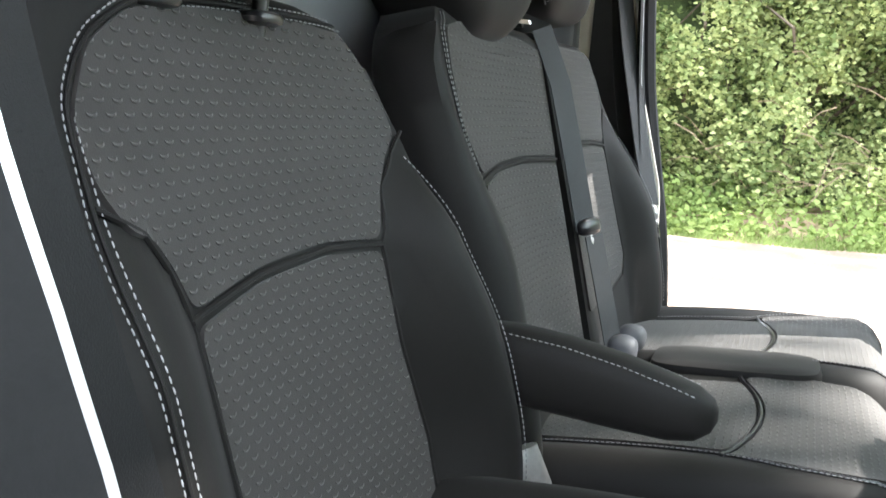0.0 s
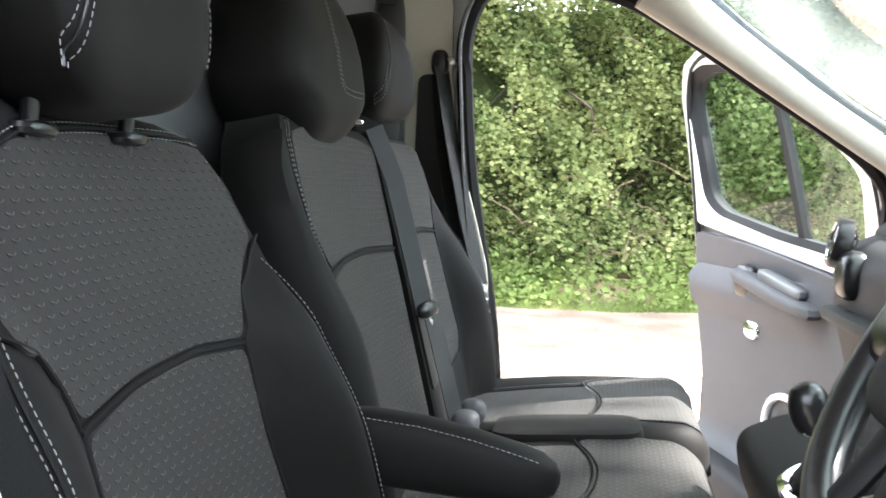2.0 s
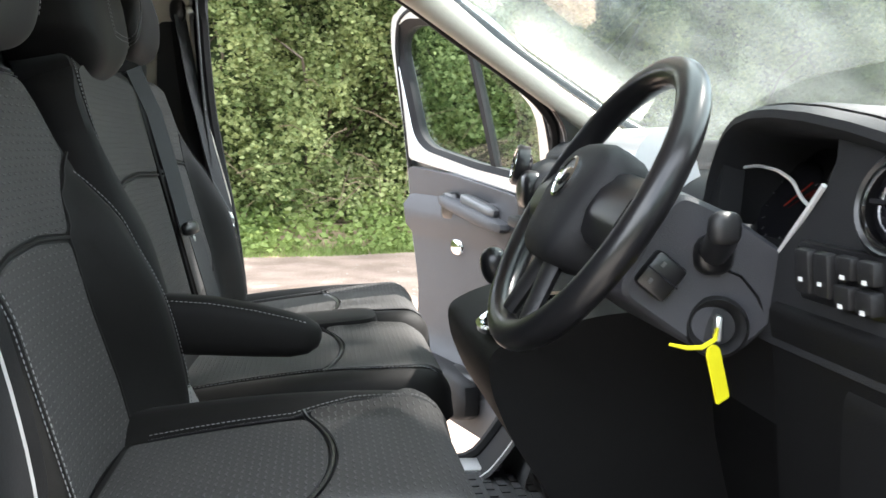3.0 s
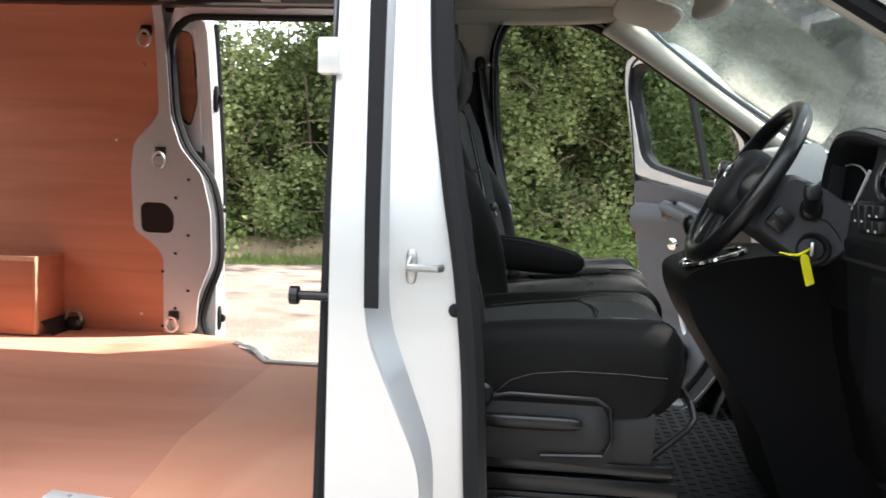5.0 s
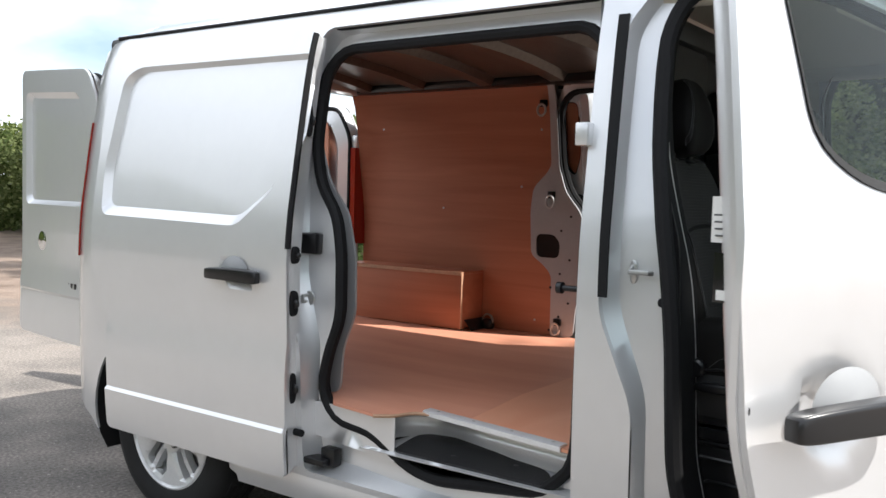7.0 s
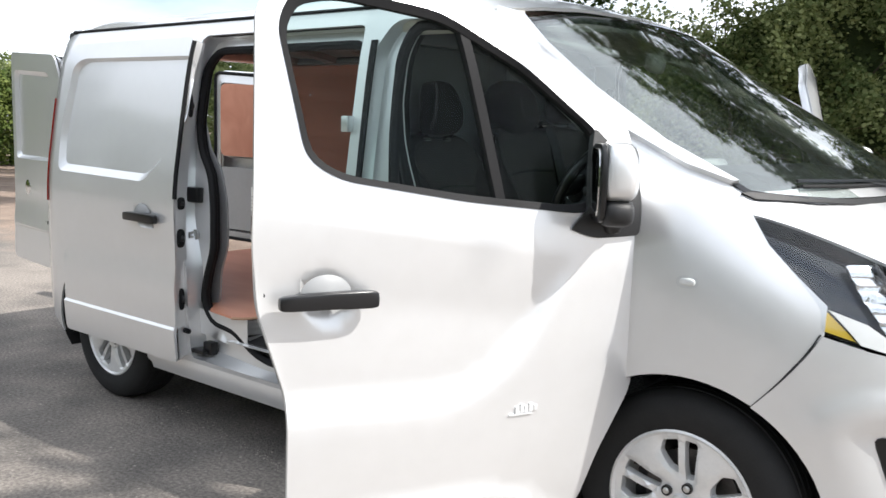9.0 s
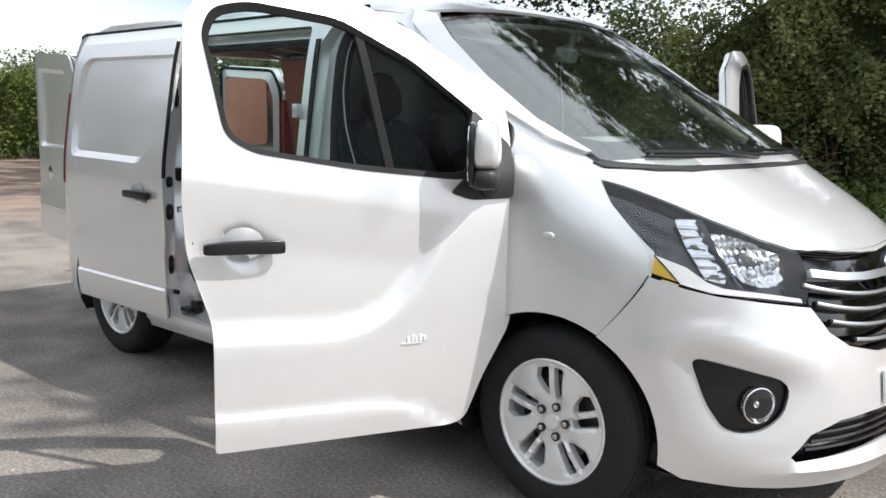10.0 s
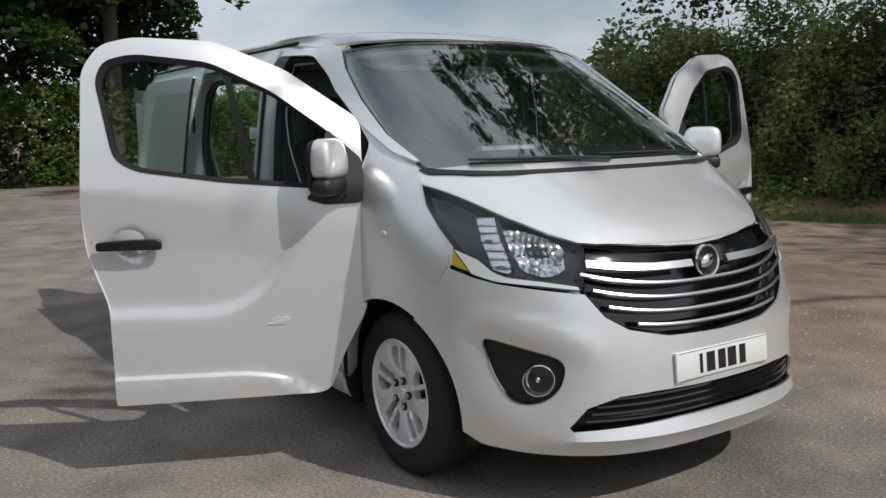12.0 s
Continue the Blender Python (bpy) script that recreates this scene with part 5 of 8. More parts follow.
RIM = eased([(-2.045, -0.955), (-1.995, -0.915), (-1.978, -0.850), (-1.940, -0.828), (-1.385, -0.905)], 0.02, 4, False)
FLOOR = [(-1.785, -0.851)] + [p for p in RIM[::-1] if p[0] < -1.80] + [(-2.065, -0.950), (-2.24, -0.925), (-2.32, -0.84), (-3.68, -0.82), (-3.68, 0.82), (-2.32, 0.84), (-2.13, 0.80), (-2.07, 0.645), (-1.90, 0.41), (-1.877, 0.405), (-1.87, 0.335), (-1.862, 0.0), (-1.85, -0.40), (-1.814, -0.636)]
FLOOR_FRONT = [(-1.385, -0.905), (-1.7845, -0.850), (-1.8135, -0.636), (-1.8495, -0.40), (-1.8615, 0.0), (-1.8695, 0.335), (-1.8765, 0.405), (-1.405, 0.40)]
for outline, mat, words in ((FLOOR, PLY_FLOOR, "bare tan plywood load floor"), (FLOOR_FRONT, PLY_FLOOR_B, "paler second sheet of the plywood load floor")):
    board = tagged(part("plywood_floor", sheet(outline, lambda x, y: Vector((x, y, 0.592)), 0.16, 0.010), mat), words, "floor panel", "plywood floor sheets")
    if outline is FLOOR:
        part("sawn_edge", tubed([Vector((x, y - 0.002, 0.586)) for x, y in RIM[:-1]], 0.006, 6), PLY_EDGE, board, "pale sawn plywood edge")


def well_profile(line, steps):
    """Sections swept along a floor edge: d in under the floor, z."""
    n, out = len(line), []
    for i in range(n):
        a, b = line[max(0, i - 1)], line[min(n - 1, i + 1)]
        t = Vector((b[0] - a[0], b[1] - a[1], 0)).normalized()
        out.append([Vector((line[i][0], line[i][1], 0)) + Vector((-t.y, t.x, 0)) * d + Vector((0, 0, z)) for d, z in steps])
    return [list(r) for r in zip(*out)]


for s in (-1, 1):
    # step well with its black tread, and the bright threshold strip
    if s < 0:
        steps = [(-0.004, 0.581), (0.05, 0.576), (0.095, 0.566), (0.113, 0.548), (0.114, 0.528), (0.104, 0.510), (0.085, 0.501), (0.060, 0.498)]
        line = finer(RIM, 0.03, False)
        part("step_well", bands(well_profile(line, steps), False), PAINT, van, "silver pressed step well")
        part("sill_riser", sheet([(-2.34, 0.47), (-1.995, 0.44), (-1.995, 0.580), (-2.34, 0.580)], lambda x, z: Vector((x, -0.912, z)), 0.06, 0.004), PAINT, van)
        part("step_floor", sheet([(-2.12, -0.93), (-2.05, -0.86), (-1.99, -0.75), (-1.90, -0.725), (-1.385, -0.805), (-1.385, -0.925)], lambda x, y: Vector((x, y, 0.499 - 0.22 * max(0.0, -y - 0.80))), 0.05, 0.004), PAINT, van)
        tread = eased([(-1.972, -0.765), (-1.885, -0.745), (-1.64, -0.812), (-1.52, -0.828), (-1.477, -0.856), (-1.465, -0.915), (-2.00, -0.915), (-1.995, -0.82)], 0.025)
        mat_ob = part("step_tread", sheet(tread, lambda x, y: Vector((x, y, 0.506 - 0.22 * max(0.0, -y - 0.80))), 0.03, 0.007), BLACK, van, "black plastic step tread")
        for x0, y0 in ((-1.90, -0.772), (-1.865, -0.795), (-1.80, -0.872), (-1.60, -0.845)):
            part("tread_hole", pillow(0.009, 0.006, 0.0015, 2.2, 10, 6, m=pose(x0, y0, 0.5065 - 0.22 * max(0.0, -y0 - 0.80))), SATIN, mat_ob)
        rows = [[Vector((x, y0 + dy, z)) for dy, z in ((0.036, 0.594), (0.036, 0.5975), (0.000, 0.5985), (-0.006, 0.596), (-0.006, 0.582), (-0.002, 0.582))] for x, y0 in ((-1.948, -0.828), (-1.43, -0.900))]
        strip = part("threshold_strip", loft(bmesh.new(), rows), ALLOY, van, "bright metal threshold strip")
        for k in range(4):
            part("strip_screw", lathed([(0.005, -0.001), (0.005, 0.0012), (0.001, 0.0018)], 8, pose(-1.90 + 0.145 * k, -0.818 - 0.0202 * k, 0.5985)), METAL, strip)
    else:
        rim_line = [(-2.15, 0.86), (-2.07, 0.65), (-1.90, 0.418), (-1.36, 0.408)]

        def well(x, y):
            d = gap_to(x, y, rim_line, False)
            return Vector((x, y, 0.590 - 0.090 * step01(d / 0.010) - 0.11 * max(0.0, y - 0.60)))

        part("step_well", sheet(rim_line + [(-1.36, 0.900), (-2.30, 0.895)], well, 0.025, 0.006, flip=True), PAINT, van, "silver pressed step well")
        part("step_tread", sheet(eased([(-1.90, 0.55), (-1.45, 0.55), (-1.43, 0.89), (-1.95, 0.89)], 0.03), lambda x, y: well(x, y) + Vector((0, 0, 0.004)), 0.02, 0.008, flip=True), BLACK, van, "black plastic step tread")
        part("threshold_strip", tubed([Vector((-2.10, 0.70, 0.596)), Vector((-2.0, 0.60, 0.60)), Vector((-1.90, 0.42, 0.598)), Vector((-1.45, 0.41, 0.598))], 0.012, 6, flat=0.5, up=(0, 0, 1)), ALLOY, van, "bright metal threshold strip")
    # striker and guide stop on the rear pillar, bolt on the centre pillar
    yl = s * (half(-2.36, 0.91) - 0.070)
    part("striker", tubed([Vector((-2.375, yl, 0.925)), Vector((-2.372, yl + s * 0.03, 0.925)), Vector((-2.372, yl + s * 0.03, 0.905)), Vector((-2.375, yl, 0.905))], 0.006, 6), METAL, van, "bright door striker")
    part("striker_plate", lathed([(0.024, -0.004), (0.024, 0.003), (0.001, 0.004)], 20, pose(-2.37, yl + s * 0.004, 0.915, 90 * -s, 0, 0)), METAL, van)
    # solid black block in place of the shade inside a recessed slot
    part("rail_slot_shade", boxed(-2.42, -2.33, yl - 0.02, yl + 0.02, 1.06, 1.13, 0.008), SATIN, van, "black block for the shaded slot of the middle rail")
    yb = s * (half(-1.37, 1.04) - 0.035)
    part("stop_bolt", tubed([Vector((-1.36, yb, 1.03)), Vector((-1.42, yb, 1.03)), Vector((-1.421, yb, 1.03)), Vector((-1.435, yb, 1.03))], [0.008, 0.008, 0.016, 0.016], 12), SATIN, van, "black rubber stop bolt")
    part("pillar_catch", boxed(-1.392, -1.355, yb - 0.02, yb + 0.02, 1.40, 1.46, 0.005), PAINT, van)
    yd = s * (half(-1.21, 1.08) - 0.056)
    part("lock_striker", tubed([Vector((-1.235, yd + s * 0.0, 1.10)), Vector((-1.235, yd + s * 0.022, 1.085)), Vector((-1.185, yd + s * 0.022, 1.085)), Vector((-1.180, yd + s * 0.012, 1.085))], 0.007, 8), METAL, van, "bright lock striker")
    part("striker_base", pillow(0.010, 0.005, 0.030, 3, 14, 8, m=pose(-1.232, yd + s * 0.002, 1.085)), METAL, van)
    part("pillar_plug", pillow(0.012, 0.006, 0.012, 2.2, 14, 6, m=pose(-1.155, s * (half(-1.155, 1.013) - 0.058), 1.013)), RUBBER, van, "black rubber plug")

# bulkhead between cab and load
bulk = part("bulkhead", boxed(-1.405, -1.385, -0.80, 0.80, 0.50, 1.83, 0.004), STEEL, van, "bare grey steel bulkhead")
for y0, y1, z0, z1 in ((-0.70, -0.06, 1.20, 1.78), (0.06, 0.70, 1.20, 1.78), (-0.72, 0.72, 0.70, 1.14)):
    part("bulkhead_panel", pillow(0.018, (y1 - y0) / 2, (z1 - z0) / 2, 8, 40, 16, m=pose(-1.386, (y0 + y1) / 2, (z0 + z1) / 2)), STEEL, bulk)
for s in (-1, 1):
    part("bulkhead_post", boxed(-1.40, -1.33, min(s * 0.775, s * 0.83), max(s * 0.775, s * 0.83), 0.45, 1.82, 0.012), STEEL, bulk)
part("bulkhead_rail", boxed(-1.40, -1.34, -0.79, 0.79, 1.75, 1.82, 0.012), STEEL, bulk)

# load-space ceiling with its cross ribs, and the rails over the doors
part("load_ceiling", sheet([(-3.66, -0.74), (-3.66, 0.74), (-1.41, 0.74), (-1.41, -0.74)], lambda x, y: Vector((x, y, 1.905 - 0.06 * (y / 0.74) ** 2)), 0.2, 0.006), BARE, van, "bare metal load-space ceiling")
for x0 in (-1.62, -1.98, -2.36, -2.76, -3.18, -3.54):
    rows = [[Vector((x0 + dx, y, 1.900 - 0.06 * (y / 0.74) ** 2 + dz)) for dx, dz in ((-0.06, 0.004), (-0.035, -0.035), (0.035, -0.035), (0.06, 0.004))] for y in np.linspace(-0.76, 0.76, 14)]
    rib = part("ceiling_rib", loft(bmesh.new(), rows), BARE, van)
for s in (-1, 1):
    part("roof_rail", boxed(-3.66, -1.40, min(s * 0.685, s * 0.80), max(s * 0.685, s * 0.80), 1.805, 1.875, 0.02), SATIN, van, "dark rail over the side door")
    part("top_track", boxed(-2.42, -1.38, min(s * 0.80, s * 0.835), max(s * 0.80, s * 0.835), 1.795, 1.825, 0.006), RUBBER, van)

# ---- cab: seats ----
def by_height(pairs):
    """A value that runs smoothly through (z, value) pairs."""
    pairs = sorted(pairs)
    return table([p[0] for p in pairs], [p[1] for p in pairs], pairs[0][0], pairs[-1][0], 200)


def backrest_face(lean, left, right, pan_left, pan_right, wing_left, wing_right, top, crown=0.03):
    """The front of a backrest as a function of y and z. lean: (x, z, slope) of its flat; left, right: its edges by height;
    pan_left, pan_right: where the bolsters begin; wing_left, wing_right: how far they stand forward, by height."""
    x0, z0, slope = lean

    def lay(y, z):
        yl, yr = left(z), right(z)
        pl, pr = pan_left(z), pan_right(z)
        x = x0 + slope * (z - z0)
        # shallow hollow across the flat
        k = max(0.0, min(1.0, (y - pl) / max(0.01, pr - pl)))
        x -= 0.010 * math.sin(math.pi * k)
        for gone, wing in (((pl - y) / max(0.02, pl - yl), wing_left(z)), ((y - pr) / max(0.02, yr - pr), wing_right(z))):
            if gone > 0:
                g = min(1.0, gone)
                x += wing * math.sin(min(1.0, g / 0.62) * math.pi / 2)
                e = max(0.0, (g - 0.62) / 0.38)
                x -= 0.045 * (1 - math.sqrt(max(0.0, 1 - e * e)))
        t = max(0.0, (z - (top - crown)) / crown)
        x -= 0.030 * (1 - math.sqrt(max(0.0, 1 - min(1.0, t) ** 2)))
        return Vector((x, y, z))
    return lay


def backrest_block(lay, left, right, low, top, deep_low, deep_top, rows=26, cols=34):
    """A closed padded block with lay as its front."""
    rings = []
    for j in range(rows + 1):
        z = low + (top - low) * (1 - (1 - j / rows) ** 1.4)
        yl, yr = left(z), right(z)
        f = []
        for i in range(cols + 1):
            c = -math.cos(math.pi * i / cols) * 0.5 + 0.5
            f.append(lay(yl + (yr - yl) * (0.35 * c + 0.65 * i / cols), z))
        d = deep_low + (deep_top - deep_low) * (z - low) / (top - low)
        mid = lay((yl + yr) / 2, z).x
        b = [Vector((mid - d + 0.03 * abs(2 * i / cols - 1) ** 4, (yl + yr) / 2 + (p.y - (yl + yr) / 2) * 0.96, z - 0.012)) for i, p in enumerate(f)]
        rings.append(f + b[::-1])
    mid = sum(rings[-1], Vector()) / len(rings[-1])
    rings.append([p.lerp(mid, 0.25) + Vector((0, 0, 0.008)) for p in rings[-1]])
    rings.append([p.lerp(mid, 0.6) + Vector((0, 0, 0.011)) for p in rings[-2]])
    return loft(bmesh.new(), rings)


def off_face(lay, y, z, lift):
    """A point lifted off a backrest's front along its normal."""
    e = 0.004
    n = (lay(y + e, z) - lay(y - e, z)).cross(lay(y, z + e) - lay(y, z - e)).normalized()
    return lay(y, z) + (n if n.x > 0 else -n) * lift


def cloth(seat, name, lay, outline, lift=0.0035, round_by=0.012):
    bm = sheet(eased(outline, round_by, 4), lambda y, z: off_face(lay, y, z, lift), 0.022, 0.005)
    return part(name, bm, SEAT, seat, "patterned dark grey cloth")


def seam_on(seat, lay, line, r=0.0026, lift=0.0022):
    part("seam", tubed([off_face(lay, y, z, lift) for y, z in finer(line, 0.015, False)], r * 0.8, 6), SEAT_SIDE, seat)


def stitch_on(seat, lay, line, lift=0.003, length=0.0040, gap=0.0022, r=0.0006):
    part("stitching", dashes([off_face(lay, y, z, lift) for y, z in finer(line, 0.012, False)], length, gap, r), THREAD, seat, "pale grey stitching")


def shifted(line, dy, dz=0.0):
    return [(y + dy, z + dz) for y, z in line]


def head_rest(seat, x, cy, z, hw, hh, posts=0.0, lean=-8, seam_u=-0.60, deep=0.058):
    """A padded headrest, widest low down, with a double seam that sweeps down to a lower corner."""
    m = pose(x, cy, z, 0, lean, 0)

    def width(q):
        return 1.0 - 0.36 * step01((q + 0.35) / 1.35) ** 1.25 - 0.05 * step01((-q - 0.5) / 0.5)

    def form(p):
        q = p.z / hh
        return (p.x * (1 - 0.22 * abs(q)) + 0.016 * (p.y / hw) ** 2 - (0.03 if p.x < 0 else 0.0) * abs(q), p.y * width(q), p.z)

    rest = part("headrest", pillow(deep, hw, hh, 3.6, 40, 28, shape=form, m=m), SEAT_SIDE, seat, "dark cloth headrest")

    def front(u, q):
        c = max(0.0, 1 - abs(q) ** 3.6) ** (1 / 3.6)
        k = deep * max(0.02, c ** 3.6 - abs(u) ** 3.6) ** (1 / 3.6)
        return m @ (Vector(form(Vector((k, u * hw, q * hh)))) + Vector((0.0012, 0, 0)))

    def sweep(off):
        return [front(seam_u + off * 0.11 - (0.93 + seam_u) * max(0.0, (0.20 - q) / 1.02) ** 1.6, q) for q in np.linspace(-0.82, 0.92, 44)]

    for off in (-0.5, 0.5):
        part("stitching", dashes(sweep(off), 0.0042, 0.0022, 0.00055), THREAD, rest, "pale grey stitching")
    part("seam", tubed([p - Vector((0.001, 0, 0)) for p in sweep(0.0)], 0.0015, 6), SATIN, rest)
    part("stitching", dashes([front(0.87, q) for q in np.linspace(-0.62, 0.75, 26)], 0.0036, 0.0024, 0.0005), THREAD, rest)
    if posts:
        for dy in (-posts / 2, posts / 2):
            part("headrest_post", tubed([(x - 0.012, cy + dy, z - hh - 0.04), (x - 0.004, cy + dy, z - hh + 0.04)], 0.0065, 10), SATIN, rest)
            part("post_guide", pillow(0.015, 0.024, 0.006, 3, 18, 6, m=pose(x - 0.010, cy + dy, z - hh - 0.014)), SATIN, rest)
    return rest


def cushion_face(y0, y1, x_back, x_front, z_back, z_front, pan0, pan1, bolster, nose_r=0.055):
    """The top of a seat cushion over x and y, with side bolsters and a rounded nose."""
    def lay(y, x):
        v = (x - x_back) / (x_front - x_back)
        z = z_back + (z_front - z_back) * v + 0.010 * math.sin(math.pi * max(0.0, min(1.0, v)))
        for g in ((pan0 - y) / max(0.02, pan0 - y0), (y - pan1) / max(0.02, y1 - pan1)):
            if g > 0:
                g = min(1.0, g)
                z += bolster * math.sin(min(1.0, g / 0.55) * math.pi / 2) * (1 - 0.55 * v)
                e = max(0.0, (g - 0.5) / 0.5)
                z -= 0.040 * (1 - math.sqrt(max(0.0, 1 - e * e)))
        d = max(0.0, (x - (x_front - nose_r)) / nose_r)
        z -= nose_r * (1 - math.sqrt(max(0.0, 1 - min(1.0, d) ** 2)))
        # rounded front corners
        c = max(0.0, abs(y - (y0 + y1) / 2) / ((y1 - y0) / 2) - 0.72) / 0.28
        return Vector((x - 0.045 * c * c * step01((v - 0.55) / 0.45), y, z))
    return lay


def cushion_solid(lay, y0, y1, x_back, x_front, z_under, cols=34, rows=26):
    rings = []
    for i in range(cols + 1):
        k = i / cols
        y = y0 + (y1 - y0) * (0.5 - 0.5 * math.cos(math.pi * k)) * 0.4 + (y1 - y0) * k * 0.6
        top = [lay(y, x_back + (x_front - x_back) * math.sin(j / rows * math.pi / 2) ** 1.0) for j in range(rows + 1)]
        e = top[-1]
        tuck = 0.010 * (1 - (2 * k - 1) ** 8)
        lo = [Vector((e.x + 0.004, y, e.z - 0.03)), Vector((e.x - 0.002, y, z_under + 0.035)), Vector((e.x - 0.030, y, z_under + 0.004)), Vector((e.x - 0.15, y, z_under - 0.01 + tuck)), Vector((x_back, y, z_under))]
        rings.append(top + lo)
    return loft(bmesh.new(), rings)


def dress_cushion(seat, lay, y0, y1, pan0, pan1, x_back, x_arc, x_front, far_stitch=True):
    """Rear and front cloth panels with a bowed seam between, and stitched bolster lines."""
    w = (pan1 - pan0) / 2
    cy = (pan0 + pan1) / 2

    def lifted(h):
        return lambda y, x: lay(y, x) + Vector((0, 0, h))

    arc = lambda dx, lo, hi, n=11: [(y, x_arc + dx - 0.030 * ((y - cy) / w) ** 2) for y in np.linspace(lo, hi, n)]
    rear = arc(-0.006, pan0 + 0.006, pan1 - 0.006) + [(pan1 - 0.012, x_back + 0.01), (pan0 + 0.012, x_back + 0.01)]
    front = arc(0.006, pan0 - 0.012, pan1 + 0.012) + [(pan1 + 0.030, x_arc + 0.06), (y1 - 0.045, x_front - 0.05), (y1 - 0.075, x_front - 0.012), (y0 + 0.075, x_front - 0.012), (y0 + 0.045, x_front - 0.05), (pan0 - 0.030, x_arc + 0.06)]
    for name, outline in (("rear_cloth", rear), ("front_cloth", front)):
        part(name, sheet(eased(outline, 0.010, 3), lifted(0.004), 0.022, 0.006, flip=True), SEAT, seat, "patterned dark grey cloth")
    up = lambda line, h=0.0035: [lifted(h)(y, x) for y, x in finer(line, 0.015, False)]
    part("seam", tubed(up(arc(0.0, pan0 - 0.015, pan1 + 0.015), 0.002), 0.003, 6), SATIN, seat)
    for yy, side in ((pan0, -1), (pan1, 1)) if far_stitch else ((pan0, -1),):
        line = [(yy, x_back + 0.03), (yy + side * 0.004, x_arc - 0.05), (yy + side * 0.030, x_arc + 0.03), (yy + side * 0.036, x_front - 0.06), (yy + side * 0.03, x_front - 0.02)]
        part("seam", tubed(up(line, 0.002), 0.002, 6), SATIN, seat)
        part("stitching", dashes(up(shifted(line, side * 0.006)), 0.0042, 0.0022, 0.0006), THREAD, seat, "pale grey stitching")


# driver's seat
driver = thing("car_seat", "dark grey cloth driver's seat with pale stitching and armrest", "seat", "front seats")
D_LEFT = by_height([(0.88, -0.755), (1.0, -0.765), (1.15, -0.765), (1.25, -0.752), (1.33, -0.745), (1.365, -0.735), (1.39, -0.700), (1.402, -0.64)])
D_RIGHT = by_height([(0.88, -0.225), (0.97, -0.217), (1.06, -0.236), (1.2, -0.283), (1.26, -0.290), (1.30, -0.296), (1.345, -0.328), (1.38, -0.362), (1.395, -0.40), (1.402, -0.45)])
D_PAN_L = by_height([(0.88, -0.62), (1.07, -0.632), (1.18, -0.645), (1.25, -0.675), (1.32, -0.715), (1.402, -0.64)])
D_PAN_R = by_height([(0.88, -0.33), (0.98, -0.325), (1.10, -0.350), (1.19, -0.358), (1.25, -0.338), (1.29, -0.312), (1.345, -0.34), (1.402, -0.46)])
d_lay = backrest_face((-1.208, 1.178, -0.245), D_LEFT, D_RIGHT, D_PAN_L, D_PAN_R, by_height([(0.88, 0.03), (1.0, 0.042), (1.15, 0.042), (1.26, 0.012), (1.34, 0.0), (1.41, 0.0)]), by_height([(0.88, 0.055), (1.0, 0.072), (1.10, 0.078), (1.2, 0.060), (1.28, 0.012), (1.34, 0.0), (1.41, 0.0)]), 1.402)
part("backrest", backrest_block(d_lay, D_LEFT, D_RIGHT, 0.88, 1.402, 0.11, 0.075), SEAT_SIDE, driver, "dark cloth backrest")
cloth(driver, "upper_cloth", d_lay, [(-0.640, 1.182), (-0.55, 1.196), (-0.45, 1.202), (-0.364, 1.196), (-0.347, 1.245), (-0.306, 1.288), (-0.314, 1.312), (-0.345, 1.350), (-0.378, 1.376), (-0.43, 1.381), (-0.56, 1.379), (-0.645, 1.371), (-0.690, 1.346), (-0.712, 1.305), (-0.716, 1.268), (-0.700, 1.240), (-0.672, 1.232), (-0.655, 1.215)])
cloth(driver, "lower_cloth", d_lay, [(-0.638, 1.170), (-0.55, 1.185), (-0.45, 1.191), (-0.366, 1.185), (-0.360, 1.10), (-0.336, 1.0), (-0.336, 0.93), (-0.612, 0.93), (-0.620, 1.0), (-0.630, 1.08)])
seam_on(driver, d_lay, [(-0.648, 1.176), (-0.55, 1.191), (-0.45, 1.1965), (-0.360, 1.191)], 0.003)
seam_on(driver, d_lay, [(-0.722, 1.255), (-0.68, 1.236), (-0.660, 1.21), (-0.646, 1.176), (-0.637, 1.08), (-0.626, 1.0), (-0.618, 0.91)])
seam_on(driver, d_lay, [(-0.300, 1.292), (-0.343, 1.242), (-0.358, 1.192), (-0.354, 1.10), (-0.330, 1.0), (-0.330, 0.91)])
EDGE = [(-0.712, 0.93), (-0.724, 1.10), (-0.731, 1.20), (-0.727, 1.268), (-0.722, 1.310), (-0.698, 1.352), (-0.650, 1.379), (-0.56, 1.387), (-0.43, 1.389), (-0.37, 1.384)]
EDGE = eased(EDGE, 0.03, 5, False)
for off in (0.0, 0.011):
    stitch_on(driver, d_lay, [(y + off * 0.9, z - off * 0.6 * step01((z - 1.25) / 0.1)) for y, z in EDGE])
seam_on(driver, d_lay, [(y + 0.005, z - 0.003 * step01((z - 1.25) / 0.1)) for y, z in EDGE], 0.0018)
stitch_on(driver, d_lay, [(-0.312, 1.268), (-0.300, 1.20), (-0.275, 1.12), (-0.252, 1.02), (-0.246, 0.94)])
head_rest(driver, -1.255, -0.553, 1.502, 0.106, 0.108, 0.126, seam_u=-0.76, deep=0.048)
arm = [(-1.175, 1.052, 0.040), (-1.12, 1.052, 0.043), (-1.06, 1.048, 0.042), (-1.00, 1.041, 0.038), (-0.95, 1.034, 0.032), (-0.925, 1.032, 0.026), (-0.910, 1.032, 0.016), (-0.905, 1.033, 0.006)]
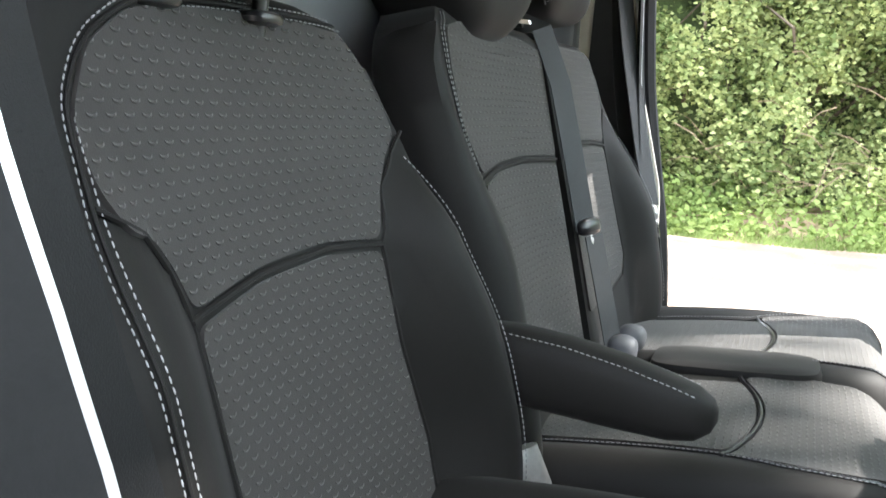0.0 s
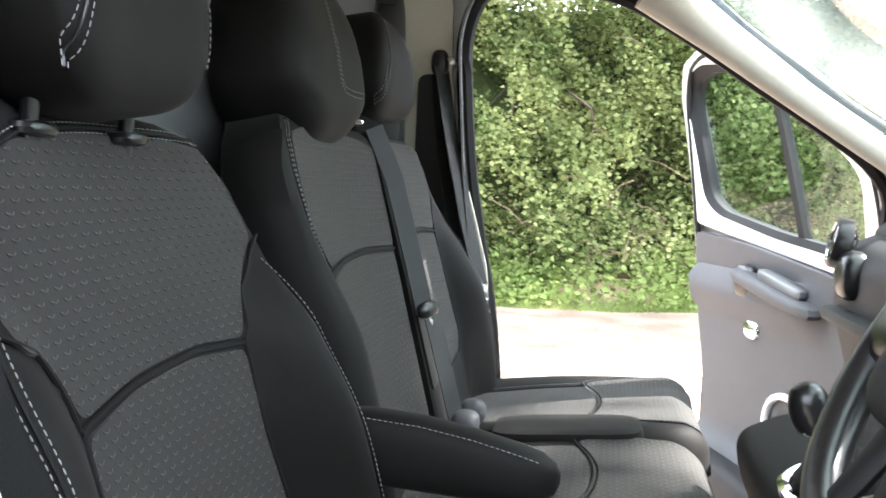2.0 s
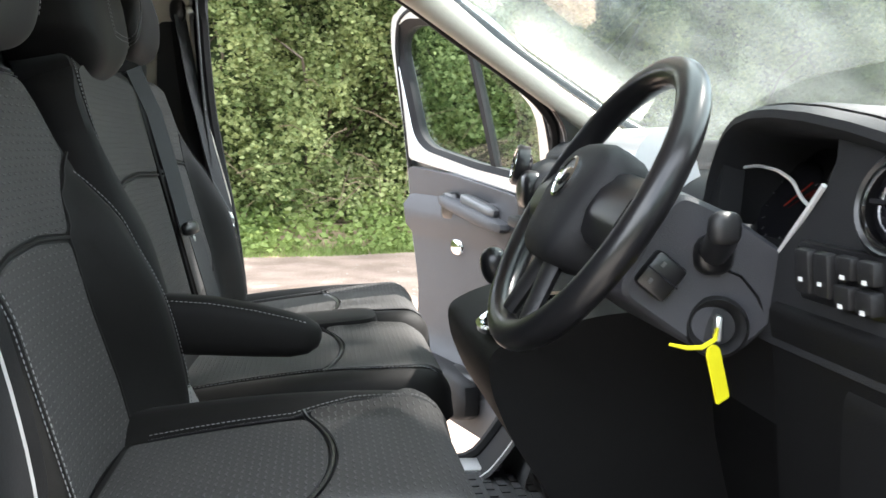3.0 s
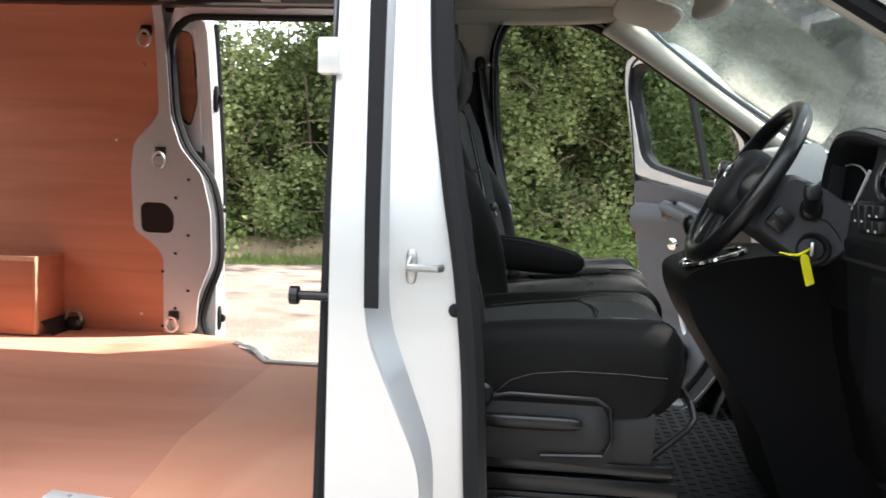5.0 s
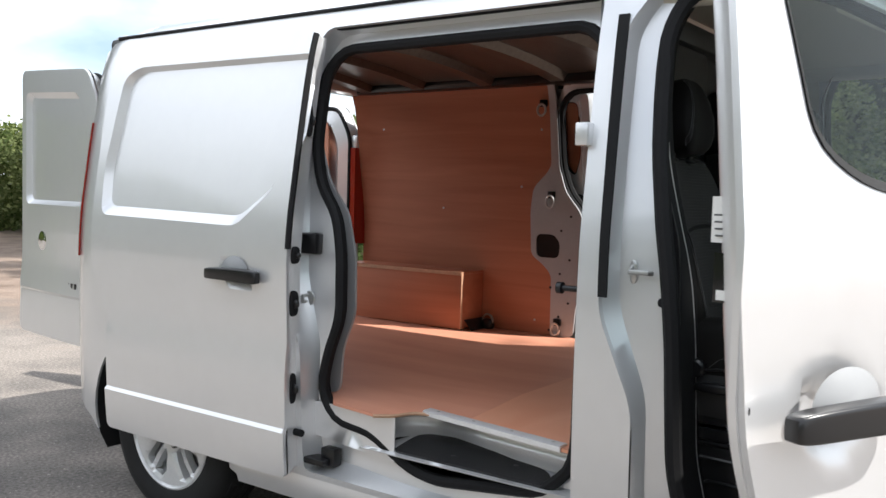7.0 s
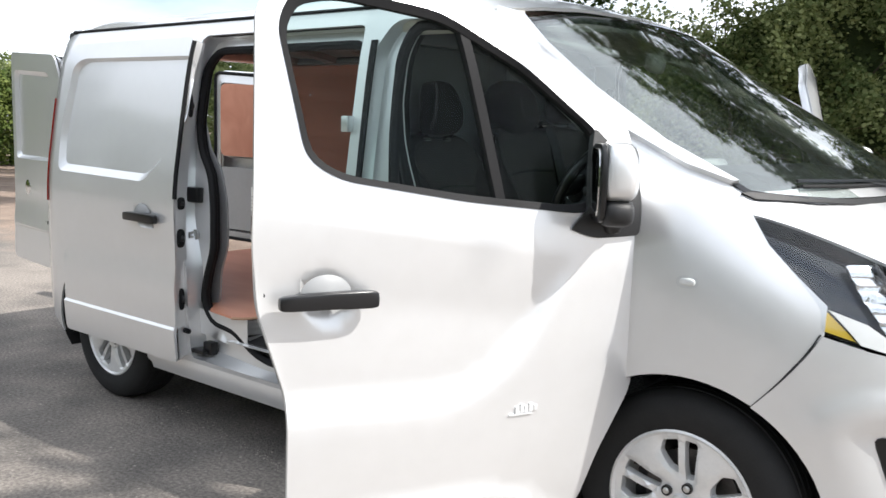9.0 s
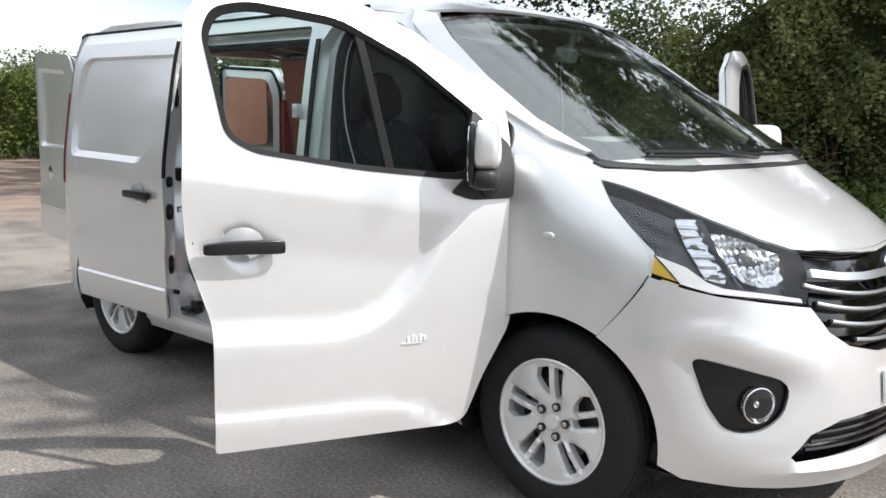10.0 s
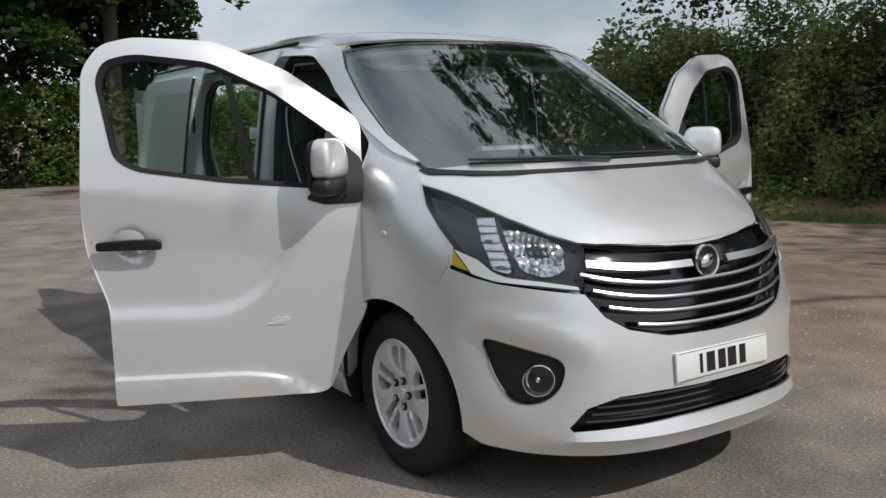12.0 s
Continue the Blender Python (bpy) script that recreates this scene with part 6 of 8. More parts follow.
part("armrest", loft(bmesh.new(), [[Vector((x, -0.205 + y, z + dz)) for y, dz in ring_of(0, 0, 0.030 * min(1.0, h / 0.03), h, 3.0, 22)] for x, z, h in arm]), SEAT_SIDE, driver, "dark padded armrest")
for dy in (-0.024, 0.024):
    part("stitching", dashes([(x, -0.205 + dy, z + h * 0.86) for x, z, h in arm[1:-2]], 0.0042, 0.0022, 0.0006), THREAD, driver, "pale grey stitching")
d_pad = cushion_face(-0.755, -0.265, -1.15, -0.735, 0.930, 0.962, -0.655, -0.375, 0.028)
part("seat_cushion", cushion_solid(d_pad, -0.755, -0.265, -1.15, -0.735, 0.800), SEAT_SIDE, driver, "dark cloth seat cushion")
dress_cushion(driver, d_pad, -0.755, -0.265, -0.655, -0.375, -1.15, -0.893, -0.735)
part("stitching", dashes([(x, -0.7565, z) for x, z in ((-1.09, 0.835), (-1.06, 0.862), (-1.02, 0.876), (-0.95, 0.884), (-0.85, 0.884), (-0.77, 0.880))], 0.0042, 0.0022, 0.0006), THREAD, driver)
# side cover, levers and rails under the cushion
cover = eased([(-1.125, 0.712), (-0.815, 0.700), (-0.793, 0.712), (-0.788, 0.806), (-0.80, 0.818), (-0.868, 0.826), (-0.895, 0.836), (-1.06, 0.838), (-1.125, 0.824)], 0.012)
part("side_cover", sheet(cover, lambda x, z: Vector((x, -0.752 - 0.012 * math.sin(max(0.0, min(1.0, (z - 0.70) / 0.13)) * math.pi) + (0.010 if x > -0.872 else 0.0), z)), 0.02, 0.03), BLACK, driver, "black plastic seat side cover")
part("cover_lip", tubed([(-1.12, -0.766, 0.826), (-1.06, -0.766, 0.838), (-0.90, -0.766, 0.836), (-0.875, -0.764, 0.820), (-0.870, -0.764, 0.760), (-0.885, -0.764, 0.728), (-1.0, -0.764, 0.722)], 0.004, 6), SATIN, driver)
part("height_lever", pillow(0.096, 0.012, 0.013, 4, 22, 8, m=pose(-1.02, -0.778, 0.790)), SATIN, driver, "black height lever")
part("recliner_knob", lathed([(0.024, 0.0), (0.024, 0.018), (0.018, 0.024), (0.001, 0.024)], 20, pose(-1.115, -0.760, 0.836, 90, 0, 0)), SATIN, driver)
part("buckle", boxed(-1.055, -1.015, -0.245, -0.215, 0.83, 0.900, 0.006), SATIN, driver, "black belt buckle")
part("buckle_button", boxed(-1.05, -1.02, -0.24, -0.22, 0.899, 0.907, 0.002), material("red_button", (0.55, 0.05, 0.04), 0.4), driver, "red buckle button")
part("front_bar", tubed([(-0.812, -0.735, 0.706), (-0.765, -0.735, 0.748), (-0.728, -0.735, 0.782), (-0.716, -0.735, 0.802), (-0.722, -0.715, 0.828), (-0.73, -0.66, 0.838)], 0.007, 8), SATIN, driver, "black seat slide bar")
for z0, x1, r in ((0.700, -0.752, 0.011), (0.664, -0.742, 0.016), (0.640, -0.748, 0.006)):
    for y0, y1 in ((-0.752, -0.715), (-0.29, -0.255)):
        part("seat_rail", boxed(-1.18, x1, y0, y1, z0 - r, z0 + r, 0.003), SATIN, driver, "black steel seat rail")
part("seat_frame", boxed(-1.15, -0.80, -0.735, -0.27, 0.712, 0.82, 0.01), BLACK, driver)
part("seat_base", boxed(-1.20, -0.765, -0.745, -0.25, 0.43, 0.634, 0.012), SATIN, driver, "black steel seat base")
part("base_ridge", tubed([(-1.16, -0.748, 0.602), (-1.0, -0.748, 0.598), (-0.93, -0.748, 0.566), (-0.80, -0.748, 0.560)], 0.006, 6), SATIN, driver)
part("base_ridge", tubed([(-1.10, -0.748, 0.52), (-1.08, -0.748, 0.54), (-0.96, -0.748, 0.54), (-0.94, -0.748, 0.52)], 0.005, 6), SATIN, driver)

# double passenger bench
bench = thing("double_car_seat", "dark grey cloth double passenger bench with belts", "seat", "front seats")
flat = by_height([(0.88, 0.0), (1.44, 0.0)])
M_LEFT = by_height([(0.90, -0.175), (1.1, -0.190), (1.25, -0.205), (1.36, -0.200), (1.405, -0.180), (1.43, -0.13), (1.437, -0.08)])
M_RIGHT = by_height([(0.90, 0.262), (1.30, 0.262), (1.40, 0.258), (1.425, 0.245), (1.437, 0.20)])
M_PAN_L = by_height([(0.90, -0.055), (1.0, -0.055), (1.136, -0.066), (1.235, -0.112), (1.30, -0.148), (1.437, -0.165)])
M_PAN_R = by_height([(0.90, 0.225), (1.437, 0.225)])
P_LEFT = by_height([(0.90, 0.280), (1.40, 0.280), (1.43, 0.300), (1.441, 0.34)])
P_RIGHT = by_height([(0.90, 0.740), (0.98, 0.765), (1.08, 0.768), (1.2, 0.730), (1.28, 0.678), (1.34, 0.645), (1.40, 0.612), (1.43, 0.575), (1.441, 0.52)])
P_PAN_L = by_height([(0.90, 0.315), (1.441, 0.315)])
P_PAN_R = by_height([(0.90, 0.640), (1.05, 0.632), (1.2, 0.606), (1.26, 0.600), (1.32, 0.632), (1.36, 0.626), (1.441, 0.55)])
B_LEAN = (-1.207, 1.236, -0.25)
wing_m = by_height([(0.90, 0.025), (1.0, 0.035), (1.15, 0.038), (1.27, 0.018), (1.36, 0.004), (1.44, 0.0)])
wing_p = by_height([(0.90, 0.04), (1.0, 0.055), (1.12, 0.060), (1.22, 0.040), (1.30, 0.010), (1.36, 0.0), (1.445, 0.0)])
m_lay = backrest_face(B_LEAN, M_LEFT, M_RIGHT, M_PAN_L, M_PAN_R, wing_m, flat, 1.437)
p_lay = backrest_face(B_LEAN, P_LEFT, P_RIGHT, P_PAN_L, P_PAN_R, flat, wing_p, 1.441)
part("backrest", backrest_block(m_lay, M_LEFT, M_RIGHT, 0.90, 1.437, 0.11, 0.09), SEAT_SIDE, bench, "dark cloth backrest")
part("backrest", backrest_block(p_lay, P_LEFT, P_RIGHT, 0.90, 1.441, 0.11, 0.09), SEAT_SIDE, bench, "dark cloth backrest")
cloth(bench, "upper_cloth", m_lay, [(-0.098, 1.240), (-0.02, 1.250), (0.10, 1.256), (0.235, 1.252), (0.238, 1.405), (0.15, 1.418), (-0.08, 1.418), (-0.140, 1.408), (-0.148, 1.36), (-0.140, 1.30), (-0.120, 1.268)])
cloth(bench, "lower_cloth", m_lay, [(-0.096, 1.226), (-0.02, 1.238), (0.10, 1.244), (0.230, 1.240), (0.232, 0.95), (-0.045, 0.95), (-0.048, 1.08), (-0.062, 1.15)])
seam_on(bench, m_lay, [(-0.112, 1.232), (-0.02, 1.244), (0.10, 1.250), (0.240, 1.246)], 0.003)
M_EDGE = [(-0.046, 0.94), (-0.056, 1.05), (-0.072, 1.14), (-0.112, 1.232), (-0.146, 1.30), (-0.160, 1.36), (-0.156, 1.405), (-0.13, 1.425)]
seam_on(bench, m_lay, M_EDGE, 0.002)
for off in (-0.006, 0.006):
    stitch_on(bench, m_lay, shifted(M_EDGE, off))
cloth(bench, "upper_cloth", p_lay, [(0.295, 1.252), (0.42, 1.268), (0.52, 1.270), (0.592, 1.264), (0.602, 1.29), (0.622, 1.325), (0.610, 1.37), (0.578, 1.415), (0.545, 1.427), (0.33, 1.424), (0.297, 1.41)])
cloth(bench, "lower_cloth", p_lay, [(0.297, 1.240), (0.42, 1.255), (0.52, 1.258), (0.590, 1.253), (0.602, 1.16), (0.622, 1.05), (0.600, 1.02), (0.50, 1.00), (0.30, 1.00)])
seam_on(bench, p_lay, [(0.292, 1.246), (0.42, 1.2615), (0.52, 1.264), (0.597, 1.258)], 0.003)
seam_on(bench, p_lay, [(0.632, 1.325), (0.604, 1.28), (0.597, 1.258), (0.608, 1.16), (0.630, 1.05), (0.604, 1.012), (0.50, 0.99)], 0.002)
stitch_on(bench, p_lay, [(0.634, 1.318), (0.662, 1.25), (0.700, 1.18), (0.728, 1.10), (0.732, 1.02), (0.718, 0.95)])
m_pad = cushion_face(-0.130, 0.312, -1.15, -0.692, 0.905, 0.948, -0.055, 0.250, 0.010)
p_pad = cushion_face(0.314, 0.775, -1.15, -0.676, 0.905, 0.952, 0.400, 0.680, 0.022)
part("seat_cushion", cushion_solid(m_pad, -0.130, 0.312, -1.15, -0.692, 0.845), SEAT_SIDE, bench, "dark cloth seat cushion")
part("seat_cushion", cushion_solid(p_pad, 0.314, 0.775, -1.15, -0.676, 0.845), SEAT_SIDE, bench, "dark cloth seat cushion")
dress_cushion(bench, m_pad, -0.130, 0.312, -0.055, 0.250, -1.15, -0.868, -0.692, False)
dress_cushion(bench, p_pad, 0.314, 0.775, 0.400, 0.680, -1.15, -0.866, -0.676)
part("divider", pillow(0.128, 0.068, 0.016, 5, 28, 8, m=pose(-0.918, 0.333, 0.941, 0, -4.5, 0)), SEAT_SIDE, bench, "plain cloth pad between the cushions")
head_rest(bench, -1.318, 0.478, 1.566, 0.142, 0.100, 0.110, seam_u=-0.70)
# the middle seat's headrest is a tall hood that grips the backrest's top
HOOD_AT = pose(-1.318, 0.012, 1.518, 0, -10, 0)


def hooded(p):
    q = p.z / 0.126
    w = 1 - 0.30 * step01((q - 0.05) / 0.95) ** 1.2 - 0.34 * step01((-q - 0.42) / 0.5)
    return (p.x * (1 - 0.15 * max(0.0, q)) + 0.012 * (p.y / 0.15) ** 2, p.y * w, p.z)


rest = part("headrest", pillow(0.082, 0.158, 0.126, 3.4, 40, 30, shape=hooded, m=HOOD_AT), SEAT_SIDE, bench, "dark hooded headrest")


def hood_front(u, q):
    c = max(0.0, 1 - abs(q) ** 3.4) ** (1 / 3.4)
    k = 0.082 * max(0.02, c ** 3.4 - abs(u) ** 3.4) ** (1 / 3.4)
    return HOOD_AT @ (Vector(hooded(Vector((k, u * 0.158, q * 0.126)))) + Vector((0.0012, 0, 0)))


for off in (0.0, 0.06):
    u_line = [(-0.10 + off, 0.55), (-0.12 + off, 0.2), (-0.12 + off, -0.20), (-0.08 + off * 0.8, -0.38 + off * 0.5), (0.02, -0.47 + off), (0.30, -0.49 + off), (0.62, -0.47 + off)]
    part("stitching", dashes([hood_front(u, q) for u, q in finer(u_line, 0.05, False)], 0.0040, 0.0022, 0.0006), THREAD, rest)
part("seat_base", boxed(-1.20, -0.80, -0.10, 0.76, 0.44, 0.82, 0.03), SATIN, bench, "black seat base")
part("seat_pan", boxed(-1.15, -0.73, -0.115, 0.76, 0.815, 0.855, 0.012), BLACK, bench)
part("buckle_sleeve", tubed([(-1.085, -0.165, 0.84), (-1.095, -0.168, 0.90), (-1.110, -0.170, 0.945)], [0.020, 0.022, 0.016], 12, flat=0.6), METAL, bench, "silver buckle stalk")
for cy in (0.28, 0.36):
    part("buckle", pillow(0.024, 0.024, 0.022, 2.6, 18, 10, m=pose(-1.085, cy, 0.955)), DOOR_CARD, bench, "grey belt buckle")


def ribbon(pts, width, face):
    """A flat strap through points; face: the way its flat side looks."""
    bm = bmesh.new()
    pts = [Vector(p) for p in pts]
    rings = []
    for i, p in enumerate(pts):
        way = (pts[min(i + 1, len(pts) - 1)] - pts[max(i - 1, 0)]).normalized()
        n = Vector(face)
        n = (n - way * n.dot(way)).normalized()
        a = way.cross(n) * (width / 2)
        rings.append([p + a + n * 0.0009, p - a + n * 0.0009, p - a - n * 0.0009, p + a - n * 0.0009])
    return loft(bm, rings)


mid_belt = thing("middle_seat_belt", "dark webbing seat belt over the middle backrest", "seat belt", "seat belts")
part("webbing", ribbon([(-1.36, 0.255, 1.430), (-1.30, 0.255, 1.452), (-1.250, 0.250, 1.442), (-1.214, 0.252, 1.36), (-1.186, 0.262, 1.25), (-1.160, 0.274, 1.14)], 0.047, (1, -0.5, 0.3)), BELT, mid_belt)
part("tongue", pillow(0.012, 0.034, 0.014, 3, 18, 8, m=pose(-1.158, 0.285, 1.142, 0, -20, -10)), SATIN, mid_belt, "black belt tongue")
part("tongue_stud", lathed([(0.009, 0), (0.009, 0.006), (0.001, 0.008)], 12, pose(-1.154, 0.279, 1.122, 0, 70, 0)), METAL, mid_belt)
part("webbing_lower", ribbon([(-1.148, 0.282, 1.130), (-1.126, 0.282, 1.05), (-1.100, 0.282, 0.955)], 0.050, (1, -0.35, 0.3)), BELT, mid_belt)
part("belt_guide", pillow(0.026, 0.034, 0.010, 3, 16, 6, m=pose(-1.292, 0.262, 1.447)), CHROME, mid_belt, "bright belt guide")
side_belt = thing("outer_seat_belt", "dark webbing seat belt hanging on the far door pillar", "seat belt", "seat belts")
part("webbing", ribbon([(-1.245, 0.795, 1.615), (-1.215, 0.792, 1.45), (-1.175, 0.782, 1.28), (-1.135, 0.768, 1.135)], 0.047, (0.9, -0.5, 0.2)), BELT, side_belt)
part("webbing_back", ribbon([(-1.255, 0.805, 1.60), (-1.235, 0.815, 1.40), (-1.19, 0.82, 1.15), (-1.17, 0.82, 0.80)], 0.047, (0.9, -0.5, 0.2)), BELT, side_belt)
part("tongue", pillow(0.008, 0.028, 0.017, 3, 16, 8, m=pose(-1.130, 0.765, 1.122, 0, -15, 20)), METAL, side_belt, "bright metal belt tongue")
part("tongue_tip", boxed(-0.004, 0.004, -0.011, 0.011, -0.052, -0.01, 0.003, m=pose(-1.128, 0.762, 1.122, 0, -15, 20)), CHROME, side_belt)
part("anchor", pillow(0.02, 0.02, 0.03, 2.6, 16, 8, m=pose(-1.25, 0.805, 1.625)), SATIN, side_belt, "black belt anchor")
part("anchor_bolt", lathed([(0.014, 0), (0.012, 0.012), (0.001, 0.014)], 14, pose(-1.225, 0.795, 1.622, 0, 60, 0)), METAL, side_belt)
part("height_slide", pillow(0.018, 0.016, 0.028, 2.6, 16, 8, m=pose(-1.25, 0.825, 1.685)), LINER, side_belt)
near_belt = thing("driver_seat_belt", "dark webbing seat belt on the near door pillar", "seat belt", "seat belts")
part("webbing", ribbon([(-1.255, -0.80, 1.60), (-1.235, -0.815, 1.40), (-1.20, -0.82, 1.15), (-1.18, -0.82, 0.80)], 0.047, (0.9, 0.5, 0.2)), BELT, near_belt)

# ---- cab: pillar trims, headliner, floor ----
for s in (-1, 1):
    trimp = eased([(-1.37, 1.78), (-1.22, 1.77), (-1.225, 1.60), (-1.205, 1.42), (-1.168, 1.28), (-1.135, 1.16), (-1.125, 0.95), (-1.13, 0.62), (-1.20, 0.50), (-1.37, 0.50)], 0.03)
    tr = part("pillar_trim", sheet(trimp, lambda x, z, s=s: Vector((x, s * min(0.865, half(x, z) - 0.085), z)), 0.07, 0.01, flip=s < 0), LINER if s > 0 else BLACK, van, "beige pillar trim" if s > 0 else "dark pillar trim")
    if s > 0:
        part("lower_trim", sheet(eased([(-1.30, 1.60), (-1.252, 1.60), (-1.225, 1.42), (-1.180, 1.25), (-1.135, 0.95), (-1.13, 0.55), (-1.36, 0.5)], 0.03), lambda x, z, s=s: Vector((x, s * (min(0.865, half(x, z) - 0.085) - 0.008), z)), 0.07, 0.01, flip=s < 0), BLACK, van)
    ap = [bend(-s * a, z) - Vector((0.035, s * 0.03, 0.03)) for a, z in ((0.660, 1.34), (0.665, 1.46), (0.655, 1.58), (0.635, 1.70), (0.62, 1.80))]
    part("windscreen_pillar_trim", tubed(ap, [0.032, 0.030, 0.032, 0.040, 0.052], 12), LINER, van, "pale pillar trim")
    part("cant_trim", tubed([Vector((x, s * (half(x, 1.80) - 0.075), 1.80)) for x in np.linspace(-1.37, -0.78, 10)], 0.04, 10), LINER, van)


def liner_at(x, y):
    k = step01((x + 1.0) / 0.4)
    return Vector((x, y, 1.865 - 0.055 * (abs(y) / 0.78) ** 3 - 0.085 * k * k * (0.6 + 0.4 * (y / 0.8) ** 2)))


part("headliner", sheet([(-1.385, -0.79), (-1.385, 0.79), (-0.80, 0.76), (-0.66, 0.60), (-0.60, 0.30), (-0.58, 0.0), (-0.60, -0.30), (-0.66, -0.60), (-0.80, -0.76)], liner_at, 0.08, 0.012), LINER, van, "beige headliner")
for y0 in (-0.42, 0.42):
    visor = thing("sun_visor", "pale folded sun visor under the headliner", "sun visor", "sun visors")
    part("visor", pillow(0.10, 0.21, 0.012, 4, 26, 8, m=pose(-0.72, y0, 1.745, 0, 16, 0)), LINER, visor)
mirror_in = thing("interior_mirror", "rear-view mirror under the headliner", "mirror")
part("mirror_shell", pillow(0.02, 0.115, 0.035, 3.5, 24, 10, m=pose(-0.60, -0.02, 1.70, 0, 10, 12)), LINER, mirror_in)
part("mirror_stem", tubed([(-0.59, -0.02, 1.72), (-0.57, -0.01, 1.78)], 0.012, 8), LINER, mirror_in)

cab_floor = part("cab_floor", boxed(-1.38, -0.02, -0.83, 0.83, 0.40, 0.43, 0.006), MAT_RUBBER, van, "black rubber cab floor mat")
studs = bmesh.new()
for i in range(30):
    for j in range(34):
        x0, y0 = -1.05 + i * 0.036, -0.80 + j * 0.048 + (0.024 if i % 2 else 0)
        if abs(y0) < 0.8:
            box(studs, x0 - 0.011, x0 + 0.011, y0 - 0.016, y0 + 0.016, 0.429, 0.4335)
tagged(part("mat_studs", studs, MAT_RUBBER, cab_floor), kind="stuff")
for s in (-1, 1):
    part("sill_trim", boxed(-1.12, -0.42, min(s * 0.80, s * 0.90), max(s * 0.80, s * 0.90), 0.395, 0.438, 0.01), PAINT if s > 0 else BLACK, van)

# ---- dashboard ----
dash = thing("dashboard", "dark grey plastic dashboard with a hooded instrument cluster", "dashboard")


def slab(rows, y0, y1, mat, name, label="", parent=dash, n=12, bow=0.0):
    """A block with the side outline rows of (x, z), from y0 to y1."""
    rings = []
    for i in range(n + 1):
        t = i / n
        y = y0 + (y1 - y0) * t
        k = bow * (1 - (2 * t - 1) ** 2)
        rings.append([Vector((x + k, y, z)) for x, z in rows])
    return part(name, loft(bmesh.new(), rings), mat, parent, label, 30)


slab(eased([(-0.36, 1.255), (-0.30, 1.285), (0.06, 1.285), (0.10, 1.15), (-0.10, 0.72), (-0.26, 0.72), (-0.35, 0.98), (-0.385, 1.12), (-0.385, 1.22)], 0.03), -0.30, 0.83, DASH, "dash_body")
slab(eased([(-0.385, 1.195), (-0.33, 1.205), (-0.22, 1.215), (0.05, 1.275), (0.08, 1.15), (-0.10, 0.72), (-0.26, 0.72), (-0.35, 0.98), (-0.388, 1.12)], 0.02), -0.83, -0.30, DASH, "driver_dash")
slab(eased([(-0.32, 1.285), (-0.27, 1.325), (0.0, 1.30), (0.08, 1.27), (0.05, 1.25), (-0.3, 1.25)], 0.02), -0.28, 0.82, DASH, "dash_top", "matt dark dash top")


def hood_top(y):
    return float(np.interp(y, [-0.83, -0.77, -0.71, -0.63, -0.56, -0.51, -0.47, -0.445, -0.425, -0.408, -0.395], [1.304, 1.326, 1.338, 1.350, 1.356, 1.356, 1.349, 1.336, 1.315, 1.285, 1.245]))


# instrument hood: a padded lip with a seam, over a deep opening
rings = []
for y in np.linspace(-0.83, -0.395, 40):
    top = hood_top(y)
    rings.append([Vector((x, y, z)) for x, z in ((-0.385, top - 0.030), (-0.408, top - 0.022), (-0.418, top - 0.012), (-0.416, top - 0.003), (-0.402, top + 0.002), (-0.36, top + 0.006), (-0.26, top + 0.002), (-0.12, min(top - 0.012, 1.33)), (0.02, min(top - 0.03, 1.285)), (0.03, min(top - 0.04, 1.255)), (-0.18, min(top - 0.05, 1.30)), (-0.26, top - 0.042))])
part("cluster_hood", loft(bmesh.new(), rings), DASH, dash, "hood over the instruments", 35)
part("hood_seam", tubed([Vector((-0.394, y, hood_top(y) + 0.0035)) for y in np.linspace(-0.82, -0.43, 30)], 0.0014, 5), SATIN, dash)
# the slanted fascia beside the opening, its edge leaning in towards the bottom
for outline in ([(-0.83, 1.10), (-0.565, 1.10), (-0.575, 1.190), (-0.655, 1.262), (-0.672, 1.300), (-0.665, 1.334), (-0.83, 1.29)], [(-0.432, 1.10), (-0.39, 1.10), (-0.39, 1.24), (-0.405, 1.28), (-0.424, 1.300), (-0.428, 1.24)]):
    part("hood_cheek", sheet(eased(outline, 0.012, 3), lambda y, z: Vector((-0.408 - 0.10 * (1.26 - z), y, z)), 0.03, 0.03, flip=True), DASH, dash, "", 35)
face = Matrix.Translation((-0.330, -0.535, 1.245)) @ Vector((-0.9, 0, 0.42)).to_track_quat("Z", "Y").to_matrix().to_4x4()
slant = face.to_3x3().inverted() @ Vector((0, 1, 0))
face = face @ Matrix.Rotation(math.atan2(slant.y, slant.x), 4, "Z")
part("cluster_face", boxed(-0.14, 0.15, -0.075, 0.090, -0.012, 0.0, 0.006, m=face), FOOT, dash, "black instrument face")
for cx in (-0.078, 0.075):
    part("dial", lathed([(0.060, 0.001), (0.058, 0.004), (0.054, 0.002), (0.001, 0.002)], 32, face @ Matrix.Translation((cx, 0.004, 0))), GLOSS, dash, "black instrument dial")
    marks = bmesh.new()
    for k in range(13):
        q = radians(215 - 250 * k / 12)
        tube(marks, [face @ Vector((cx + r * math.cos(q), 0.004 + r * math.sin(q), 0.0032)) for r in (0.046, 0.051)], 0.0006, 4)
    tagged(part("dial_marks", marks, STEEL, dash), kind="stuff")
    part("needle", tubed([face @ Vector((cx + d * math.cos(radians(222)), 0.004 + d * math.sin(radians(222)), 0.005)) for d in (-0.006, 0.044)], 0.0010, 5), RED, dash)
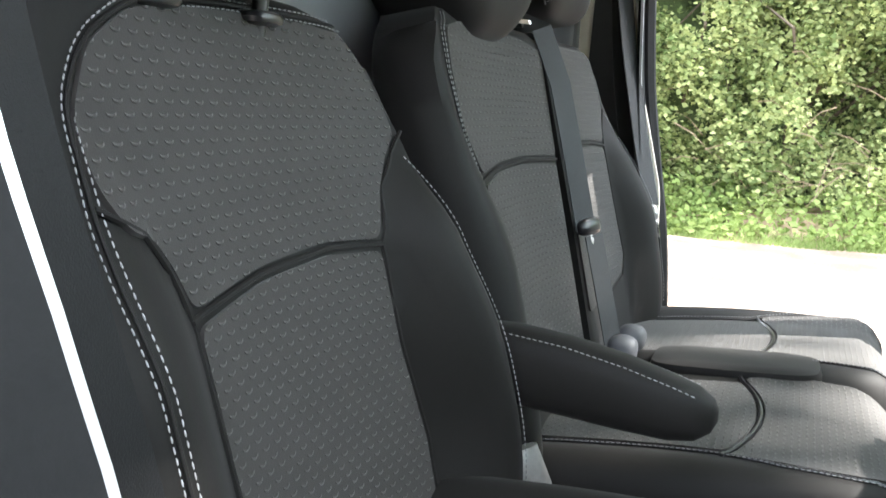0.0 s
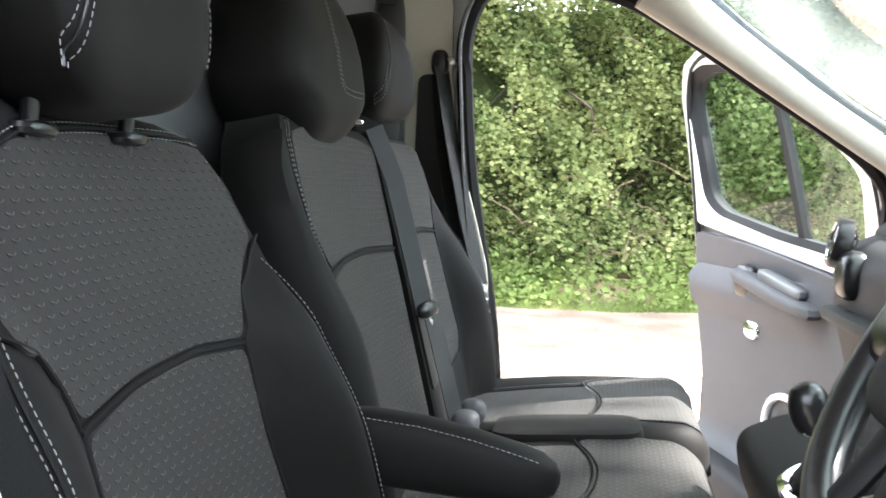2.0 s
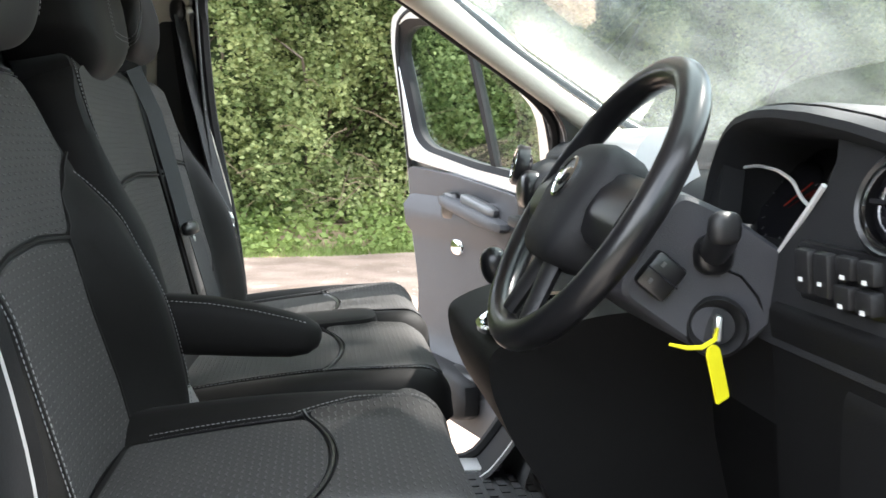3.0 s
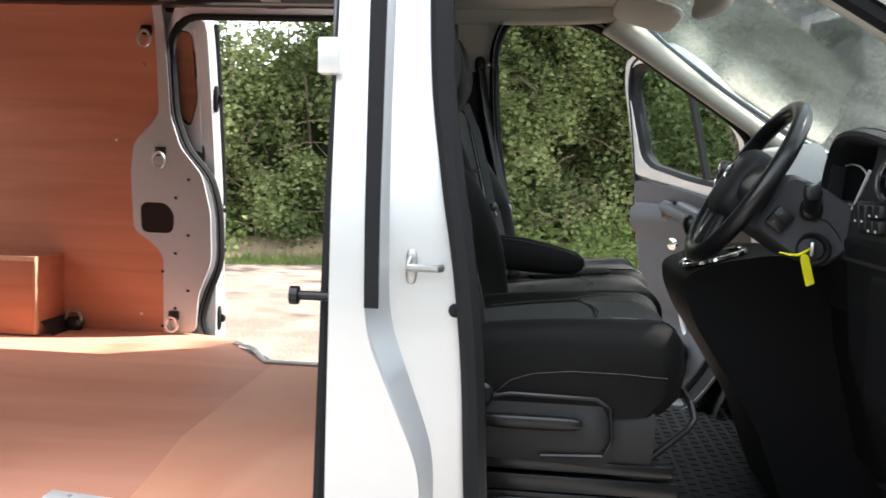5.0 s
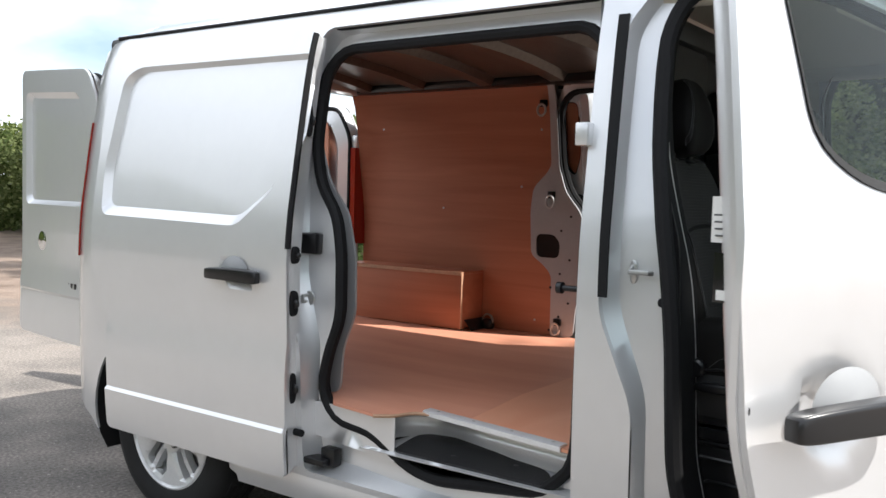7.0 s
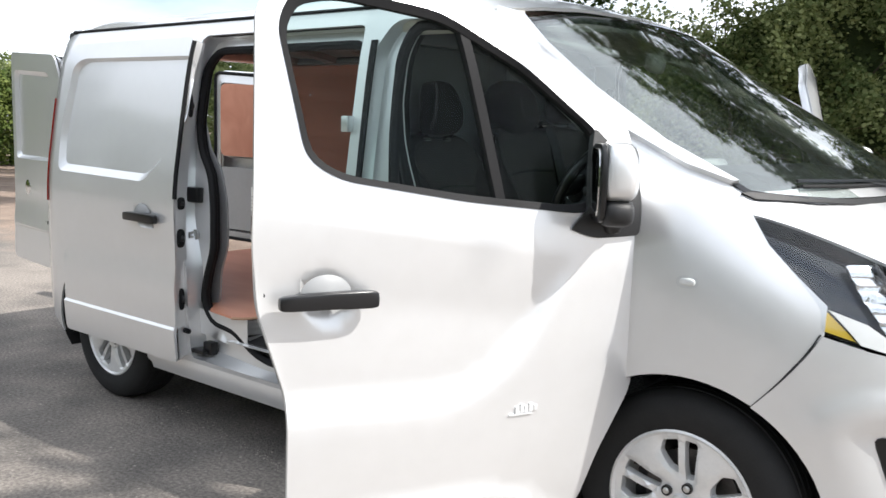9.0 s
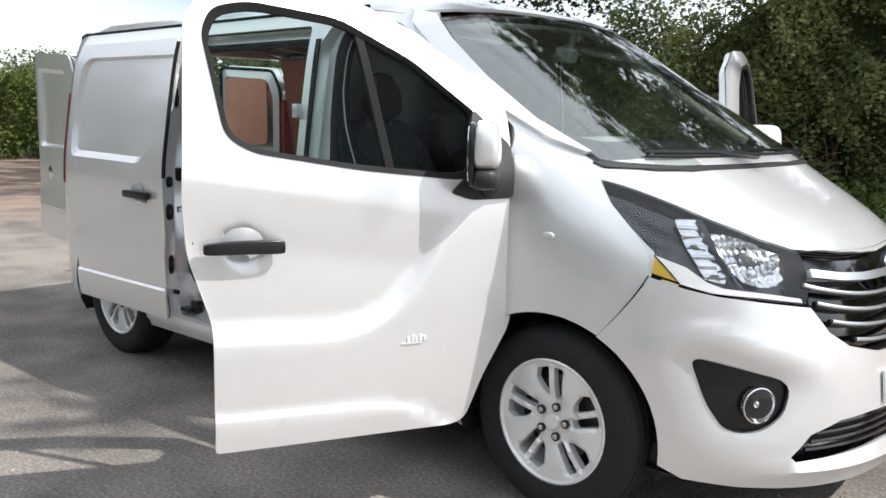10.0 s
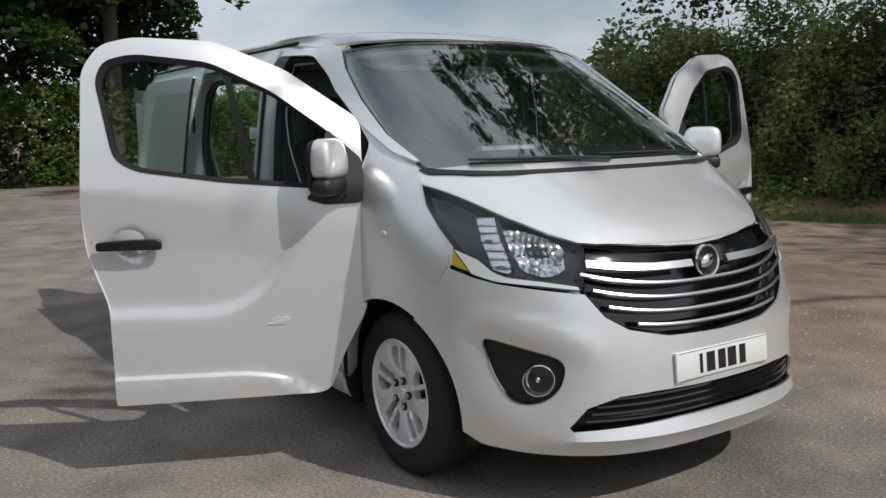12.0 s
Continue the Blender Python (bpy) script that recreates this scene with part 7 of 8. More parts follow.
# thin satin line that frames the dials
frame_line = [(-0.360, 1.205), (-0.366, 1.240), (-0.385, 1.270), (-0.42, 1.286), (-0.464, 1.289), (-0.51, 1.285), (-0.545, 1.274), (-0.563, 1.256), (-0.585, 1.246), (-0.612, 1.245), (-0.640, 1.252), (-0.664, 1.272)]
part("cluster_trim", tubed([Vector((-0.378, y, z)) for y, z in eased(frame_line, 0.012, 4, False)], 0.0022, 6), ALLOY, dash, "thin silver line round the dials")
part("opening_edge", tubed([Vector((-0.412, y, z)) for y, z in ((-0.664, 1.274), (-0.640, 1.250), (-0.600, 1.212), (-0.578, 1.190))], 0.0034, 6), ALLOY, dash, "silver edge of the instrument opening")
part("display", boxed(-0.022, 0.018, -0.060, -0.030, 0.001, 0.004, 0.002, m=face), STEEL, dash)
# end vents and switches
for y0 in (-0.785, 0.745):
    mm = Matrix.Translation((-0.405, y0, 1.262)) @ Vector((-0.95, -0.25 if y0 < 0 else 0.1, 0.2)).to_track_quat("Z", "Y").to_matrix().to_4x4()
    vent = part("air_vent", lathed([(0.052, -0.02), (0.052, 0.006), (0.047, 0.012), (0.042, 0.008), (0.040, -0.02)], 32, mm, True), SATIN, dash, "round black air vent")
    part("vent_rim", tubed([mm @ Vector((0.041 * math.cos(q), 0.041 * math.sin(q), 0.009)) for q in np.linspace(0, 2 * math.pi, 33)[:-1]], 0.0028, 6, True), CHROME, vent, "thin chrome ring")
    part("vent_ball", pillow(0.040, 0.040, 0.024, 2.2, 24, 10, m=mm @ pose(0, 0, -0.012)), GLOSS, vent)
    part("vent_slat", boxed(-0.030, 0.030, -0.002, 0.002, -0.002, 0.014, m=mm), SATIN, vent)
part("switch_panel", boxed(-0.006, 0.006, -0.075, 0.075, -0.030, 0.030, 0.004, m=pose(-0.417, -0.720, 1.188, 0, -6, 0)), SATIN, dash, "black switch panel")
for k, y0 in enumerate((-0.668, -0.702, -0.738, -0.772)):
    for z0 in (1.190,) if k < 2 else (1.175, 1.202):
        part("switch", boxed(-0.010, 0.006, -0.013, 0.013, -0.022 if k < 2 else -0.011, 0.022 if k < 2 else 0.011, 0.003, m=pose(-0.424, y0, z0, 0, -6, 0)), BLACK, dash, "black dash switch")
        part("switch_mark", boxed(-0.0112, -0.0098, -0.003, 0.003, -0.010, -0.006, m=pose(-0.424, y0, z0, 0, -6, 0)), PLATE, dash, "pale switch mark")
slab(eased([(-0.43, 1.145), (-0.40, 1.150), (-0.28, 1.15), (-0.20, 0.68), (-0.30, 0.62), (-0.40, 0.90), (-0.42, 1.09)], 0.03), -0.82, -0.60, FOOT, "lower_dash", "black lower dash panel")
slab(eased([(-0.425, 1.09), (-0.38, 1.10), (-0.33, 1.08), (-0.25, 0.78), (-0.33, 0.72), (-0.42, 0.85)], 0.02), -0.840, -0.74, FOOT, "side_pocket")
slab(eased([(-0.36, 1.12), (-0.28, 1.12), (-0.18, 0.66), (-0.26, 0.60), (-0.34, 0.90)], 0.03), -0.62, -0.28, FOOT, "knee_panel")
# middle console with radio face and gear lever
slab(eased([(-0.678, 1.022), (-0.62, 1.052), (-0.50, 1.077), (-0.36, 1.08), (-0.20, 1.05), (-0.10, 0.43), (-0.40, 0.43), (-0.49, 0.665), (-0.592, 0.825), (-0.645, 0.905), (-0.672, 0.97)], 0.03), -0.30, 0.10, FOOT, "console", "black centre console", bow=-0.0)
slab(eased([(-0.455, 1.27), (-0.42, 1.335), (-0.36, 1.345), (-0.26, 1.04), (-0.42, 1.04)], 0.025), -0.20, 0.16, ALLOY, "radio_surround", "silver console surround")
part("radio", boxed(-0.466, -0.44, -0.13, 0.09, 1.17, 1.27, 0.006), GLOSS, dash, "black radio")
for y0 in (-0.10, 0.06):
    part("radio_knob", lathed([(0.014, 0), (0.013, 0.016), (0.001, 0.017)], 14, pose(-0.464, y0, 1.19, 0, -90, 0)), SATIN, dash)
part("middle_vent", boxed(-0.40, -0.375, 0.19, 0.32, 1.21, 1.28, 0.008), GLOSS, dash, "black air vent")
part("passenger_tray", boxed(-0.42, -0.30, 0.22, 0.80, 1.10, 1.13, 0.01), DASH, dash)
part("passenger_cup", pillow(0.03, 0.05, 0.05, 3, 18, 10, m=pose(-0.385, 0.70, 1.20)), SATIN, dash, "black cup holder")

gear = thing("gear_lever", "black gear lever with a round knob in a chrome-edged gaiter", "gear lever")
part("knob", pillow(0.021, 0.021, 0.028, 2.3, 20, 14, m=pose(-0.655, -0.225, 1.135, 0, -12, 0)), SATIN, gear, "black round knob")
part("shaft", tubed([(-0.645, -0.225, 1.10), (-0.61, -0.215, 1.02)], [0.011, 0.010], 10), SATIN, gear)
part("gaiter", loft(bmesh.new(), [[Vector((x, y, z)) for x, y in ring_of(cx, -0.21, hx, hy, 2.6, 20)] for cx, hx, hy, z in ((-0.60, 0.062, 0.06, 1.055), (-0.605, 0.045, 0.045, 1.075), (-0.612, 0.026, 0.028, 1.088), (-0.622, 0.014, 0.014, 1.098))]), SEAT_SIDE, gear, "soft black gaiter")
part("gaiter_ring", tubed([Vector((x, y, 1.062 + 0.30 * (x + 0.60))) for x, y in ring_of(-0.60, -0.21, 0.070, 0.068, 2.8, 30)], 0.007, 6, True), CHROME, gear, "chrome ring")

# ---- steering wheel and column ----
wheel_at = Matrix.Translation((-0.593, -0.478, 1.246)) @ Vector((-0.85, 0, 0.525)).to_track_quat("Z", "Y").to_matrix().to_4x4()
# turned so that its own x runs along the van's width
spin = wheel_at.to_3x3()
across = spin.inverted() @ Vector((0, 1, 0))
wheel_at = wheel_at @ Matrix.Rotation(math.atan2(across.y, across.x), 4, "Z")
steer = thing("steering_wheel", "black leather-rimmed steering wheel with a silver badge", "steering wheel")


def rim_point(q, r=0.182):
    return wheel_at @ Vector((r * math.cos(q), r * math.sin(q) * (0.97 if math.sin(q) < 0 else 1.0), 0))


part("rim", tubed([rim_point(2 * math.pi * k / 48) for k in range(48)], 0.0185, 12, True), SATIN, steer, "black leather rim")
up = wheel_at.to_3x3() @ Vector((0, 1, 0))
sgn = 1 if up.z > 0 else -1
for a0, a1 in ((25, 80), (100, 155), (200, 235), (305, 340)):
    part("rim_stitching", dashes([wheel_at @ Vector((0.1665 * math.cos(radians(a)), sgn * 0.1665 * math.sin(radians(a)), 0.006)) for a in np.linspace(a0, a1, 24)], 0.006, 0.003, 0.0012), THREAD, steer, "pale zigzag stitching")
part("hub", pillow(0.092, 0.078, 0.034, 3.6, 28, 14, shape=lambda p: (p.x * (1 - 0.12 * (p.y * sgn < 0)), p.y, p.z * (1.0 if p.z > 0 else 1.3)), m=wheel_at @ pose(0, -0.012 * sgn, 0.006)), DASH, steer, "dark airbag cover")
part("badge_disc", lathed([(0.027, -0.002), (0.026, 0.003), (0.001, 0.0035)], 24, wheel_at @ pose(0, 0.008 * sgn, 0.039)), SATIN, steer)
part("badge_mark", pillow(0.015, 0.013, 0.004, 2.2, 14, 6, shape=lambda p: (p.x + 0.4 * p.y, p.y, p.z), m=wheel_at @ pose(0, 0.008 * sgn, 0.0425)), CHROME, steer)
part("badge", lathed([(0.027, 0), (0.0275, 0.004), (0.024, 0.005), (0.0225, 0.002)], 24, wheel_at @ pose(0, 0.008 * sgn, 0.039), True), CHROME, steer, "round chrome badge")
for q0, w in ((-4, 0.044), (184, 0.044)):
    q = radians(q0 * sgn)
    part("spoke", tubed([wheel_at @ Vector((0.06 * math.cos(q), 0.06 * math.sin(q), 0.005)), wheel_at @ Vector((0.175 * math.cos(q), 0.175 * math.sin(q), 0))], w, 10, flat=0.45, up=wheel_at.to_3x3() @ Vector((0, 0, 1))), SATIN, steer)
for q0 in (255, 285):
    q = radians(q0)
    part("lower_spoke", tubed([wheel_at @ Vector((0.05 * math.cos(q), sgn * 0.06 * math.sin(q), 0.004)), wheel_at @ Vector((0.178 * math.cos(q), sgn * 0.175 * math.sin(q), 0))], [0.022, 0.016], 10, flat=0.55, up=wheel_at.to_3x3() @ Vector((0, 0, 1))), BLACK, steer)

column = thing("steering_column", "slate grey column shroud with stalks and ignition key", "steering column", m=pose(-0.026, 0, 0.004))
side = eased([(-0.572, 1.150), (-0.543, 1.208), (-0.507, 1.264), (-0.44, 1.236), (-0.368, 1.190), (-0.372, 1.125), (-0.427, 1.076), (-0.48, 1.088)], 0.018)
mid_x, mid_z = -0.465, 1.165
rows = [[Vector((mid_x + (x - mid_x) * k, y, mid_z + (z - mid_z) * k)) for x, z in side] for y, k in ((-0.588, 0.90), (-0.583, 0.96), (-0.570, 1.0), (-0.38, 1.0), (-0.367, 0.96), (-0.362, 0.90))]
part("shroud", loft(bmesh.new(), rows), SHROUD, column, "slate grey column shroud", 30)
part("shroud_joint", tubed([(-0.460, -0.5885, 1.180), (-0.43, -0.5885, 1.168), (-0.41, -0.5885, 1.145), (-0.395, -0.585, 1.115)], 0.0016, 5), SATIN, column)
key = Matrix.Translation((-0.456, -0.588, 1.113)) @ Vector((-0.32, -0.94, 0.1)).to_track_quat("Z", "Y").to_matrix().to_4x4()
part("ignition_ring", lathed([(0.034, -0.012), (0.034, 0.008), (0.030, 0.013), (0.022, 0.004), (0.020, -0.01)], 32, key, True), BLACK, column, "black ignition ring")
part("ignition_barrel", lathed([(0.021, -0.005), (0.020, 0.003), (0.001, 0.004)], 20, key), DASH, column)
part("key", boxed(-0.0035, 0.0035, -0.014, 0.014, 0.002, 0.030, 0.003, m=key), METAL, column, "key in the ignition")
part("stalk_collar", pillow(0.022, 0.014, 0.022, 2.6, 16, 8, m=pose(-0.465, -0.592, 1.192)), SATIN, column)
part("stalk", tubed([(-0.466, -0.590, 1.193), (-0.471, -0.62, 1.208), (-0.479, -0.645, 1.222)], [0.017, 0.0165, 0.016], 14), SATIN, column, "black wiper stalk")
part("stalk_cap", pillow(0.0175, 0.012, 0.0175, 2.8, 16, 8, m=pose(-0.482, -0.652, 1.226, 0, 0, 10)), BLACK, column)
pad_at = pose(-0.524, -0.592, 1.170, 0, 38, -6)
part("stalk_pad", boxed(-0.020, 0.020, -0.012, 0.010, -0.022, 0.022, 0.006, m=pad_at), SATIN, column, "black radio control pad")
part("pad_groove", boxed(-0.020, 0.020, -0.0132, -0.011, -0.0008, 0.0008, m=pad_at), GLOSS, column)
for dz in (-0.011, 0.011):
    part("pad_mark", boxed(-0.010, -0.006, -0.0135, -0.0115, dz - 0.003, dz + 0.003, m=pad_at), STEEL, column)
tag_ob = thing("key_tag", "bright yellow plastic key tag hanging from the ignition", "tag", m=pose(-0.028, 0, 0.012))
tag_at = pose(-0.482, -0.658, 1.071, -4, -16, 28)
part("tag", sheet(eased([(-0.010, -0.030), (0.010, -0.030), (0.010, 0.024), (0.004, 0.031), (-0.006, 0.031), (-0.010, 0.024)], 0.003), lambda u, v: (tag_at @ Vector((u, 0, v))), 0.012, 0.002), YELLOW, tag_ob)
part("tag_strap", tubed([(-0.470, -0.625, 1.110), (-0.486, -0.655, 1.106), (-0.502, -0.660, 1.099), (-0.518, -0.660, 1.099), (-0.536, -0.660, 1.103)], [0.0022, 0.0026, 0.0026, 0.0024, 0.0015], 6), YELLOW, tag_ob)
pedal_set = thing("pedal_set", "black pedals under the dashboard", "pedals")
for y0 in (-0.42, -0.53, -0.64):
    part("pedal", boxed(-0.012, 0.012, -0.035, 0.035, -0.045, 0.045, 0.006, m=pose(-0.22, y0, 0.56, 0, -35, 0)), RUBBER, pedal_set)
    part("pedal_arm", tubed([(-0.20, y0, 0.58), (-0.14, y0, 0.74)], 0.009, 8), SATIN, pedal_set)

# ---- ground, verge, hedges, trees ----
def ground_material():
    mat = bpy.data.materials.new("asphalt_and_gravel")
    mat.use_nodes = True
    nd, ln = mat.node_tree.nodes, mat.node_tree.links
    b = nd["Principled BSDF"]
    b.inputs["Roughness"].default_value, b.inputs["Specular IOR Level"].default_value = 0.92, 0.3
    at = nd.new("ShaderNodeTexCoord")
    big, mid, fine, grit = (nd.new("ShaderNodeTexNoise") for _ in range(4))
    for n, sc, de in ((big, 0.35, 5), (mid, 2.2, 6), (fine, 60, 4), (grit, 260, 2)):
        n.inputs["Scale"].default_value, n.inputs["Detail"].default_value = sc, de
        ln.new(at.outputs["Object"], n.inputs["Vector"])
    stones = nd.new("ShaderNodeTexVoronoi")
    stones.inputs["Scale"].default_value = 95
    ln.new(at.outputs["Object"], stones.inputs["Vector"])
    sep = nd.new("ShaderNodeSeparateXYZ")
    ln.new(at.outputs["Object"], sep.inputs["Vector"])
    # gravel takes over from asphalt towards the hedge, along a ragged line
    edge = nd.new("ShaderNodeMath")
    edge.operation = "MULTIPLY_ADD"
    edge.inputs[1].default_value = 2.4
    ln.new(mid.outputs["Fac"], edge.inputs[0])
    ln.new(sep.outputs["Y"], edge.inputs[2])
    side = nd.new("ShaderNodeMapRange")
    side.inputs["From Min"].default_value, side.inputs["From Max"].default_value = 2.2, 3.4
    ln.new(edge.outputs[0], side.inputs["Value"])
    asphalt, gravel, both, speck = (nd.new("ShaderNodeMix") for _ in range(4))
    for m in (asphalt, gravel, both, speck):
        m.data_type = "RGBA"
    asphalt.inputs["A"].default_value, asphalt.inputs["B"].default_value = (0.150, 0.137, 0.126, 1), (0.278, 0.246, 0.219, 1)
    gravel.inputs["A"].default_value, gravel.inputs["B"].default_value = (0.17, 0.124, 0.096, 1), (0.29, 0.222, 0.178, 1)
    mixn = nd.new("ShaderNodeMath")
    mixn.operation = "MULTIPLY_ADD"
    mixn.inputs[1].default_value = 0.5
    ln.new(mid.outputs["Fac"], mixn.inputs[0])
    sc2 = nd.new("ShaderNodeMath")
    sc2.operation = "MULTIPLY"
    sc2.inputs[1].default_value = 0.5
    ln.new(big.outputs["Fac"], sc2.inputs[0])
    ln.new(sc2.outputs[0], mixn.inputs[2])
    con = nd.new("ShaderNodeMapRange")
    con.inputs["From Min"].default_value, con.inputs["From Max"].default_value = 0.40, 0.60
    ln.new(mixn.outputs[0], con.inputs["Value"])
    ln.new(con.outputs["Result"], asphalt.inputs["Factor"])
    ln.new(con.outputs["Result"], gravel.inputs["Factor"])
    ln.new(side.outputs["Result"], both.inputs["Factor"])
    ln.new(asphalt.outputs["Result"], both.inputs["A"])
    ln.new(gravel.outputs["Result"], both.inputs["B"])
    gm = nd.new("ShaderNodeMapRange")
    gm.inputs["From Min"].default_value, gm.inputs["From Max"].default_value = 0.35, 0.65
    gm.inputs["To Min"].default_value, gm.inputs["To Max"].default_value = 0.72, 1.28
    ln.new(fine.outputs["Fac"], gm.inputs["Value"])
    mul = nd.new("ShaderNodeVectorMath")
    mul.operation = "SCALE"
    sm = nd.new("ShaderNodeMapRange")
    sm.inputs["From Min"].default_value, sm.inputs["From Max"].default_value = 0.64, 0.72
    sm.inputs["To Max"].default_value = 0.55
    chips = nd.new("ShaderNodeTexNoise")
    chips.inputs["Scale"].default_value, chips.inputs["Detail"].default_value = 42, 2
    ln.new(at.outputs["Object"], chips.inputs["Vector"])
    ln.new(chips.outputs["Fac"], sm.inputs["Value"])
    ln.new(sm.outputs["Result"], speck.inputs["Factor"])
    ln.new(both.outputs["Result"], speck.inputs["A"])
    speck.inputs["B"].default_value = (0.44, 0.40, 0.36, 1)
    ln.new(speck.outputs["Result"], mul.inputs[0])
    ln.new(gm.outputs["Result"], mul.inputs["Scale"])
    ln.new(mul.outputs["Vector"], b.inputs["Base Color"])
    bp = nd.new("ShaderNodeBump")
    bp.inputs["Strength"].default_value, bp.inputs["Distance"].default_value = 0.45, 0.010
    hh = nd.new("ShaderNodeMath")
    ln.new(stones.outputs["Distance"], hh.inputs[0])
    ln.new(grit.outputs["Fac"], hh.inputs[1])
    ln.new(hh.outputs[0], bp.inputs["Height"])
    ln.new(bp.outputs["Normal"], b.inputs["Normal"])
    return mat


bm = bmesh.new()
bmesh.ops.create_grid(bm, x_segments=80, y_segments=80, size=600)
tagged(part("ground", bm, ground_material()), "worn grey asphalt turning to pale gravel", "ground", kind="structure")


def verge_y(x):
    """Where the gravel ends and the hedge's verge begins."""
    return 9.2 + 0.20 * max(-6.0, min(3.0, x)) + 0.12 * math.sin(x * 1.7)


def leaf_material(name, dark, light, back=0.35):
    mat = bpy.data.materials.new(name)
    mat.use_nodes = True
    nd, ln = mat.node_tree.nodes, mat.node_tree.links
    b = nd["Principled BSDF"]
    geo = nd.new("ShaderNodeNewGeometry")
    ramp = nd.new("ShaderNodeValToRGB")
    ramp.color_ramp.elements[0].color, ramp.color_ramp.elements[1].color = (*dark, 1), (*light, 1)
    mid = ramp.color_ramp.elements.new(0.6)
    mid.color = tuple((d + l) / 2 for d, l in zip(dark, light)) + (1,)
    at, patch = nd.new("ShaderNodeTexCoord"), nd.new("ShaderNodeTexNoise")
    patch.inputs["Scale"].default_value, patch.inputs["Detail"].default_value = 1.1, 4
    ln.new(at.outputs["Object"], patch.inputs["Vector"])
    wide = nd.new("ShaderNodeMapRange")
    wide.inputs["From Min"].default_value, wide.inputs["From Max"].default_value = 0.34, 0.66
    wide.inputs["To Min"].default_value, wide.inputs["To Max"].default_value = -0.28, 0.42
    ln.new(patch.outputs["Fac"], wide.inputs["Value"])
    both = nd.new("ShaderNodeMath")
    both.operation = "MULTIPLY_ADD"
    both.inputs[1].default_value = 0.72
    ln.new(geo.outputs["Random Per Island"], both.inputs[0])
    ln.new(wide.outputs["Result"], both.inputs[2])
    ln.new(both.outputs[0], ramp.inputs["Fac"])
    ln.new(ramp.outputs["Color"], b.inputs["Base Color"])
    b.inputs["Roughness"].default_value, b.inputs["Specular IOR Level"].default_value = 0.65, 0.2
    thin, mix = nd.new("ShaderNodeBsdfTranslucent"), nd.new("ShaderNodeMixShader")
    mix.inputs["Fac"].default_value = back
    ln.new(ramp.outputs["Color"], thin.inputs["Color"])
    ln.new(b.outputs["BSDF"], mix.inputs[1])
    ln.new(thin.outputs["BSDF"], mix.inputs[2])
    ln.new(mix.outputs["Shader"], nd["Material Output"].inputs["Surface"])
    return mat


HEDGE = leaf_material("hedge_leaves", (0.095, 0.138, 0.046), (0.47, 0.515, 0.235), 0.55)
TREE_LEAF = leaf_material("tree_leaves", (0.018, 0.040, 0.008), (0.070, 0.105, 0.022), 0.3)
GRASS = leaf_material("grass_blades", (0.12, 0.175, 0.05), (0.34, 0.42, 0.15), 0.5)
BARK = material("bark", (0.10, 0.078, 0.055), 0.9, vary=0.3, vary_scale=6, bump=0.8, bump_scale=40)
TWIG = material("dry_twigs", (0.17, 0.125, 0.08), 0.9, vary=0.3, vary_scale=9)
EARTH = material("verge_earth", (0.23, 0.165, 0.105), 0.95, vary=0.4, vary_scale=3, bump=0.8, bump_scale=30)
RNG = np.random.default_rng(7)


def leaves(name, centres, size, mat, parent=None, label="", normals=None, spread=0.9):
    """Small folded leaves, each of two triangles pairs, at centres (n x 3)."""
    n = len(centres)
    d = RNG.normal(size=(n, 3))
    d[:, 2] = np.abs(d[:, 2]) * 0.6 - 0.2
    d /= np.linalg.norm(d, axis=1)[:, None]
    up = RNG.normal(size=(n, 3)) * spread + (np.array([0, 0, 0.6]) if normals is None else normals)
    side = np.cross(d, up)
    side /= np.linalg.norm(side, axis=1)[:, None] + 1e-9
    nrm = np.cross(side, d)
    ln = (size * RNG.uniform(0.6, 1.35, n))[:, None]
    wd = ln * RNG.uniform(0.30, 0.48, n)[:, None]
    verts = np.stack([centres - d * ln * 0.5, centres + side * wd + nrm * wd * 0.35, centres + d * ln * 0.5, centres - side * wd + nrm * wd * 0.35], 1).reshape(-1, 3)
    base = np.arange(n)[:, None] * 4
    tris = np.concatenate([base + [0, 1, 2], base + [0, 2, 3]], 1).reshape(-1, 3)
    me = bpy.data.meshes.new(name)
    me.vertices.add(len(verts))
    me.vertices.foreach_set("co", verts.astype(np.float32).ravel())
    me.loops.add(tris.size)
    me.loops.foreach_set("vertex_index", tris.astype(np.int32).ravel())
    me.polygons.add(len(tris))
    me.polygons.foreach_set("loop_start", (np.arange(len(tris)) * 3).astype(np.int32))
    me.update(calc_edges=True)
    me.materials.append(mat)
    ob = new(name, me)
    if parent:
        ob.parent = parent
    if label:
        ob["label"] = label
    return ob


def clumps(n, per, lo, hi, spread, keep=None):
    """Leaf centres gathered in clumps inside a block."""
    c = RNG.uniform(lo, hi, (n, 3))
    if keep is not None:
        c = c[keep(c)]
    pts = np.repeat(c, per, 0) + RNG.normal(size=(len(c) * per, 3)) * spread
    return pts


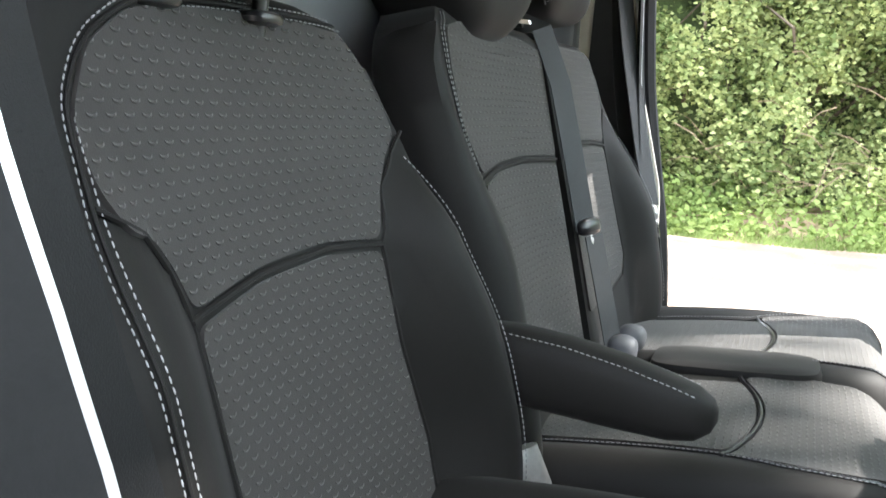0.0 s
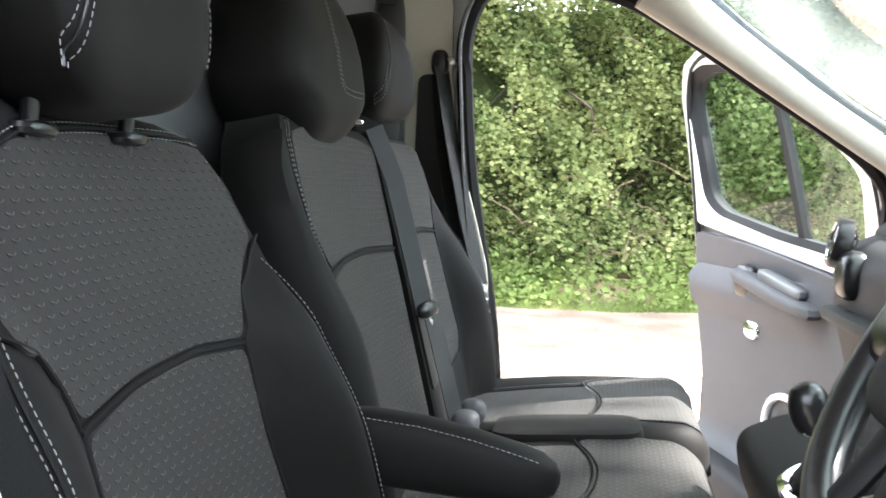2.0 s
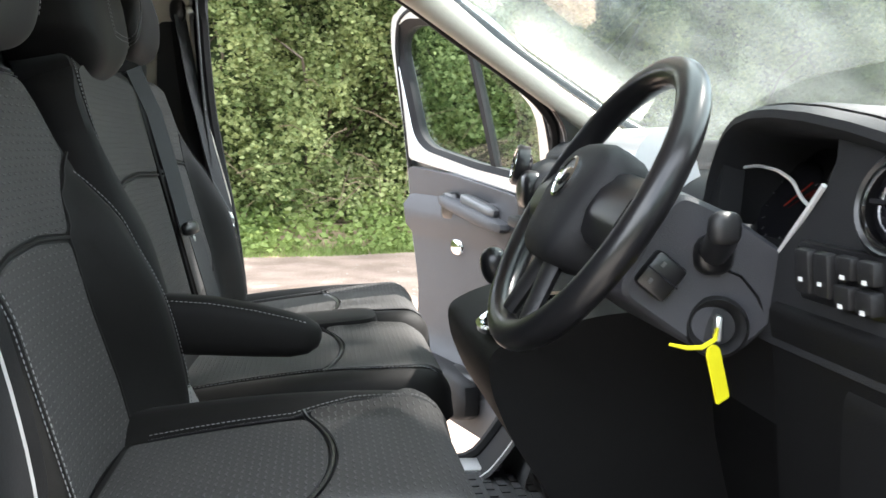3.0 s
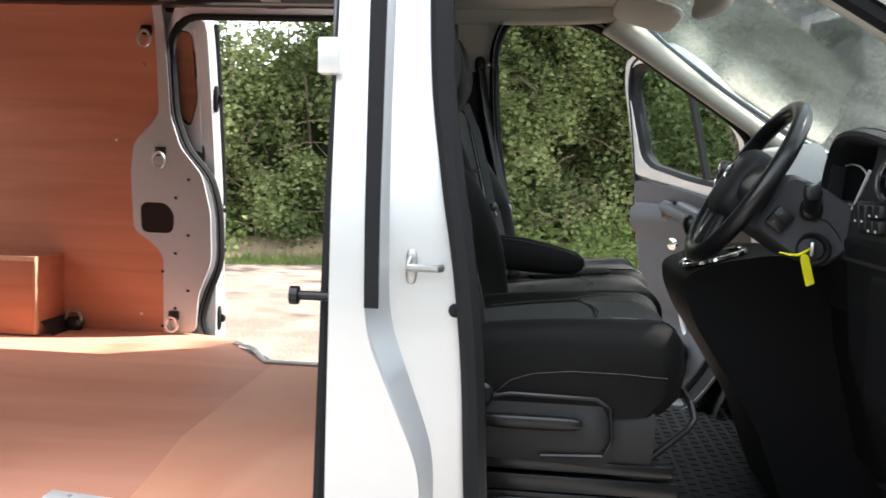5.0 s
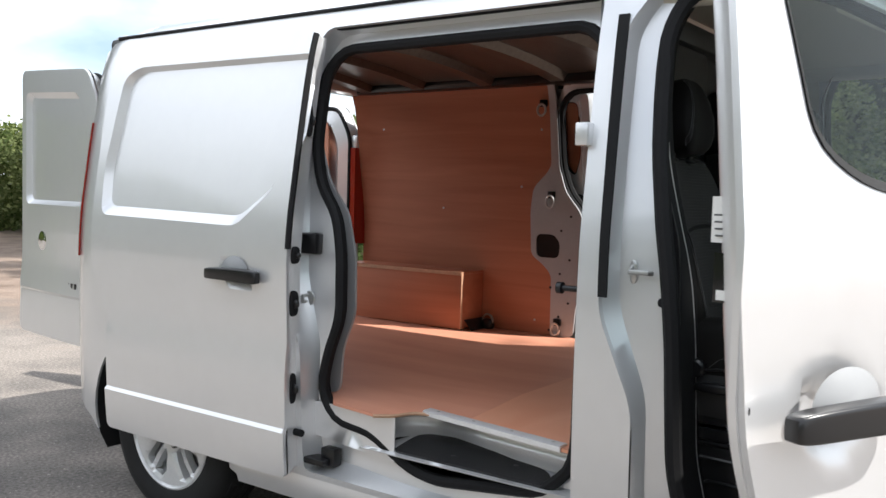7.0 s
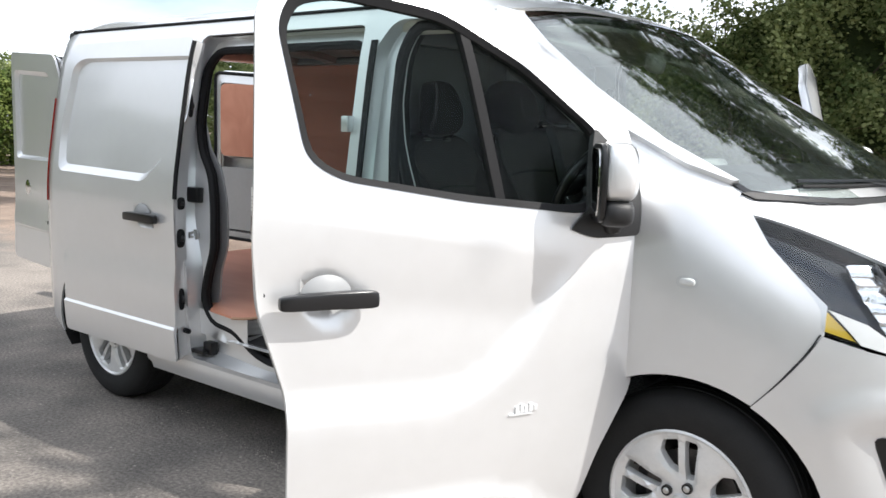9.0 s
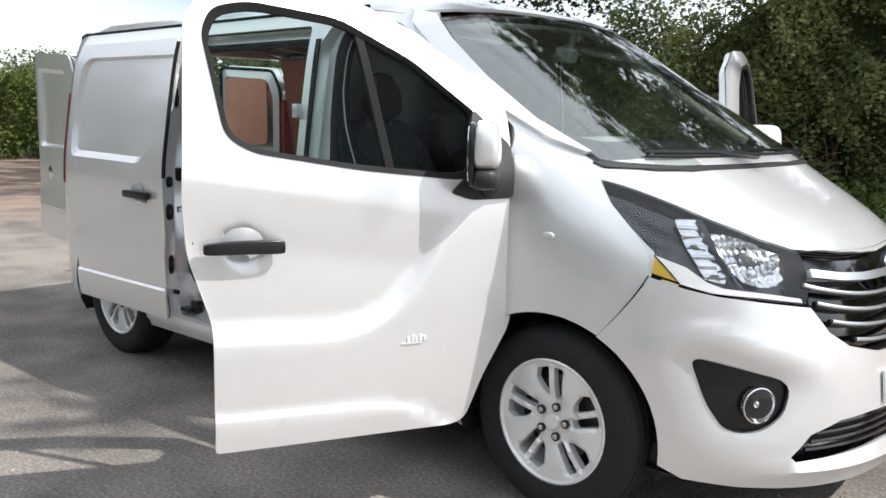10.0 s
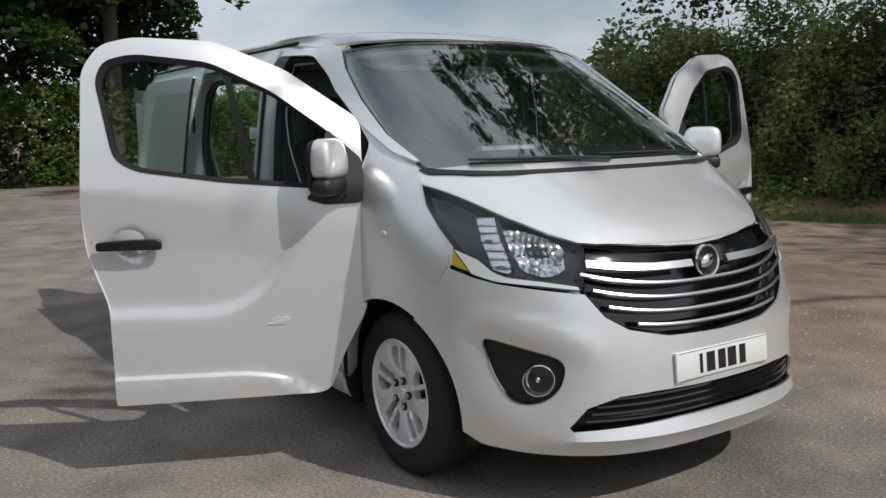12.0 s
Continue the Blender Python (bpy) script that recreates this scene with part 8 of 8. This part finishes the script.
def hedge(name, label, along, x0, x1, base, height, depth, count, size, mat=None):
    """A bank of leaves whose face follows base(x) and whose top is uneven."""
    n = count
    x = RNG.uniform(x0, x1, n)
    top = height(x)
    z = RNG.uniform(0, 1, n) ** 0.85 * top
    bulge = 0.35 * np.sin(x * 1.9 + z * 1.3) + 0.28 * np.sin(x * 4.3 - z * 2.2) + 0.18 * np.sin(x * 8.1 + z * 5.0)
    d = np.abs(RNG.normal(size=n)) * depth * 0.45
    y = np.array([base(v) for v in x]) + bulge * 0.8 + d + 0.25 * (z / np.maximum(top, 0.1)) ** 2
    pts = np.stack([x, y, z], 1) + RNG.normal(size=(n, 3)) * 0.07
    hollow = np.sin(pts[:, 0] * 3.1 + 1.7 * np.sin(pts[:, 2] * 2.3)) + np.sin(pts[:, 2] * 3.7 + 1.3 * np.sin(pts[:, 0] * 1.7)) + 0.8 * np.sin(pts[:, 0] * 7.3 + pts[:, 2] * 6.1) + RNG.normal(size=n) * 0.5
    pts = pts[(hollow > -1.15) | (pts[:, 1] > np.median(pts[:, 1]))]
    n = len(pts)
    pts[:, 2] = np.maximum(pts[:, 2], 0.04)
    if along == "y":
        pts = pts[:, [1, 0, 2]] * np.array([-1, 1, 1])
    nrm = np.tile(np.array([0.0, -0.9, 0.7]) if along == "x" else np.array([0.9, 0, 0.7]), (n, 1))
    ob = thing(name, label, "hedge", "hedges")
    tagged(leaves("foliage", pts, size, mat or HEDGE, ob, "", nrm), kind="stuff")
    return ob


def tall(v):
    rise = np.clip((v + 5.0) / 2.2, 0, 1)
    return 3.0 + 1.4 * rise * rise * (3 - 2 * rise) + 0.22 * np.sin(v * 0.9) + 0.22 * np.sin(v * 2.3 + 1) + 0.15 * np.sin(v * 5.1)


near_hedge = hedge("hedge", "thick bramble hedge with mixed green leaves behind the verge", "x", -9.0, 12.0, lambda v: verge_y(v) + 1.15, tall, 1.5, 230000, 0.074)
# dark woody inside and twigs
core = bmesh.new()
for k in range(46):
    x0 = -9 + k * 0.36
    y0 = verge_y(x0) + 2.3
    tube(core, [(x0, y0, 0), (x0 + RNG.normal() * 0.3, y0 + RNG.normal() * 0.2, 1.2), (x0 + RNG.normal() * 0.5, y0 - 0.2 + RNG.normal() * 0.3, 2.4), (x0 + RNG.normal() * 0.7, y0 + RNG.normal() * 0.3, 3.2)], [0.05, 0.035, 0.02, 0.008], 5)
tagged(part("stem", core, BARK, near_hedge), kind="stuff")
twigs = bmesh.new()
for k in range(260):
    x0 = RNG.uniform(-9, 7)
    z0 = abs(RNG.normal()) * 0.9 + 0.1
    y0 = verge_y(x0) + 0.95 + RNG.uniform(0, 0.5)
    a = Vector((RNG.normal(), RNG.normal() * 0.4, RNG.normal() * 0.7)).normalized() * RNG.uniform(0.25, 0.8)
    p = Vector((x0, y0, z0))
    tube(twigs, [p, p + a * 0.5 + Vector((0, 0, 0.05)), p + a], [0.008, 0.006, 0.003], 4)
tagged(part("twig", twigs, TWIG, near_hedge), kind="stuff")
back = sheet([(-10, 0.0), (12.5, 0.0), (12.5, 3.9), (-3.0, 3.9), (-5.5, 2.6), (-10, 2.6)], lambda x, z: Vector((x, verge_y(x) + 2.6 + 0.4 * math.sin(x * 1.3 + z), z)), 0.8, 0.2)
tagged(part("inner_growth", back, material("ivy_leaf_mass", (0.045, 0.066, 0.022), 0.95, vary=0.5, vary_scale=3, bump=1.0, bump_scale=8), near_hedge), kind="stuff")
# verge: earth bank, low growth and grass
bank = sheet([(-14, 0.0), (10, 0.0), (10, 3.0), (-14, 3.0)], lambda x, d: Vector((x, verge_y(x) + d - 0.15 * math.sin(3.3 * x), -0.02 + 0.26 * step01(d / 1.3) + 0.02 * math.sin(7 * x) * step01(d / 0.4))), 0.35)
tagged(part("verge", bank, EARTH), "earth verge with dry litter under the hedge", "verge", kind="structure")
n = 26000
x = RNG.uniform(-12, 8, n)
d = RNG.uniform(0.05, 1.5, n)
dense = (np.sin(x * 2.1) + np.sin(x * 0.8 + 2) + RNG.normal(size=n) * 0.5) > 0.25
x, d = x[dense], d[dense]
pts = np.stack([x, np.array([verge_y(v) for v in x]) + d, 0.03 + 0.2 * np.clip(d / 1.3, 0, 1) + np.abs(RNG.normal(size=len(x))) * 0.14 * (0.4 + d)], 1)
tagged(leaves("verge_growth", pts, 0.085, GRASS), "low bright green weeds and nettles on the verge", "weeds", kind="stuff")
n = 24000
x = RNG.uniform(-12, 8, n)
d = np.abs(RNG.normal(size=n)) * 0.35
px = np.stack([x, np.array([verge_y(v) for v in x]) + d, np.full(n, 0.0)], 1)
h = RNG.uniform(0.06, 0.20, n) * (0.5 + d)
lean = RNG.normal(size=(n, 2)) * 0.05
verts = np.stack([px + [-0.004, 0, 0], px + [0.004, 0, 0], px + np.stack([lean[:, 0], lean[:, 1], h], 1)], 1).reshape(-1, 3)
me = bpy.data.meshes.new("grass")
me.from_pydata(verts.tolist(), [], (np.arange(n)[:, None] * 3 + [0, 1, 2]).tolist())
me.materials.append(GRASS)
tagged(new("grass", me), "rough green grass along the gravel edge", "grass", kind="stuff")

# hedges further back along the lane, and beyond it
hedge("hedge", "tall dark hedge running back along the lane", "x", -34, -8.5, lambda v: verge_y(v) + 1.2, lambda v: 2.9 + 0.35 * np.sin(v * 0.6) + 0.2 * np.sin(v * 1.9), 2.0, 60000, 0.13)
MID_LEAF = leaf_material("lane_hedge_leaves", (0.050, 0.088, 0.018), (0.21, 0.255, 0.07), 0.4)
hedge("hedge", "clipped sunny hedge beyond the lane", "x", -44, -17.5, lambda v: -4.5, lambda v: 2.5 + 0.25 * np.sin(v * 0.9), 2.2, 24000, 0.15, MID_LEAF)
hedge("hedge", "clipped sunny hedge across the end of the lane", "y", -12, 12, lambda v: 24.5, lambda v: 2.7 + 0.3 * np.sin(v * 0.7), 2.0, 40000, 0.13, MID_LEAF)
hedge("thicket", "tall dark thicket of trees behind the lane's end", "y", -14, 7.5, lambda v: 26.5, lambda v: 7.5 + 1.3 * np.sin(v * 0.9) + 0.6 * np.sin(v * 2.3), 3.0, 70000, 0.22, TREE_LEAF)
tall_row = hedge("hedge", "tall dark hedge across the yard from the van", "x", -22, 22, lambda v: 11.0, lambda v: 4.6 + 0.7 * np.sin(v * 0.5) + 0.4 * np.sin(v * 1.3), 2.4, 60000, 0.22, MID_LEAF)
tall_row.matrix_world = Matrix.Diagonal((1, -1, 1, 1))


def tree(x, y, height, spread, count, label, size=0.16):
    """A tapered trunk with limbs and a crown of many leaves in clumps."""
    ob = thing("tree", label, "tree", "trees")
    ob.location = (x, y, 0)
    bm = bmesh.new()
    tube(bm, [(0, 0, -0.1), (0.05, 0.03, height * 0.25), (-0.08, 0.1, height * 0.5), (0.05, 0.0, height * 0.82)], [0.28, 0.22, 0.15, 0.05], 9)
    tips = []
    for k in range(16):
        q, z0 = RNG.uniform(0, 2 * math.pi), RNG.uniform(0.30, 0.75) * height
        r = spread * RNG.uniform(0.6, 1.0) * (1.15 - z0 / height * 0.5)
        e = Vector((r * math.cos(q), r * math.sin(q), z0 + height * RNG.uniform(0.02, 0.28)))
        tube(bm, [(0, 0, z0), e * 0.5 + Vector((0, 0, z0 * 0.5 + 0.2)), e], [0.10, 0.06, 0.015], 6)
        tips += [e, e.lerp(Vector((0, 0, z0)), 0.35)]
    part("trunk", bm, BARK, ob)
    tips += [Vector((RNG.normal() * spread * 0.3, RNG.normal() * spread * 0.3, height * RNG.uniform(0.7, 1.0))) for _ in range(10)]
    c = np.array([tuple(t) for t in tips])
    sub = np.repeat(c, 9, 0) + RNG.normal(size=(len(c) * 9, 3)) * spread * 0.20
    per = max(4, count // len(sub))
    pts = np.repeat(sub, per, 0) + RNG.normal(size=(len(sub) * per, 3)) * 0.26
    tagged(leaves("crown", pts, size, TREE_LEAF, ob), kind="stuff")
    return ob


tree(-25, 4.0, 14.5, 4.6, 60000, "large broad dark tree beyond the lane", 0.24)
tree(-29, -0.5, 13.0, 4.6, 40000, "large broad dark tree beyond the lane", 0.24)
oak = tree(-4.6, 13.5, 18.0, 6.0, 60000, "tall oak spreading high over the hedge", 0.2)
# a low limb of the oak, its leaf clusters hanging over the hedge's top
wood = bmesh.new()
limb_line = [Vector(q) for q in ((0.0, 0.0, 4.6), (-1.6, -0.6, 5.1), (-3.2, -1.0, 5.0), (-4.8, -1.3, 4.75), (-6.0, -1.5, 4.5))]
tube(wood, limb_line, [0.10, 0.075, 0.055, 0.035, 0.012], 7)
hang = []
for k in range(15):
    at = limb_line[1].lerp(limb_line[4], k / 14) + Vector((RNG.normal() * 0.2, RNG.normal() * 0.35, -0.15))
    tip = at + Vector((RNG.normal() * 0.3, RNG.normal() * 0.3, -RNG.uniform(0.25, 0.95)))
    tube(wood, [at + Vector((0, 0, 0.12)), at.lerp(tip, 0.5) + Vector((0.05, 0, 0.03)), tip], [0.018, 0.011, 0.004], 5)
    hang += [at.lerp(tip, q) for q in (0.2, 0.55, 0.9)]
part("limb", wood, BARK, oak)
low = np.repeat(np.array([tuple(q) for q in hang]), 46, 0)
tagged(leaves("limb_leaves", low + RNG.normal(size=low.shape) * 0.17, 0.12, TREE_LEAF, oak), kind="stuff")
tree(2.0, 14.5, 13.0, 4.4, 30000, "tall spreading tree behind the hedge", 0.2)

# an unseen tree by the hedge, its high limb added to shade and dapple the cab
limb = thing("tree", "unseen slender tree, added so that its leafy limb shades the cab", "tree", "trees")
shade_limb_at = Vector((-1.08, -0.36, 1.22)) + SUN * 11.5
foot = Vector((8.4, 11.6, 0))
wood = bmesh.new()
tube(wood, [foot - Vector((0, 0, 0.1)), foot + Vector((0.1, -0.2, 3.5)), foot + Vector((0.0, -0.6, 7.0)), foot + Vector((0.1, -0.3, 10.5))], [0.20, 0.16, 0.11, 0.03], 9)
tube(wood, [foot + Vector((0.0, -0.6, 7.0)), foot.lerp(shade_limb_at, 0.5) + Vector((0, 0, 4.6)), shade_limb_at + Vector((0.2, 0.9, 0.25)), shade_limb_at + Vector((0, -0.6, 0.1))], [0.09, 0.06, 0.035, 0.01], 7)
part("trunk", wood, BARK, limb)
across = SUN.cross(Vector((0, 1, 0))).normalized()
# leaves set between sun and driver's seat, to keep direct sun off it
cab_shade = RNG.normal(size=(800, 3)) * np.array([0.44, 0.26, 0.45])
pts = np.array(shade_limb_at) + cab_shade[:, :1] * np.array([0, 1.0, 0]) + cab_shade[:, 1:2] * np.array(across) + cab_shade[:, 2:] * np.array(SUN)
# second patch of leaves, added to shade the far belt
side = RNG.normal(size=(210, 3)) * np.array([0.13, 0.20, 0.4])
belt_shade_at = np.array(Vector((-1.20, 0.80, 1.25)) + SUN * 11.5)
pts = np.concatenate([pts, belt_shade_at + side[:, :1] * np.array([0, 1.0, 0]) + side[:, 1:2] * np.array(across) + side[:, 2:] * np.array(SUN)])
crown = np.array(foot + Vector((0.1, -0.3, 9.0))) + RNG.normal(size=(9000, 3)) * np.array([1.0, 1.0, 1.4])
tagged(leaves("crown", np.concatenate([pts, crown]), 0.16, TREE_LEAF, limb), kind="stuff")

# loose grit along an old crack, and scattered small stones
crack = [(-2.75, -0.78), (-2.30, -0.83), (-1.85, -0.92), (-1.35, -1.02), (-0.8, -1.10), (0.3, -1.25)]
grit = bmesh.new()
spots = []
for (x0, y0), (x1, y1) in zip(crack, crack[1:]):
    for _ in range(int(90 * math.hypot(x1 - x0, y1 - y0))):
        k = RNG.uniform()
        spots.append((x0 + (x1 - x0) * k + RNG.normal() * 0.012, y0 + (y1 - y0) * k + RNG.normal() * 0.012, RNG.uniform(0.002, 0.006)))
for _ in range(1500):
    spots.append((RNG.uniform(-7, 4), RNG.uniform(-4.5, 6.5), RNG.uniform(0.003, 0.009)))
for _ in range(2600):
    spots.append((RNG.uniform(-1.0, 5.0), 1.0 + abs(RNG.normal()) * 3.2, RNG.uniform(0.004, 0.013)))
for x, y, r in spots:
    top = grit.verts.new((x, y, r * 0.8))
    ring = [grit.verts.new((x + r * math.cos(q) * RNG.uniform(0.7, 1.3), y + r * math.sin(q) * RNG.uniform(0.7, 1.3), -0.001)) for q in (0, 1.26, 2.51, 3.77, 5.03)]
    for i in range(5):
        grit.faces.new((ring[i], ring[(i + 1) % 5], top))
STONE = material("pale_grit", (0.30, 0.27, 0.235), 0.9, vary=0.4, vary_scale=9)
tagged(part("grit", grit, STONE), "pale grit and small stones loose on the asphalt", "stones", kind="stuff")
